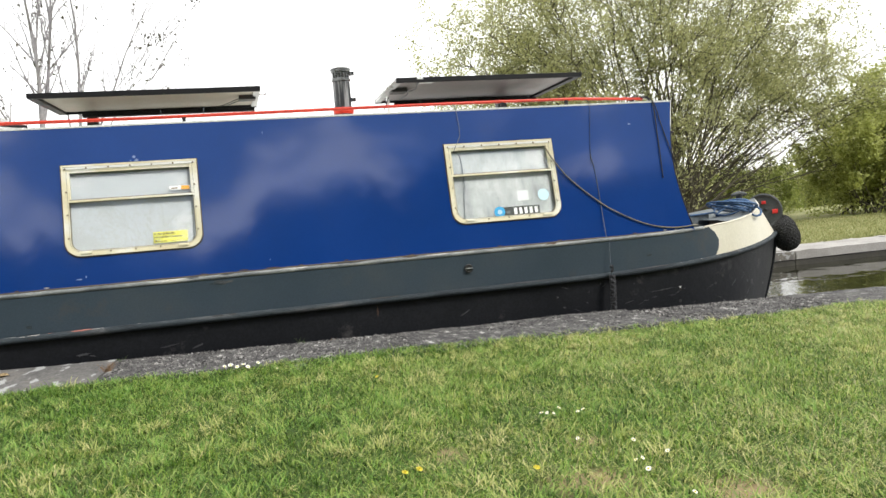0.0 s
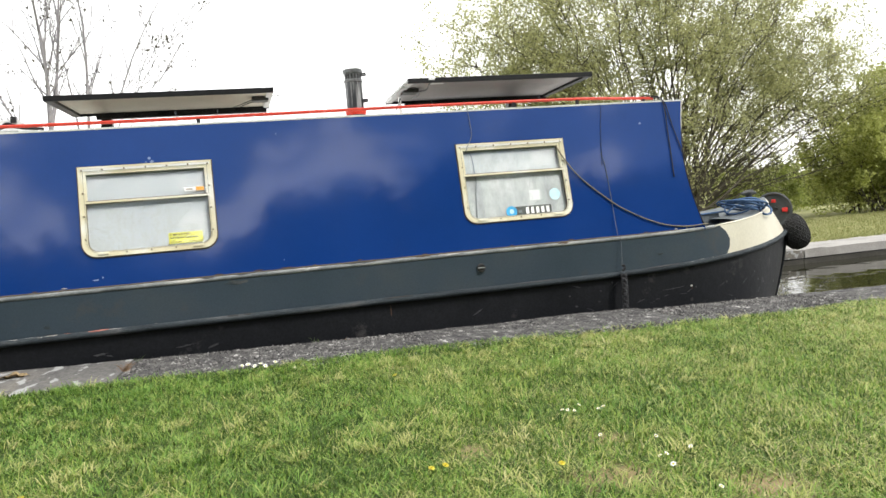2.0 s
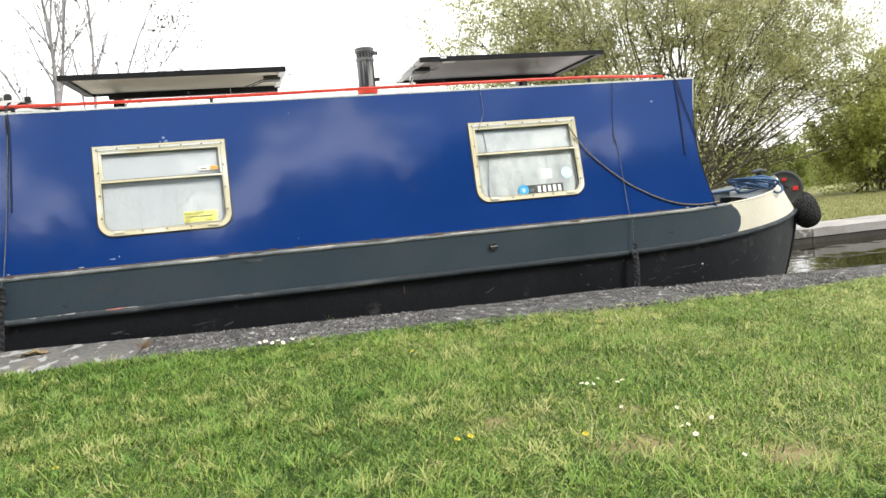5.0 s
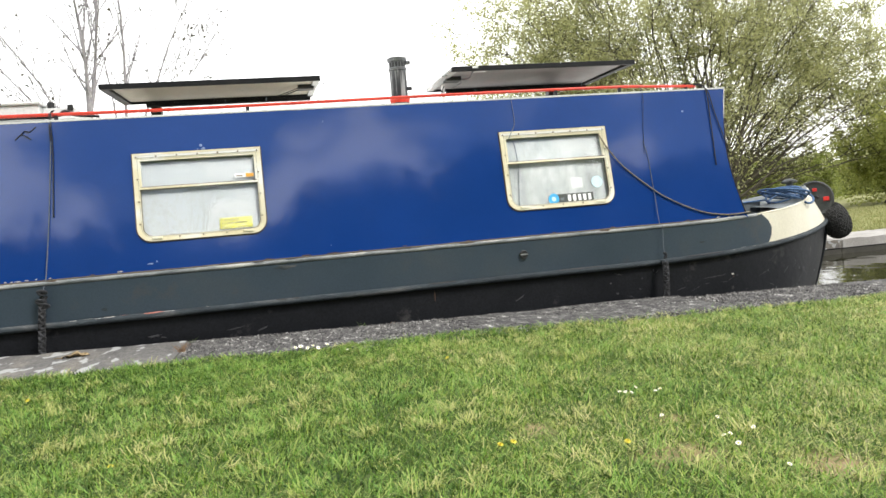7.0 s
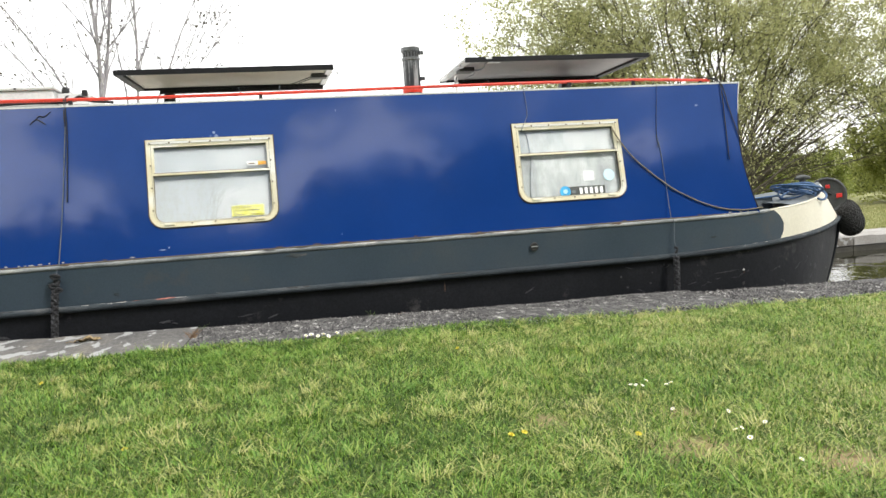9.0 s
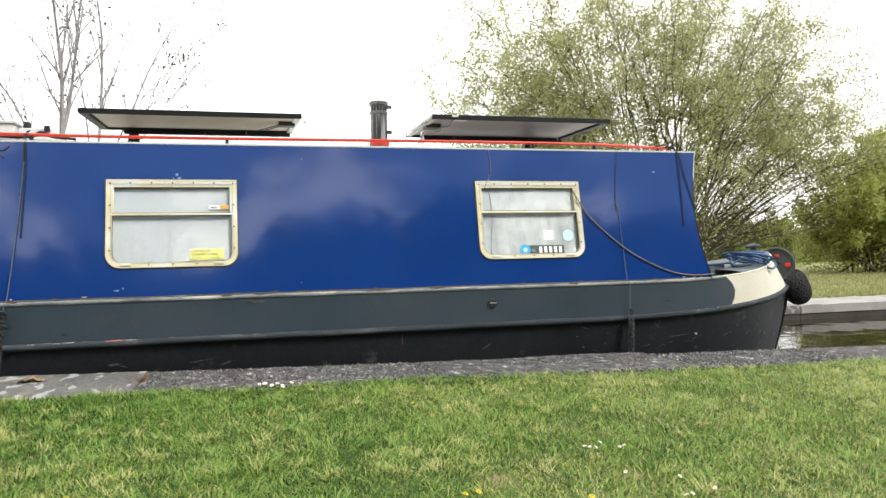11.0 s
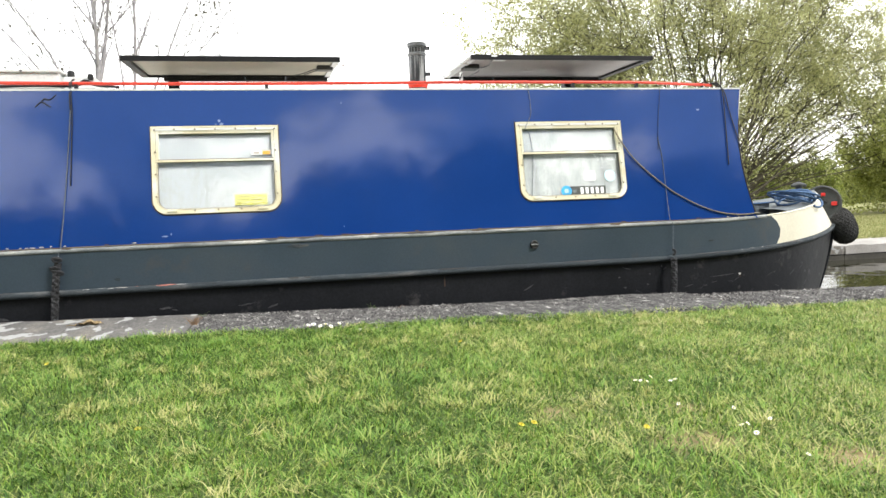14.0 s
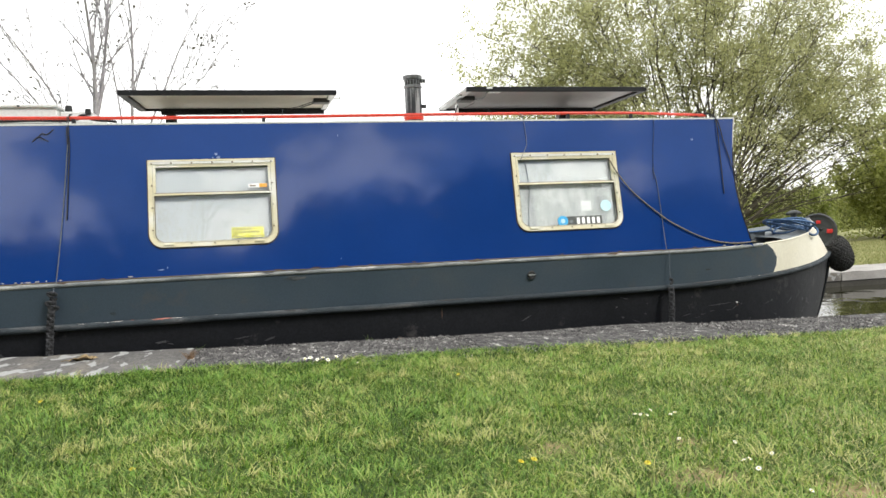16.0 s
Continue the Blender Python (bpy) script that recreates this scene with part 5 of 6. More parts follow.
# ---- grass, as one sheet of blades ----
def blades(name, x, y, z, length, width, lean, az, mat, label, bend=0.6):
    n = len(x)
    dx, dy = np.cos(az), np.sin(az)
    sx, sy = -dy, dx
    P = np.stack([x, y, z], 1)
    V = np.zeros((n, 5, 3))

    def along(t):
        ang = lean * (0.55 + bend * t)
        h = np.stack([dx * np.sin(ang), dy * np.sin(ang), np.cos(ang)], 1)
        return h
    S = np.stack([sx, sy, np.zeros(n)], 1) * (width / 2)[:, None]
    mid = P + along(0.3) * (length * 0.55)[:, None]
    tip = mid + along(1.0) * (length * 0.45)[:, None]
    V[:, 0], V[:, 1] = P - S, P + S
    V[:, 2], V[:, 3] = mid + S * 0.8, mid - S * 0.8
    V[:, 4] = tip
    V = V.reshape(-1, 3)
    base = (np.arange(n) * 5)[:, None]
    loops = (base + np.array([0, 1, 2, 3, 3, 2, 4])).ravel()
    starts = (np.arange(n)[:, None] * 7 + np.array([0, 4])).ravel()
    me = bpy.data.meshes.new(name)
    me.vertices.add(n * 5)
    me.loops.add(n * 7)
    me.polygons.add(n * 2)
    me.vertices.foreach_set("co", V.ravel())
    me.loops.foreach_set("vertex_index", loops.astype(np.int32))
    me.polygons.foreach_set("loop_start", starts.astype(np.int32))
    me.update(calc_edges=True)
    me.materials.append(mat)
    ob = new(name, me)
    return tagged(ob, label, "grass", kind="stuff")


def field_noise(x, y, f, s):
    """Cheap smooth noise from a few sines."""
    r = np.random.RandomState(s)
    v = 0
    for _ in range(7):
        a, p, k = r.uniform(0, 6.28), r.uniform(0, 6.28), f * r.uniform(0.6, 1.7)
        v = v + np.sin(k * (x * np.cos(a) + y * np.sin(a)) + p)
    return v / 7 * 1.8


def lawn_np(x, y):
    return 0.027 - 0.0245 * np.clip(x, -5, 5)


def edge_np(x):
    return 0.20 + 0.05 * np.sin(1.7 * x + 0.6) + 0.03 * np.sin(4.3 * x) - 0.05 * np.clip(-x - 1.2, 0, 1.5)


rs = np.random.RandomState(5)
def straws(name, x, y, z, length, width, lean, az, mat, label):
    """Plain single-facet blades for the undergrowth of the lawn."""
    n = len(x)
    d = np.stack([np.cos(az) * np.sin(lean), np.sin(az) * np.sin(lean), np.cos(lean)], 1) * length[:, None]
    s = np.stack([-np.sin(az), np.cos(az), np.zeros(n)], 1) * (width / 2)[:, None]
    P = np.stack([x, y, z], 1)
    V = np.stack([P - s, P + s, P + d], 1).reshape(-1, 3)
    me = bpy.data.meshes.new(name)
    me.vertices.add(n * 3)
    me.loops.add(n * 3)
    me.polygons.add(n)
    me.vertices.foreach_set("co", V.ravel())
    me.loops.foreach_set("vertex_index", np.arange(n * 3, dtype=np.int32))
    me.polygons.foreach_set("loop_start", (np.arange(n) * 3).astype(np.int32))
    me.update(calc_edges=True)
    me.materials.append(mat)
    return tagged(new(name, me), label, "grass", kind="stuff")


def worn(x, y):
    """Where the lawn is trodden bare: 1 in the middle of a patch."""
    v = 0
    for px, py, pr in ((0.33, -2.13, 0.17), (0.62, -2.33, 0.16), (0.05, -1.75, 0.10), (0.46, -1.80, 0.09)):
        v = v + np.exp(-((x - px) ** 2 + (y - py) ** 2) / (0.6 * pr) ** 2)
    return v


# a dense lawn before the boat, thinning out towards the sides and the far lawn
def thinning(x, y):
    """Full growth before the boat, thinning outwards over a metre and a half."""
    a = np.clip((4.6 - np.abs(x - 0.1)) / 1.5, 0, 1)
    b = np.clip((y + 4.0) / 1.4, 0, 1)
    return (a * a * (3 - 2 * a)) * (b * b * (3 - 2 * b))


n = 600000
gx = np.concatenate([rs.uniform(-4.5, 4.7, n - 80000), rs.uniform(-8.0, 9.0, 80000)])
gy = np.concatenate([rs.uniform(-4.0, 0.40, n - 80000), rs.uniform(-6.0, 0.40, 80000)])
keep = ((rs.uniform(0, 1, n) < thinning(gx, gy)) | (np.arange(n) >= n - 80000)) & (gy < edge_np(gx) + 0.05 * field_noise(gx, gy, 9, 3)) & (rs.uniform(0, 1, n) > 0.75 * worn(gx, gy))
gx, gy = gx[keep], gy[keep]
n = len(gx)
straws("grass", gx, gy, lawn_np(gx, gy), rs.uniform(0.014, 0.036, n), rs.uniform(0.0030, 0.0060, n), np.clip(rs.normal(1.1, 0.4, n), 0.1, 1.5), rs.uniform(0, 6.283, n), M["under"], "dense short undergrowth coloured dark as shade between the blades")
n = 450000
gx = np.concatenate([rs.uniform(-4.5, 4.7, n - 50000), rs.uniform(-7.0, 8.0, 50000)])
gy = np.concatenate([rs.uniform(-4.0, 0.40, n - 50000), rs.uniform(-5.0, 0.40, 50000)])
keep = ((rs.uniform(0, 1, n) < thinning(gx, gy)) | (np.arange(n) >= n - 50000)) & (gy < edge_np(gx) + 0.05 * field_noise(gx, gy, 9, 3)) & (rs.uniform(0, 1, n) > 0.9 * worn(gx, gy))
gx, gy = gx[keep], gy[keep]
n = len(gx)
# tufts: blades gather and share a lean
tuft = field_noise(gx, gy, 9, 8) + 0.6 * field_noise(gx, gy, 23, 9)
length = rs.uniform(0.014, 0.040, n) * (1 + 0.45 * np.clip(tuft, -0.6, 1.3))
az = 4.0 * field_noise(gx, gy, 9, 31) + 4.0 * field_noise(gx, gy, 30, 32) + rs.normal(0, 1.2, n)
lean = np.clip(rs.normal(1.2, 0.36, n), 0.1, 1.6)
width = rs.uniform(0.0014, 0.0034, n)
grass = blades("grass", gx, gy, lawn_np(gx, gy) + 0.0, length, width, lean, az, M["blade"], "short mown grass with paler straw among it", 0.95)
# longer coarse blades and straw lying over it, in clumps
N = 90000
tx, ty = rs.uniform(-4.4, 4.6, N), rs.uniform(-3.4, 0.25, N)
keep = (ty < edge_np(tx)) & (rs.uniform(0, 1, N) < thinning(tx, ty)) & (rs.uniform(0, 1, N) > worn(tx, ty)) & (field_noise(tx, ty, 7, 51) + 0.7 * field_noise(tx, ty, 19, 52) > rs.uniform(-0.9, 1.2, N))
tx, ty = tx[keep], ty[keep]
n = len(tx)
blades("grass", tx, ty, lawn_np(tx, ty) + 0.006, rs.uniform(0.030, 0.075, n), rs.uniform(0.0016, 0.0034, n), np.clip(rs.normal(1.3, 0.25, n), 0.5, 1.6), rs.uniform(0, 6.28, n) * 0.4 + 4 * field_noise(tx, ty, 13, 53), M["coarse"], "coarse tufts and dry straw lying over the lawn", 0.9)
# rosettes of longer blades, green ones and bleached ones
for mat, count, seed, lab in (("coarse", 3000, 71, "tufts of longer green blades in the lawn"), ("straw", 1500, 72, "bleached straw tufts in the lawn")):
    cx, cy = rs.uniform(-4.2, 4.4, count), rs.uniform(-3.4, 0.15, count)
    keep = (cy < edge_np(cx)) & (rs.uniform(0, 1, count) < thinning(cx, cy)) & (field_noise(cx, cy, 1.6, seed) + 0.5 * field_noise(cx, cy, 5, seed + 3) + (0.25 * (cx - 0.2) if mat == "straw" else 0) > rs.uniform(-1.1, 0.9, count))
    cx, cy = cx[keep], cy[keep]
    m = 24
    tx, ty = np.repeat(cx, m) + rs.normal(0, 0.016, len(cx) * m), np.repeat(cy, m) + rs.normal(0, 0.016, len(cx) * m)
    n = len(tx)
    az = np.repeat(rs.uniform(0, 6.283, len(cx)), m) + rs.normal(0, 0.75, n)
    blades("grass", tx, ty, lawn_np(tx, ty) + 0.005, rs.uniform(0.030, 0.085, n), rs.uniform(0.0016, 0.0036, n), np.clip(rs.normal(1.22, 0.28, n), 0.3, 1.55), az, M[mat], lab, 1.05)
# thin pale straws lying in wisps over the trodden part of the lawn
N = 30000
tx, ty = rs.uniform(-4.2, 4.4, N), rs.uniform(-3.2, 0.1, N)
wisp = 0.8 * field_noise(tx, ty, 2.2, 91) + 0.7 * field_noise(tx, ty, 11, 92) + 0.7 * np.exp(-((tx - 0.15) ** 2 + (ty + 1.9) ** 2) / 0.5) - 0.15 * np.clip(-tx - 0.8, 0, 3)
keep = (ty < edge_np(tx)) & (rs.uniform(0, 1, N) < thinning(tx, ty)) & (wisp > rs.uniform(-0.2, 1.6, N))
tx, ty = tx[keep], ty[keep]
n = len(tx)
blades("grass", tx, ty, lawn_np(tx, ty) + 0.010, rs.uniform(0.035, 0.085, n), rs.uniform(0.0012, 0.0021, n), np.clip(rs.normal(1.35, 0.25, n), 0.6, 1.6), 5 * field_noise(tx, ty, 15, 93) + rs.normal(0, 0.9, n), M["straw"], "wisps of bleached straw over the trodden lawn", 0.85)
# far bank grass
N = 70000
fx, fy = rs.uniform(5.0, 24.0, N), 5.80 + 8.8 * rs.uniform(0, 1, N) ** 1.6
tagged(blades("grass", fx, fy, np.full(N, -0.09), rs.uniform(0.03, 0.08, N), rs.uniform(0.006, 0.012, N), np.clip(rs.normal(0.7, 0.3, N), 0.1, 1.4), rs.uniform(0, 6.28, N), M["far_blade"], "dry pale grass of the far bank"), category="grass")


# ---- flowers ----
def daisy(at, tip, yaw, first=None):
    if first is not None:
        return copy_thing(first, pose(*at, tip[0], tip[1], yaw))
    e = thing("daisy", "white daisy with a yellow eye in the grass", "flower", at, "daisies in the lawn")
    e.matrix_world = pose(*at, tip[0], tip[1], yaw)
    part("stalk", tube([(0.004, 0, -0.045), (0.001, 0.001, -0.02), (0, 0, 0)], 0.0011, 5), M["stalk"], e)
    bm = bmesh.new()
    for k in range(15):
        a = 2 * math.pi * k / 15
        c, s = math.cos(a), math.sin(a)
        r = lambda u, v, h: bm.verts.new((c * u - s * v, s * u + c * v, h))
        p = [r(0.002, -0.001, 0.0008), r(0.0052, -0.0013, 0.0022), r(0.0070, 0, 0.0018), r(0.0052, 0.0013, 0.0022), r(0.002, 0.001, 0.0008)]
        bm.faces.new(p)
    part("petals", bm, M["petal"], e)
    part("eye", lathe([(0.0028, 0.0006), (0.0026, 0.002), (0.0015, 0.0028)], Matrix(), 10), M["pollen"], e, "yellow eye")
    return e


def dandelion(at, tip, yaw, first=None):
    if first is not None:
        return copy_thing(first, pose(*at, tip[0], tip[1], yaw))
    e = thing("dandelion", "yellow dandelion head in the grass", "flower", at, "dandelions in the lawn")
    e.matrix_world = pose(*at, tip[0], tip[1], yaw)
    part("stalk", tube([(0.004, 0, -0.045), (0, 0, 0)], 0.0018, 5), M["stalk"], e)
    bm = bmesh.new()
    for ringi, (r0, h, m) in enumerate(((0.0088, 0.0015, 20), (0.0065, 0.0035, 15), (0.0038, 0.005, 10))):
        for k in range(m):
            a = 2 * math.pi * (k + 0.5 * ringi) / m
            c, s = math.cos(a), math.sin(a)
            p = [bm.verts.new((c * u - s * v, s * u + c * v, hh)) for u, v, hh in ((0.001, -0.0008, 0.001), (r0, -0.0017, h), (r0 * 1.06, 0, h + 0.0004), (r0, 0.0017, h), (0.001, 0.0008, 0.001))]
            bm.faces.new(p)
    part("florets", bm, M["pollen"], e)
    return e


DAISIES = [(0.439, -1.531), (0.455, -1.539), (0.471, -1.557), (0.516, -1.495), (0.553, -1.571), (0.579, -1.556), (0.418, -1.855), (0.552, -1.940), (0.468, -2.103), (0.491, -2.096), (0.581, -2.071), (0.461, -2.178), (0.471, -2.364),
           (-0.618, 0.10), (-0.588, 0.135), (-0.555, 0.06), (-0.524, 0.105), (-0.503, 0.03), (-0.452, 0.12), (-0.364, -0.110), (-0.272, -0.184)]
DANDELIONS = [(-1.187, -1.656), (-1.718, -0.562), (0.053, -0.550), (0.219, -2.025), (-0.113, -1.910), (-0.071, -1.900)]
rng = random.Random(9)
first = None
for x, y in DAISIES:
    o = daisy((x, y, slope(x) + 0.026), (rng.uniform(5, 45), rng.uniform(-25, 25)), rng.uniform(-35, 35), first)
    q = 1.9 if y > -0.05 else 1.0
    o.scale = (q * rng.uniform(0.75, 1.15), q * rng.uniform(0.75, 1.15), q * rng.uniform(0.9, 1.6))
    first = first or o
first = None
for x, y in DANDELIONS:
    o = dandelion((x, y, slope(x) + 0.018), (rng.uniform(5, 30), rng.uniform(-20, 20)), rng.uniform(-35, 35), first)
    first = first or o


# ---- trees and bushes ----
class Wood:
    """Collects tapered limbs and the spots where leaves grow."""

    def __init__(self, seed):
        self.r, self.v, self.f, self.spots, self.marks, self.thin = random.Random(seed), [], [], [], [], 0.003

    def limb(self, pts, radii, seg):
        rings = []
        for i, p in enumerate(pts):
            dd = (pts[min(i + 1, len(pts) - 1)] - pts[max(i - 1, 0)]).normalized()
            a = dd.cross(Vector((0.3, 0.2, 0.9)))
            a = a.normalized() if a.length > 0.05 else Vector((1, 0, 0))
            b = dd.cross(a)
            k0 = len(self.v)
            for k in range(seg):
                t = 2 * math.pi * k / seg
                self.v.append(p + radii[i] * (math.cos(t) * a + math.sin(t) * b))
            rings.append(k0)
        for a, b in zip(rings, rings[1:]):
            for k in range(seg):
                q = (k + 1) % seg
                self.f.append((a + k, a + q, b + q, b + k))

    def grow(self, p, d, length, r, level, kids, wiggle=0.18, lift=0.05, spread=0.6, shrink=0.5, n=6, low=0.22):
        R = self.r
        if level == 0:
            self.marks.append((len(self.v), len(self.f)))
        pts, rad, dirs = [p.copy()], [r], [d.copy()]
        for i in range(n):
            d = (d + Vector((R.gauss(0, wiggle), R.gauss(0, wiggle), R.gauss(0, wiggle) + lift))).normalized()
            p = p + d * (length / n)
            pts.append(p)
            dirs.append(d)
            rad.append(max(self.thin, r * (1 - 0.85 * (i + 1) / n)))
        self.limb(pts, rad, 6 if level == 0 else (4 if level == 1 else 3))
        if level >= len(kids):
            for i in range(1, n + 1):
                self.spots.append((pts[i - 1], pts[i]))
            return
        for k in range(kids[level]):
            t = R.uniform(low if level == 0 else 0.22, 1.0) * n
            i = min(n - 1, int(t))
            q = pts[i].lerp(pts[i + 1], t - i)
            side = Vector((R.gauss(0, 1), R.gauss(0, 1), R.gauss(0, 0.8) + 0.15)).normalized()
            dd = (dirs[i] + side * spread).normalized()
            self.grow(q, dd, length * shrink * R.uniform(0.6, 1.15), rad[i] * 0.55, level + 1, kids, wiggle, lift, spread, shrink, max(3, n - 1))

    def wood(self, name, mat, parent):
        marks = ([(0, 0)] if self.marks[0][0] else []) + self.marks + [(len(self.v), len(self.f))]
        for (v0, f0), (v1, f1) in zip(marks, marks[1:]):
            mesh_object(name, self.v[v0:v1], [tuple(i - v0 for i in f) for f in self.f[f0:f1]], mat, parent, smooth=True)


def leaf_cloud(name, centres, size, mat, parent, seed, label="", aspect=0.45, droop=0.0, lit=0.0):
    """Leaves of four corners; lit turns their faces towards the open sky."""
    r = np.random.RandomState(seed)
    C = np.asarray(centres, dtype=float)
    n = len(C)
    a = r.normal(size=(n, 3))
    a[:, 2] -= droop
    a /= np.linalg.norm(a, axis=1)[:, None]
    b = np.cross(a, r.normal(size=(n, 3)) + lit * np.array((0.3, -0.9, 1.2)))
    b /= np.linalg.norm(b, axis=1)[:, None]
    L = size * r.uniform(0.6, 1.35, n)[:, None]
    V = np.stack([C, C + a * L * 0.5 + b * L * aspect * 0.5, C + a * L, C + a * L * 0.5 - b * L * aspect * 0.5], 1).reshape(-1, 3)
    me = bpy.data.meshes.new(name)
    me.vertices.add(n * 4)
    me.loops.add(n * 4)
    me.polygons.add(n)
    me.vertices.foreach_set("co", V.ravel())
    me.loops.foreach_set("vertex_index", np.arange(n * 4, dtype=np.int32))
    me.polygons.foreach_set("loop_start", (np.arange(n) * 4).astype(np.int32))
    me.update(calc_edges=True)
    me.materials.append(mat)
    ob = new(name, me)
    ob.parent = parent
    if label:
        ob["label"] = label
    return ob


def spot_points(wood, per, jitter, seed, keep=1.0):
    r = np.random.RandomState(seed)
    A = np.array([tuple(a) for a, b in wood.spots])
    B = np.array([tuple(b) for a, b in wood.spots])
    if keep < 1:
        k = r.uniform(0, 1, len(A)) < keep
        A, B = A[k], B[k]
    i = np.repeat(np.arange(len(A)), per)
    t = r.uniform(0, 1, len(i))[:, None]
    return A[i] * (1 - t) + B[i] * t + r.normal(0, jitter, (len(i), 3))


# big sallow across the canal
wil = thing("willow_tree", "many-stemmed sallow with young yellow-green leaves on the far bank", "tree", (10.9, 15.0, -0.1))
w = Wood(3)
CROWN, RADI = Vector((0.65, 0.0, 4.3)), Vector((7.6, 2.9, 5.35))
for k in range(180):
    # the stem ends are spread evenly over the dome's breadth and height
    po, az_ = math.sqrt((k + 0.5) / 180), k * 2.39996
    ux, uz = po * math.cos(az_), po * math.sin(az_)
    uy = w.r.uniform(-1, 1) * math.sqrt(max(0.0, 1 - po * po)) * 0.95
    if po < 0.5 and w.r.random() < 0.35:
        continue
    end = CROWN + Vector((ux * RADI.x, uy * RADI.y, uz * RADI.z)) * w.r.uniform(0.92, 1.0)
    if end.z < 0.7 + 0.10 * max(0.0, end.x):
        continue
    p0 = Vector((w.r.gauss(0.2, 0.45), w.r.gauss(0, 0.4), -0.05))
    mid = p0.lerp(end, 0.5) + Vector((-0.10 * (end.x - p0.x), -0.08 * (end.y - p0.y), 0.10 * end.z + 0.15))
    pts = []
    for i in range(10):
        t = i / 9
        q = p0.lerp(mid, t).lerp(mid.lerp(end, t), t)
        pts.append(q + Vector((w.r.gauss(0, 0.07), w.r.gauss(0, 0.07), w.r.gauss(0, 0.05))) * min(1.0, 3 * t))
    w.marks.append((len(w.v), len(w.f)))
    r0 = w.r.uniform(0.020, 0.044)
    w.limb(pts, [max(0.006, r0 * (1 - 0.88 * i / 9)) for i in range(10)], 5)
    bare = end.z < 2.6
    for j in range(12 if bare else (23 if end.x < -3.4 else (13 if end.x < 2.0 else 15))):
        t = w.r.uniform(0.40, 1.0) ** 0.8 * 8.99
        i = int(t)
        ahead = (pts[i + 1] - pts[i]).normalized()
        side = Vector((w.r.gauss(0, 1), w.r.gauss(0, 1), w.r.gauss(0, 0.7) + 0.25)).normalized()
        w.grow(pts[i].lerp(pts[i + 1], t - i), (ahead + side * 1.6).normalized(), w.r.uniform(0.6, 1.35), 0.011, 1, (0, 4), 0.15, 0.0, 0.9, 0.55, 5)
w.wood("stem", M["bark"], wil)
tips = spot_points(w, 6, 0.12, 4)
# the low boughs stay bare
keep = np.clip((tips[:, 2] - 1.3 - 0.19 * np.clip(tips[:, 0], 0, 9)) / 1.8, 0.12, 1)
tips = tips[np.random.RandomState(5).uniform(0, 1, len(tips)) < keep]
# few leaves stray past the dome
out = ((tips[:, 0] - CROWN.x) / (RADI.x + 0.1)) ** 2 + ((tips[:, 2] - CROWN.z) / (RADI.z + 0.3)) ** 2
tips = tips[np.random.RandomState(8).uniform(0, 1, len(tips)) < np.clip(1.0 - 6.0 * (out - 1.0), 0.0, 1)]
leaf_cloud("crown", tips, 0.085, M["leaf_willow"], wil, 6, "young yellow-green leaves", 0.5, 0.0, 1.0)


def bush(at, rx, ry, h, leaf, seed, label, size, stems=24, per=10, name="bush"):
    e = thing(name, label, "bush", at)
    w = Wood(seed)
    for k in range(stems):
        a = w.r.uniform(0, 2 * math.pi)
        po = radians(70) * math.sqrt((k + 0.5) / stems)
        dv = Vector((math.sin(po) * math.cos(a) * rx / h, math.sin(po) * math.sin(a) * ry / h, math.cos(po)))
        L = dv.length * h
        p0 = Vector((w.r.uniform(-0.5, 0.5) * rx, w.r.uniform(-0.4, 0.4) * ry, 0))
        w.grow(p0, dv.normalized(), L * w.r.uniform(0.65, 0.95), 0.04, 0, (7, 5), 0.16, 0.04, 0.8, 0.36, 5)
    w.wood("stem", M["bark"], e)
    r = np.random.RandomState(seed + 5)
    m = int(stems * 170)
    aa, rr, hh = r.uniform(0, 6.283, m), np.sqrt(r.uniform(0.1, 1, m)), r.uniform(0.0, 0.6, m)
    skirt = np.stack([rx * 0.95 * rr * np.cos(aa), ry * 0.95 * rr * np.sin(aa), 0.05 + h * hh * np.sqrt(1.15 - rr ** 2)], 1)
    leaf_cloud("foliage", np.concatenate([spot_points(w, per, 0.11, seed + 1), skirt]), size, M[leaf], e, seed + 2, "", 0.6, 0.0, 1.5)
    return e


bush((19.3, 15.2, -0.1), 2.9, 2.2, 5.0, "leaf_green", 21, "tall hawthorn bush in fresh bright green leaf", 0.10, 44, 20, "hawthorn_bush")
bush((23.0, 16.5, -0.1), 3.0, 2.4, 5.2, "leaf_green", 22, "spreading hawthorn bush in bright spring leaf", 0.11, 36, 16, "hawthorn_bush")
bush((17.2, 21.5, -0.1), 2.4, 1.8, 2.1, "leaf_bramble", 23, "low bramble thicket at the field edge", 0.09, 26, 14, "bramble_bush")
bush((20.8, 24.0, -0.1), 2.6, 2.0, 2.3, "leaf_bramble", 24, "low bramble thicket behind the hawthorn", 0.10, 26, 14, "bramble_bush")
bush((13.2, 20.5, -0.1), 2.8, 1.8, 2.3, "leaf_bramble", 25, "low green thicket under the sallow", 0.09, 26, 14, "bramble_bush")

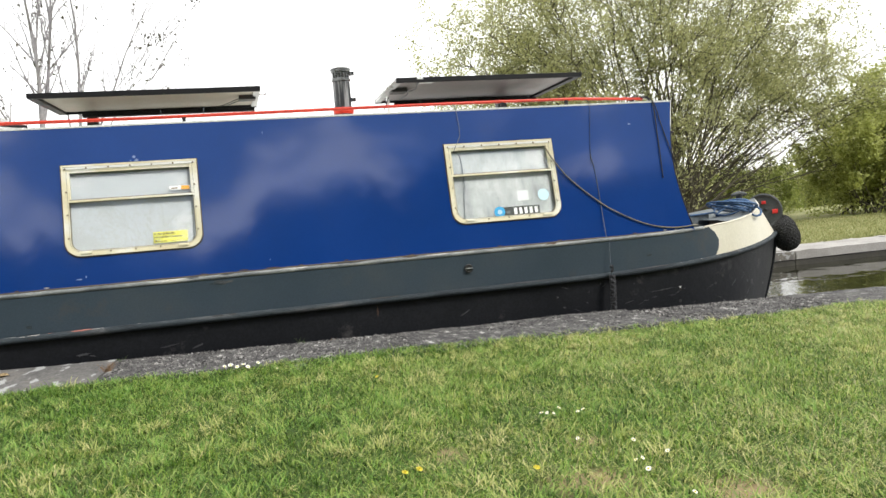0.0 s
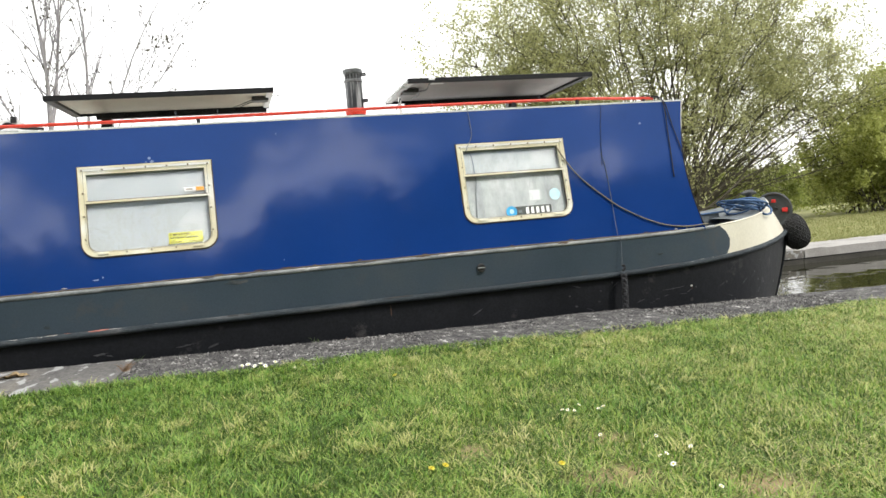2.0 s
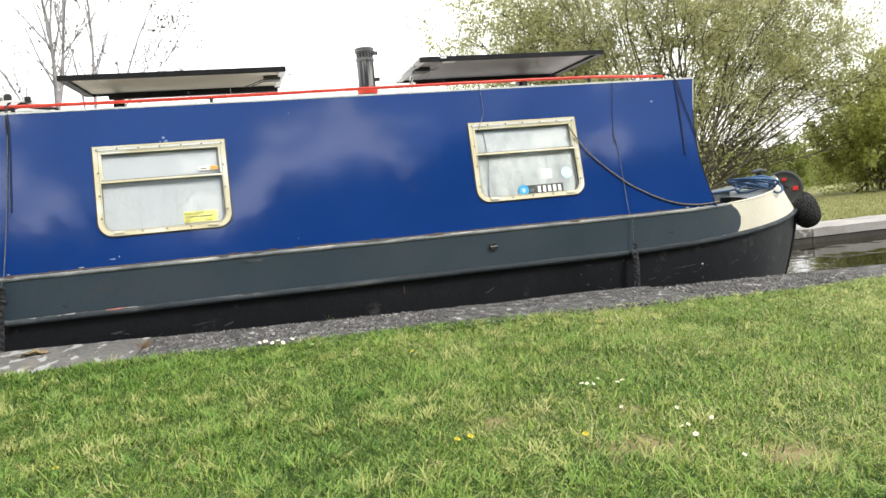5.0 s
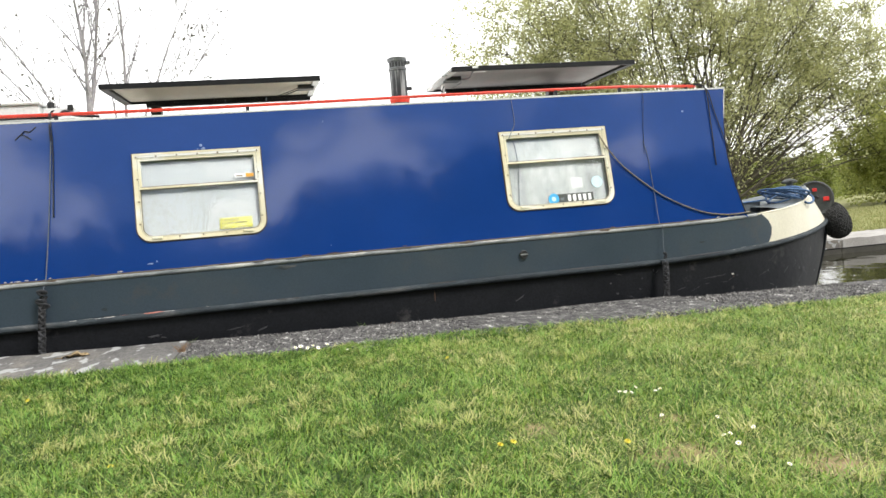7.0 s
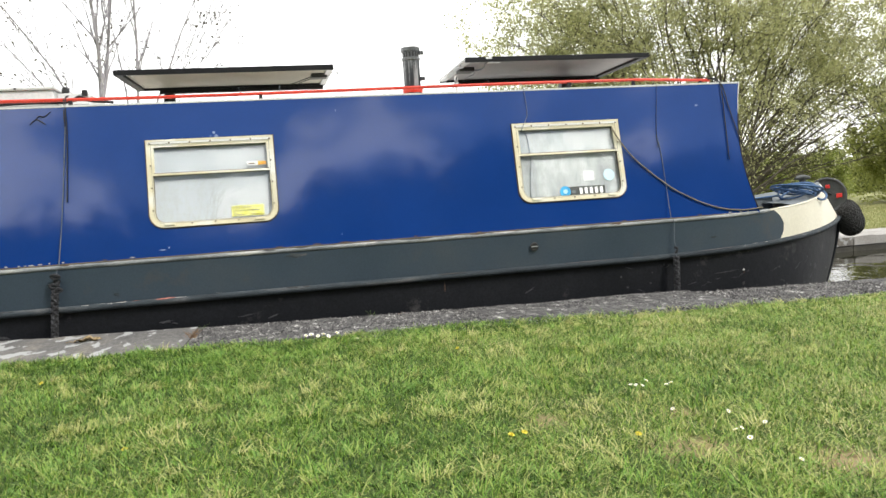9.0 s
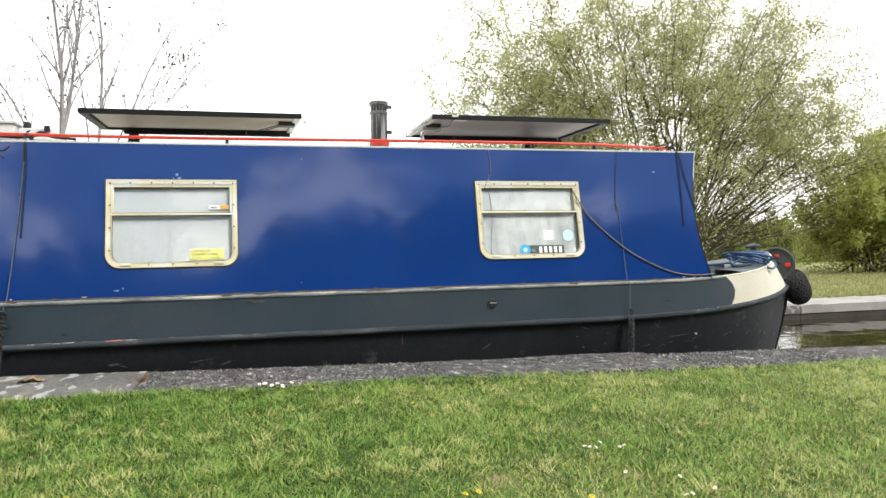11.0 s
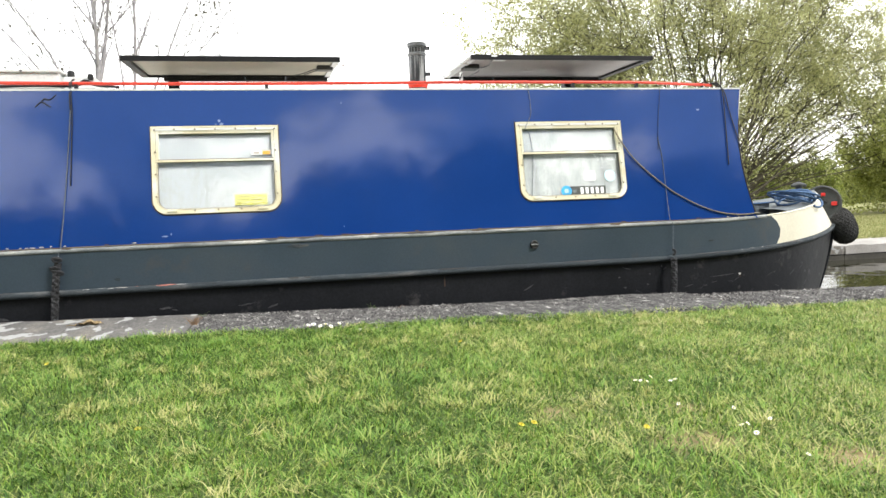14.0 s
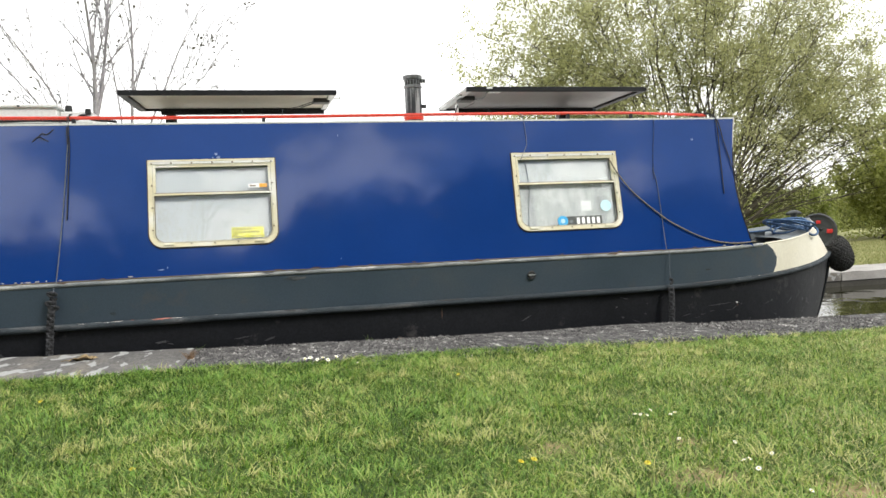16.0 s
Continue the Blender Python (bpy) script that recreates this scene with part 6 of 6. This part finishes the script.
# far hedge and woods beyond the field
r = np.random.RandomState(40)
n = 60000
hx = r.uniform(-30, 70, n)
top = 1.6 + 0.5 * np.sin(hx * 0.35) + 0.5 * np.sin(hx * 0.9 + 1) + np.clip(hx - 18, 0, 12) * 0.05
hz = top * r.uniform(0, 1, n) ** 0.8 - 0.1
hy = 33 + r.normal(0, 1.2, n) + 1.5 * np.sin(hx * 0.2)
hedge = leaf_cloud("far_hedge", np.stack([hx, hy, hz], 1), 0.30, M["leaf_hedge"], None, 41, "", 0.7, 0.0, 0.8)
tagged(hedge, "ragged hedge and scrub across the field", "hedge", kind="stuff")

# bare young trees behind the boat
def bare_young(at, seed, forks, h):
    e = thing("bare_tree", "thin bare tree with a few withered leaves", "tree", at, "bare trees across the canal")
    w = Wood(seed)
    w.thin = 0.0045
    trunk = [Vector((0, 0, 0)), Vector((0.05, 0, h * 0.35)), Vector((-0.04, 0.02, h * 0.7)), Vector((0.0, 0, h))]
    w.limb(trunk, [0.075, 0.062, 0.055, 0.045], 8)
    for dx, dz, L, r0, low in forks:
        w.grow(trunk[3].lerp(trunk[2], low), Vector((dx, w.r.uniform(-0.2, 0.2), dz)).normalized(), L, r0 * 1.3, 0, (14, 5), 0.065, 0.02, 0.60, 0.36, 7)
    w.wood("stem", M["twig"], e)
    leaf_cloud("withered_leaves", spot_points(w, 1, 0.05, seed + 1, 0.20), 0.075, M["leaf_brown"], e, seed + 2, "withered brown leaves", 0.55, 0.6)


bare_young((-4.0, 12.0, -0.1), 15, ((-0.10, 1, 5.4, 0.036, 0.0), (0.16, 1, 5.3, 0.036, 0.0), (0.05, 1, 4.6, 0.020, 0.05), (-0.34, 1, 4.0, 0.020, 0.02), (-0.62, 1, 3.6, 0.019, 0.0), (-0.85, 0.9, 3.0, 0.015, 0.05)), 2.35)
bare_young((-3.42, 12.4, -0.1), 35, ((0.12, 1, 5.2, 0.028, 0.0), (0.34, 1, 4.6, 0.021, 0.0), (0.0, 1, 4.4, 0.018, 0.05), (0.62, 0.95, 3.5, 0.015, 0.0), (0.95, 0.85, 2.8, 0.012, 0.05)), 2.35)


# ---- wear on the boat ----
M["flake"] = material("flaked_white_paint", [(0.3, (0.30, 0.295, 0.28)), (0.7, (0.48, 0.47, 0.45))], 30, 0.7, bump=0.3)
M["rust"] = material("rust_patch", [(0.3, (0.045, 0.028, 0.018)), (0.7, (0.095, 0.055, 0.034))], 40, 0.85, bump=0.5)
M["primer"] = material("red_oxide_primer", [(0.3, (0.36, 0.12, 0.09)), (0.7, (0.50, 0.24, 0.19))], 30, 0.7, bump=0.3)
M["scuff"] = material("grey_scuff", [(0.3, (0.028, 0.029, 0.032)), (0.7, (0.06, 0.061, 0.066))], 40, 0.7, bump=0.3)
M["rub"] = material("pale_rub", [(0.3, (0.07, 0.07, 0.072)), (0.7, (0.13, 0.13, 0.132))], 40, 0.7, bump=0.3)
M["blister"] = material("blistered_blue_paint", [(0.3, (0.10, 0.16, 0.34)), (0.7, (0.22, 0.28, 0.44))], 30, 0.4)
wear_rng = random.Random(77)


def rail_chip(name, zf, out, r, x0, x1, a0, a1, mat, label=""):
    """A ragged patch of another colour on a rounded bar; angles from the front edge (0) to the top (90)."""
    n, m = max(4, int((x1 - x0) / 0.012)), 3
    bm = bmesh.new()
    rows = []
    for i in range(n + 1):
        x = x0 + (x1 - x0) * i / n
        end = max(0.0, math.sin(math.pi * i / n)) ** 0.5
        lo, hi = a0 + wear_rng.uniform(0, 14), a1 - wear_rng.uniform(0, 20)
        mid = (lo + hi) / 2
        lo, hi = mid + (lo - mid) * end * wear_rng.uniform(0.4, 1), mid + (hi - mid) * end * wear_rng.uniform(0.4, 1)
        row = []
        for k in range(m + 1):
            a = radians(lo + (hi - lo) * k / m)
            y = YC - (half_beam(x) + out) - r * math.cos(a)
            row.append(bm.verts.new((x - lean_back(x, zf(x)), y, zf(x) + r * math.sin(a))))
        rows.append(row)
    for p, q in zip(rows, rows[1:]):
        for k in range(m):
            bm.faces.new((p[k], q[k], q[k + 1], p[k + 1]))
    bpart(name, bm, M[mat], label=label)


def plate_chip(name, x, z, w, h, mat, surface, tilt=0.0, label=""):
    """A thin ragged flake on the plating."""
    bm = bmesh.new()
    n = max(11, int(w / 0.010))
    ring_ = []
    for k in range(n):
        a = 2 * math.pi * k / n
        q = wear_rng.uniform(0.55, 1.0) if n == 11 else wear_rng.uniform(0.35, 1.0)
        du, dz = q * w / 2 * math.cos(a), q * h / 2 * math.sin(a)
        px, pz = x + du * math.cos(tilt) - dz * math.sin(tilt), z + du * math.sin(tilt) + dz * math.cos(tilt)
        ring_.append(bm.verts.new((px, surface(px, pz) - 0.0016, pz)))
    c = bm.verts.new((x, surface(x, z) - 0.0022, z))
    for k in range(n):
        bm.faces.new((ring_[k], ring_[(k + 1) % n], c))
    bpart(name, bm, M[mat], label=label)


def hull_face(x, z):
    t = clamp((strake_z(x) - 0.012 - z) / 0.45, 0, 1)
    return YC - (half_beam(x) - (0.031 + 0.018 * t))


def band_face(x, z):
    return YC - half_beam(x) + 0.010 * clamp((sheer(x) - z) / 0.25, 0, 1)


def cabin_face(x, z):
    return side_y(z) - 0.0004


gun = lambda x: sheer(x) - 0.006
# strake: bared primer and flakes by the fender, nicks further on
for x0, x1, mat in ((-1.50, -1.38, "primer"), (-0.70, -0.62, "ink"), (-0.60, -0.545, "ink"),
                    (-2.6, -2.3, "scuff"), (0.3, 0.5, "ink"), (1.2, 1.6, "scuff"), (2.25, 2.55, "scuff"), (3.1, 3.3, "scuff")):
    rail_chip("paint_chip", strake_z, -0.010, 0.0222, x0, x1, 25, 95, mat)
x = 2.58
while x < 3.30:
    L = wear_rng.uniform(0.015, 0.06)
    a0 = wear_rng.uniform(25, 60)
    rail_chip("paint_chip", strake_z, -0.010, 0.0222, x, x + L, a0, a0 + wear_rng.uniform(25, 45), wear_rng.choice(("flake", "scuff", "edge", "ink")))
    x += L + wear_rng.uniform(0.01, 0.07)
x = -1.93
while x < -1.08:
    L = wear_rng.uniform(0.02, 0.085)
    a0 = wear_rng.uniform(30, 60)
    rail_chip("paint_chip", strake_z, -0.010, 0.0222, x, x + L, a0, a0 + wear_rng.uniform(25, 45), wear_rng.choice(("flake", "flake", "scuff", "edge", "primer", "ink")))
    x += L + wear_rng.uniform(0.004, 0.05)
rail_chip("paint_chip", strake_z, -0.010, 0.0223, -1.86, -1.45, 75, 130, "rust", "rusty chip in the strake paint")
# gunwale edge: broken bright flakes along its length
x = -4.4
while x < 2.75:
    L = wear_rng.uniform(0.05, 0.26)
    rail_chip("paint_chip", gun, -0.006, 0.0151, x, x + L, 10 + wear_rng.uniform(-10, 20), 100, wear_rng.choice(("flake", "scuff", "edge", "edge", "edge", "rust")))
    x += L + wear_rng.uniform(0.03, 0.30)
# flakes and rust lying along the foot of the cabin
for x, w_, mat in ((-2.42, 0.05, "flake"), (-2.34, 0.035, "flake"), (-2.235, 0.03, "flake"), (-2.15, 0.05, "flake"), (-2.20, 0.06, "flake"), (-2.27, 0.03, "flake"), (-2.10, 0.025, "flake"), (-2.02, 0.03, "flake"), (-1.78, 0.05, "rust"), (-1.62, 0.06, "flake"), (-0.72, 0.10, "rust"), (-0.48, 0.12, "rust"), (-0.30, 0.16, "rust"), (-0.12, 0.06, "rust"),
                   (0.18, 0.05, "rust"), (0.62, 0.07, "rust"), (1.25, 0.05, "rust"), (1.7, 0.09, "rust"), (2.3, 0.06, "rust"), (2.55, 0.05, "flake"), (2.64, 0.04, "flake"), (2.70, 0.035, "flake")):
    plate_chip("paint_flake", x, 0.512 + wear_rng.uniform(0, 0.006), w_ * 0.7, 0.009, mat, cabin_face)
for x, z, w_, h_ in ((-1.08, 1.285, 0.030, 0.022), (-1.065, 1.262, 0.034, 0.026), (-1.10, 1.262, 0.014, 0.012), (-0.31, 0.565, 0.008, 0.010), (-1.44, 0.55, 0.05, 0.010), (-1.40, 0.562, 0.012, 0.016), (2.40, 1.33, 0.03, 0.02), (-0.28, 1.40, 0.006, 0.02)):
    plate_chip("paint_blister", x, z, w_, h_, "blister", cabin_face)
# scuffs and chips on the black side and the grey band
for x, z, w_, h_, mat, f, t in ((-1.45, 0.10, 0.12, 0.022, "scuff", hull_face, 0.1), (-1.40, 0.085, 0.05, 0.012, "scuff", hull_face, -0.2), (-0.96, 0.092, 0.14, 0.014, "scuff", hull_face, 0.12), (-0.80, 0.07, 0.10, 0.016, "scuff", hull_face, 0.3),
                                (0.95, 0.08, 0.10, 0.010, "scuff", hull_face, 0.5), (2.652, 0.082, 0.026, 0.020, "flake", hull_face, 0.2), (2.657, 0.062, 0.014, 0.014, "rust", hull_face, 0), (2.50, 0.080, 0.30, 0.010, "scuff", hull_face, 0.06),
                                (2.648, -0.021, 0.035, 0.035, "ink", hull_face, 0), (2.373, 0.348, 0.06, 0.010, "ink", band_face, 0.0), (-2.38, 0.09, 0.11, 0.02, "scuff", hull_face, -0.2), (3.25, 0.05, 0.10, 0.012, "scuff", hull_face, 0.6), (3.52, 0.02, 0.06, 0.05, "scuff", hull_face, 0.3),
                                (3.45, -0.05, 0.12, 0.014, "scuff", hull_face, 0.9), (2.2, 0.02, 0.08, 0.008, "scuff", hull_face, 0.2), (0.35, 0.16, 0.012, 0.10, "rust", hull_face, 0.0)):
    plate_chip("scuff_mark", x, z, w_, h_, mat, f, t)
# scratches and rubs along the bow where it meets the lock walls
for _ in range(46):
    x = wear_rng.uniform(1.6, 3.9)
    z = wear_rng.uniform(-0.16, strake_z(x) - 0.05)
    w_, h_ = (wear_rng.uniform(0.03, 0.16), wear_rng.uniform(0.003, 0.007)) if wear_rng.random() < 0.6 else (wear_rng.uniform(0.010, 0.035), wear_rng.uniform(0.008, 0.03))
    plate_chip("scuff_mark", x, z, w_, h_, wear_rng.choice(("scuff", "scuff", "scuff", "rub")), hull_face, wear_rng.gauss(0.15, 0.35))
# a long flaked patch of bared rust and old undercoat
M["undercoat"] = material("old_tan_undercoat", [(0.3, (0.20, 0.12, 0.07)), (0.7, (0.34, 0.23, 0.15))], 25, 0.8, bump=0.4)
for x, z, w_, h_, mat, t in ((-2.66, 0.322, 0.30, 0.026, "undercoat", 0.0), (-2.56, 0.324, 0.18, 0.020, "undercoat", 0.06), (-2.47, 0.329, 0.08, 0.008, "rust", 0.2), (-2.68, 0.338, 0.18, 0.012, "rust", 0.05), (-2.92, 0.322, 0.26, 0.028, "undercoat", 0.0)):
    plate_chip("bare_patch", x, z, w_, h_, mat, band_face, t)
# rusty bloom on the grey band
for x, z, w_, h_ in ((-0.62, 0.455, 0.16, 0.04), (-1.72, 0.30, 0.05, 0.03)):
    plate_chip("rust_stain", x, z, w_, h_, "strake", band_face)

# ---- small growth and litter on the coping ----
leaf = thing("dead_leaf", "curled brown dead leaf lying on the stone coping", "leaf", (-1.81, 0.61, slope(-1.81) + 0.010))
bm = bmesh.new()
rows = []
for i in range(9):
    t = i / 8
    wd = 0.045 * max(0.0, math.sin(math.pi * min(1, t * 0.95 + 0.05))) ** 0.8 * (1 + 0.3 * math.sin(i * 2.2))
    rows.append([bm.verts.new((-0.075 + 0.15 * t, wd * s, 0.004 + 0.020 * abs(s) * math.sin(math.pi * t) + 0.006 * math.sin(i * 1.9 + s))) for s in (-1, -0.45, 0, 0.45, 1)])
for p, q in zip(rows, rows[1:]):
    for k in range(4):
        bm.faces.new((p[k], q[k], q[k + 1], p[k + 1]))
M["brown_leaf"] = material("brown_dead_leaf", [(0.3, (0.16, 0.11, 0.05)), (0.7, (0.30, 0.22, 0.11))], 30, 0.7)
part("blade", bm, M["brown_leaf"], leaf)
part("leaf_stalk", tube([(-0.075, 0, 0.004), (-0.10, 0.01, 0.006), (-0.12, 0.012, 0.002)], 0.002, 5), M["brown_leaf"], leaf)


def weed(at, seed, n, h, mat, label):
    e = thing("weed", label, "weed", at, "weeds on the coping")
    rr = random.Random(seed)
    for k in range(n):
        a, ln = rr.uniform(0, 6.28), rr.uniform(0.4, 1.0) * h
        dx, dy = math.cos(a), math.sin(a)
        o = (rr.gauss(0, 0.012), rr.gauss(0, 0.012))
        pts = [(o[0] + dx * ln * q * q * 0.55, o[1] + dy * ln * q * q * 0.55, ln * (q - 0.25 * q * q) - 0.012) for q in (0, 0.35, 0.7, 1.0)]
        part("blade", tube(pts, [0.0014, 0.0013, 0.001, 0.0005], 4), M[mat], e)


M["dry_stem"] = material("dry_weed_stem", [(0.3, (0.15, 0.09, 0.05)), (0.7, (0.30, 0.20, 0.12))], 20, 0.8)
weed((-1.235, 0.52, slope(-1.235) - 0.002), 1, 42, 0.085, "dry_stem", "withered brown weed rooted in a joint of the coping")
weed((-1.21, 0.86, slope(-1.21)), 2, 4, 0.06, "stalk", "thin green sprig at the edge of the coping")
weed((-0.17, 0.86, slope(-0.17)), 3, 5, 0.085, "stalk", "thin green sprig at the edge of the coping")
weed((0.0, 0.84, slope(0.0)), 4, 5, 0.06, "dry_stem", "thin dry sprig at the edge of the coping")
weed((2.06, 0.45, slope(2.06)), 5, 12, 0.05, "dry_stem", "withered brown weed rooted in a joint of the coping")

# trees on the camera's own side of the canal, seen in the paint and the panes
tall = thing("bare_tree", "tall spring tree just breaking into leaf", "tree", (6.5, -25.0, 0.1), "trees along the towpath")
w = Wood(51)
trunk = [Vector((0, 0, 0)), Vector((0.1, 0.05, 2.0)), Vector((0.0, 0, 4.0))]
w.limb(trunk, [0.28, 0.22, 0.18], 8)
for k in range(13):
    a = w.r.uniform(0, 6.28)
    po = radians(w.r.uniform(5, 62))
    w.grow(trunk[1].lerp(trunk[2], w.r.uniform(0.1, 1)), Vector((math.sin(po) * math.cos(a), math.sin(po) * math.sin(a), math.cos(po))), w.r.uniform(4.5, 7.5), 0.10, 0, (8, 5), 0.12, 0.03, 0.6, 0.38, 6)
w.wood("stem", M["bark"], tall)
leaf_cloud("crown", spot_points(w, 2, 0.12, 52), 0.13, M["leaf_dark"], tall, 53, "sparse young leaves", 0.6)
for x, y, s in ((-3.2, -16.0, 0.86), (2.5, -17.5, 0.74), (8.5, -16.5, 0.66), (14.0, -17.5, 0.80), (-15.0, -17.5, 0.7), (20.0, -17.0, 0.75), (-21.0, -17.0, 0.7)):
    c = copy_thing(tall, pose(x, y, 0.1, 0, 0, x * 41))
    c.scale = (s, s, s)
r = np.random.RandomState(60)
for n, size, part_of_top, shape in ((120000, 0.62, 0.93, 0.8), (90000, 0.24, 1.0, 0.5)):
    hx = r.uniform(-40, 40, n)
    top = 8.7 + 0.8 * np.sin((hx - 1) * 0.2) + 1.0 * np.exp(-((hx - 7.5) / 4.0) ** 2) + 0.7 * np.exp(-((hx + 11) / 3.5) ** 2) - 0.7 * np.exp(-((hx + 3) / 2.2) ** 2) + 0.4 * np.sin(hx * 0.85 + 0.4) + 0.3 * np.sin(hx * 2.1) + 0.2 * np.sin(hx * 4.7)
    hz = top * part_of_top * r.uniform(0, 1, n) ** shape
    hb = leaf_cloud("towpath_hedge", np.stack([hx, -19 + r.normal(0, 0.8, n), hz], 1), size, M["leaf_dark"], None, 61, "", 0.7)
    tagged(hb, "tall overgrown hedge along the towpath", "hedge", kind="stuff")
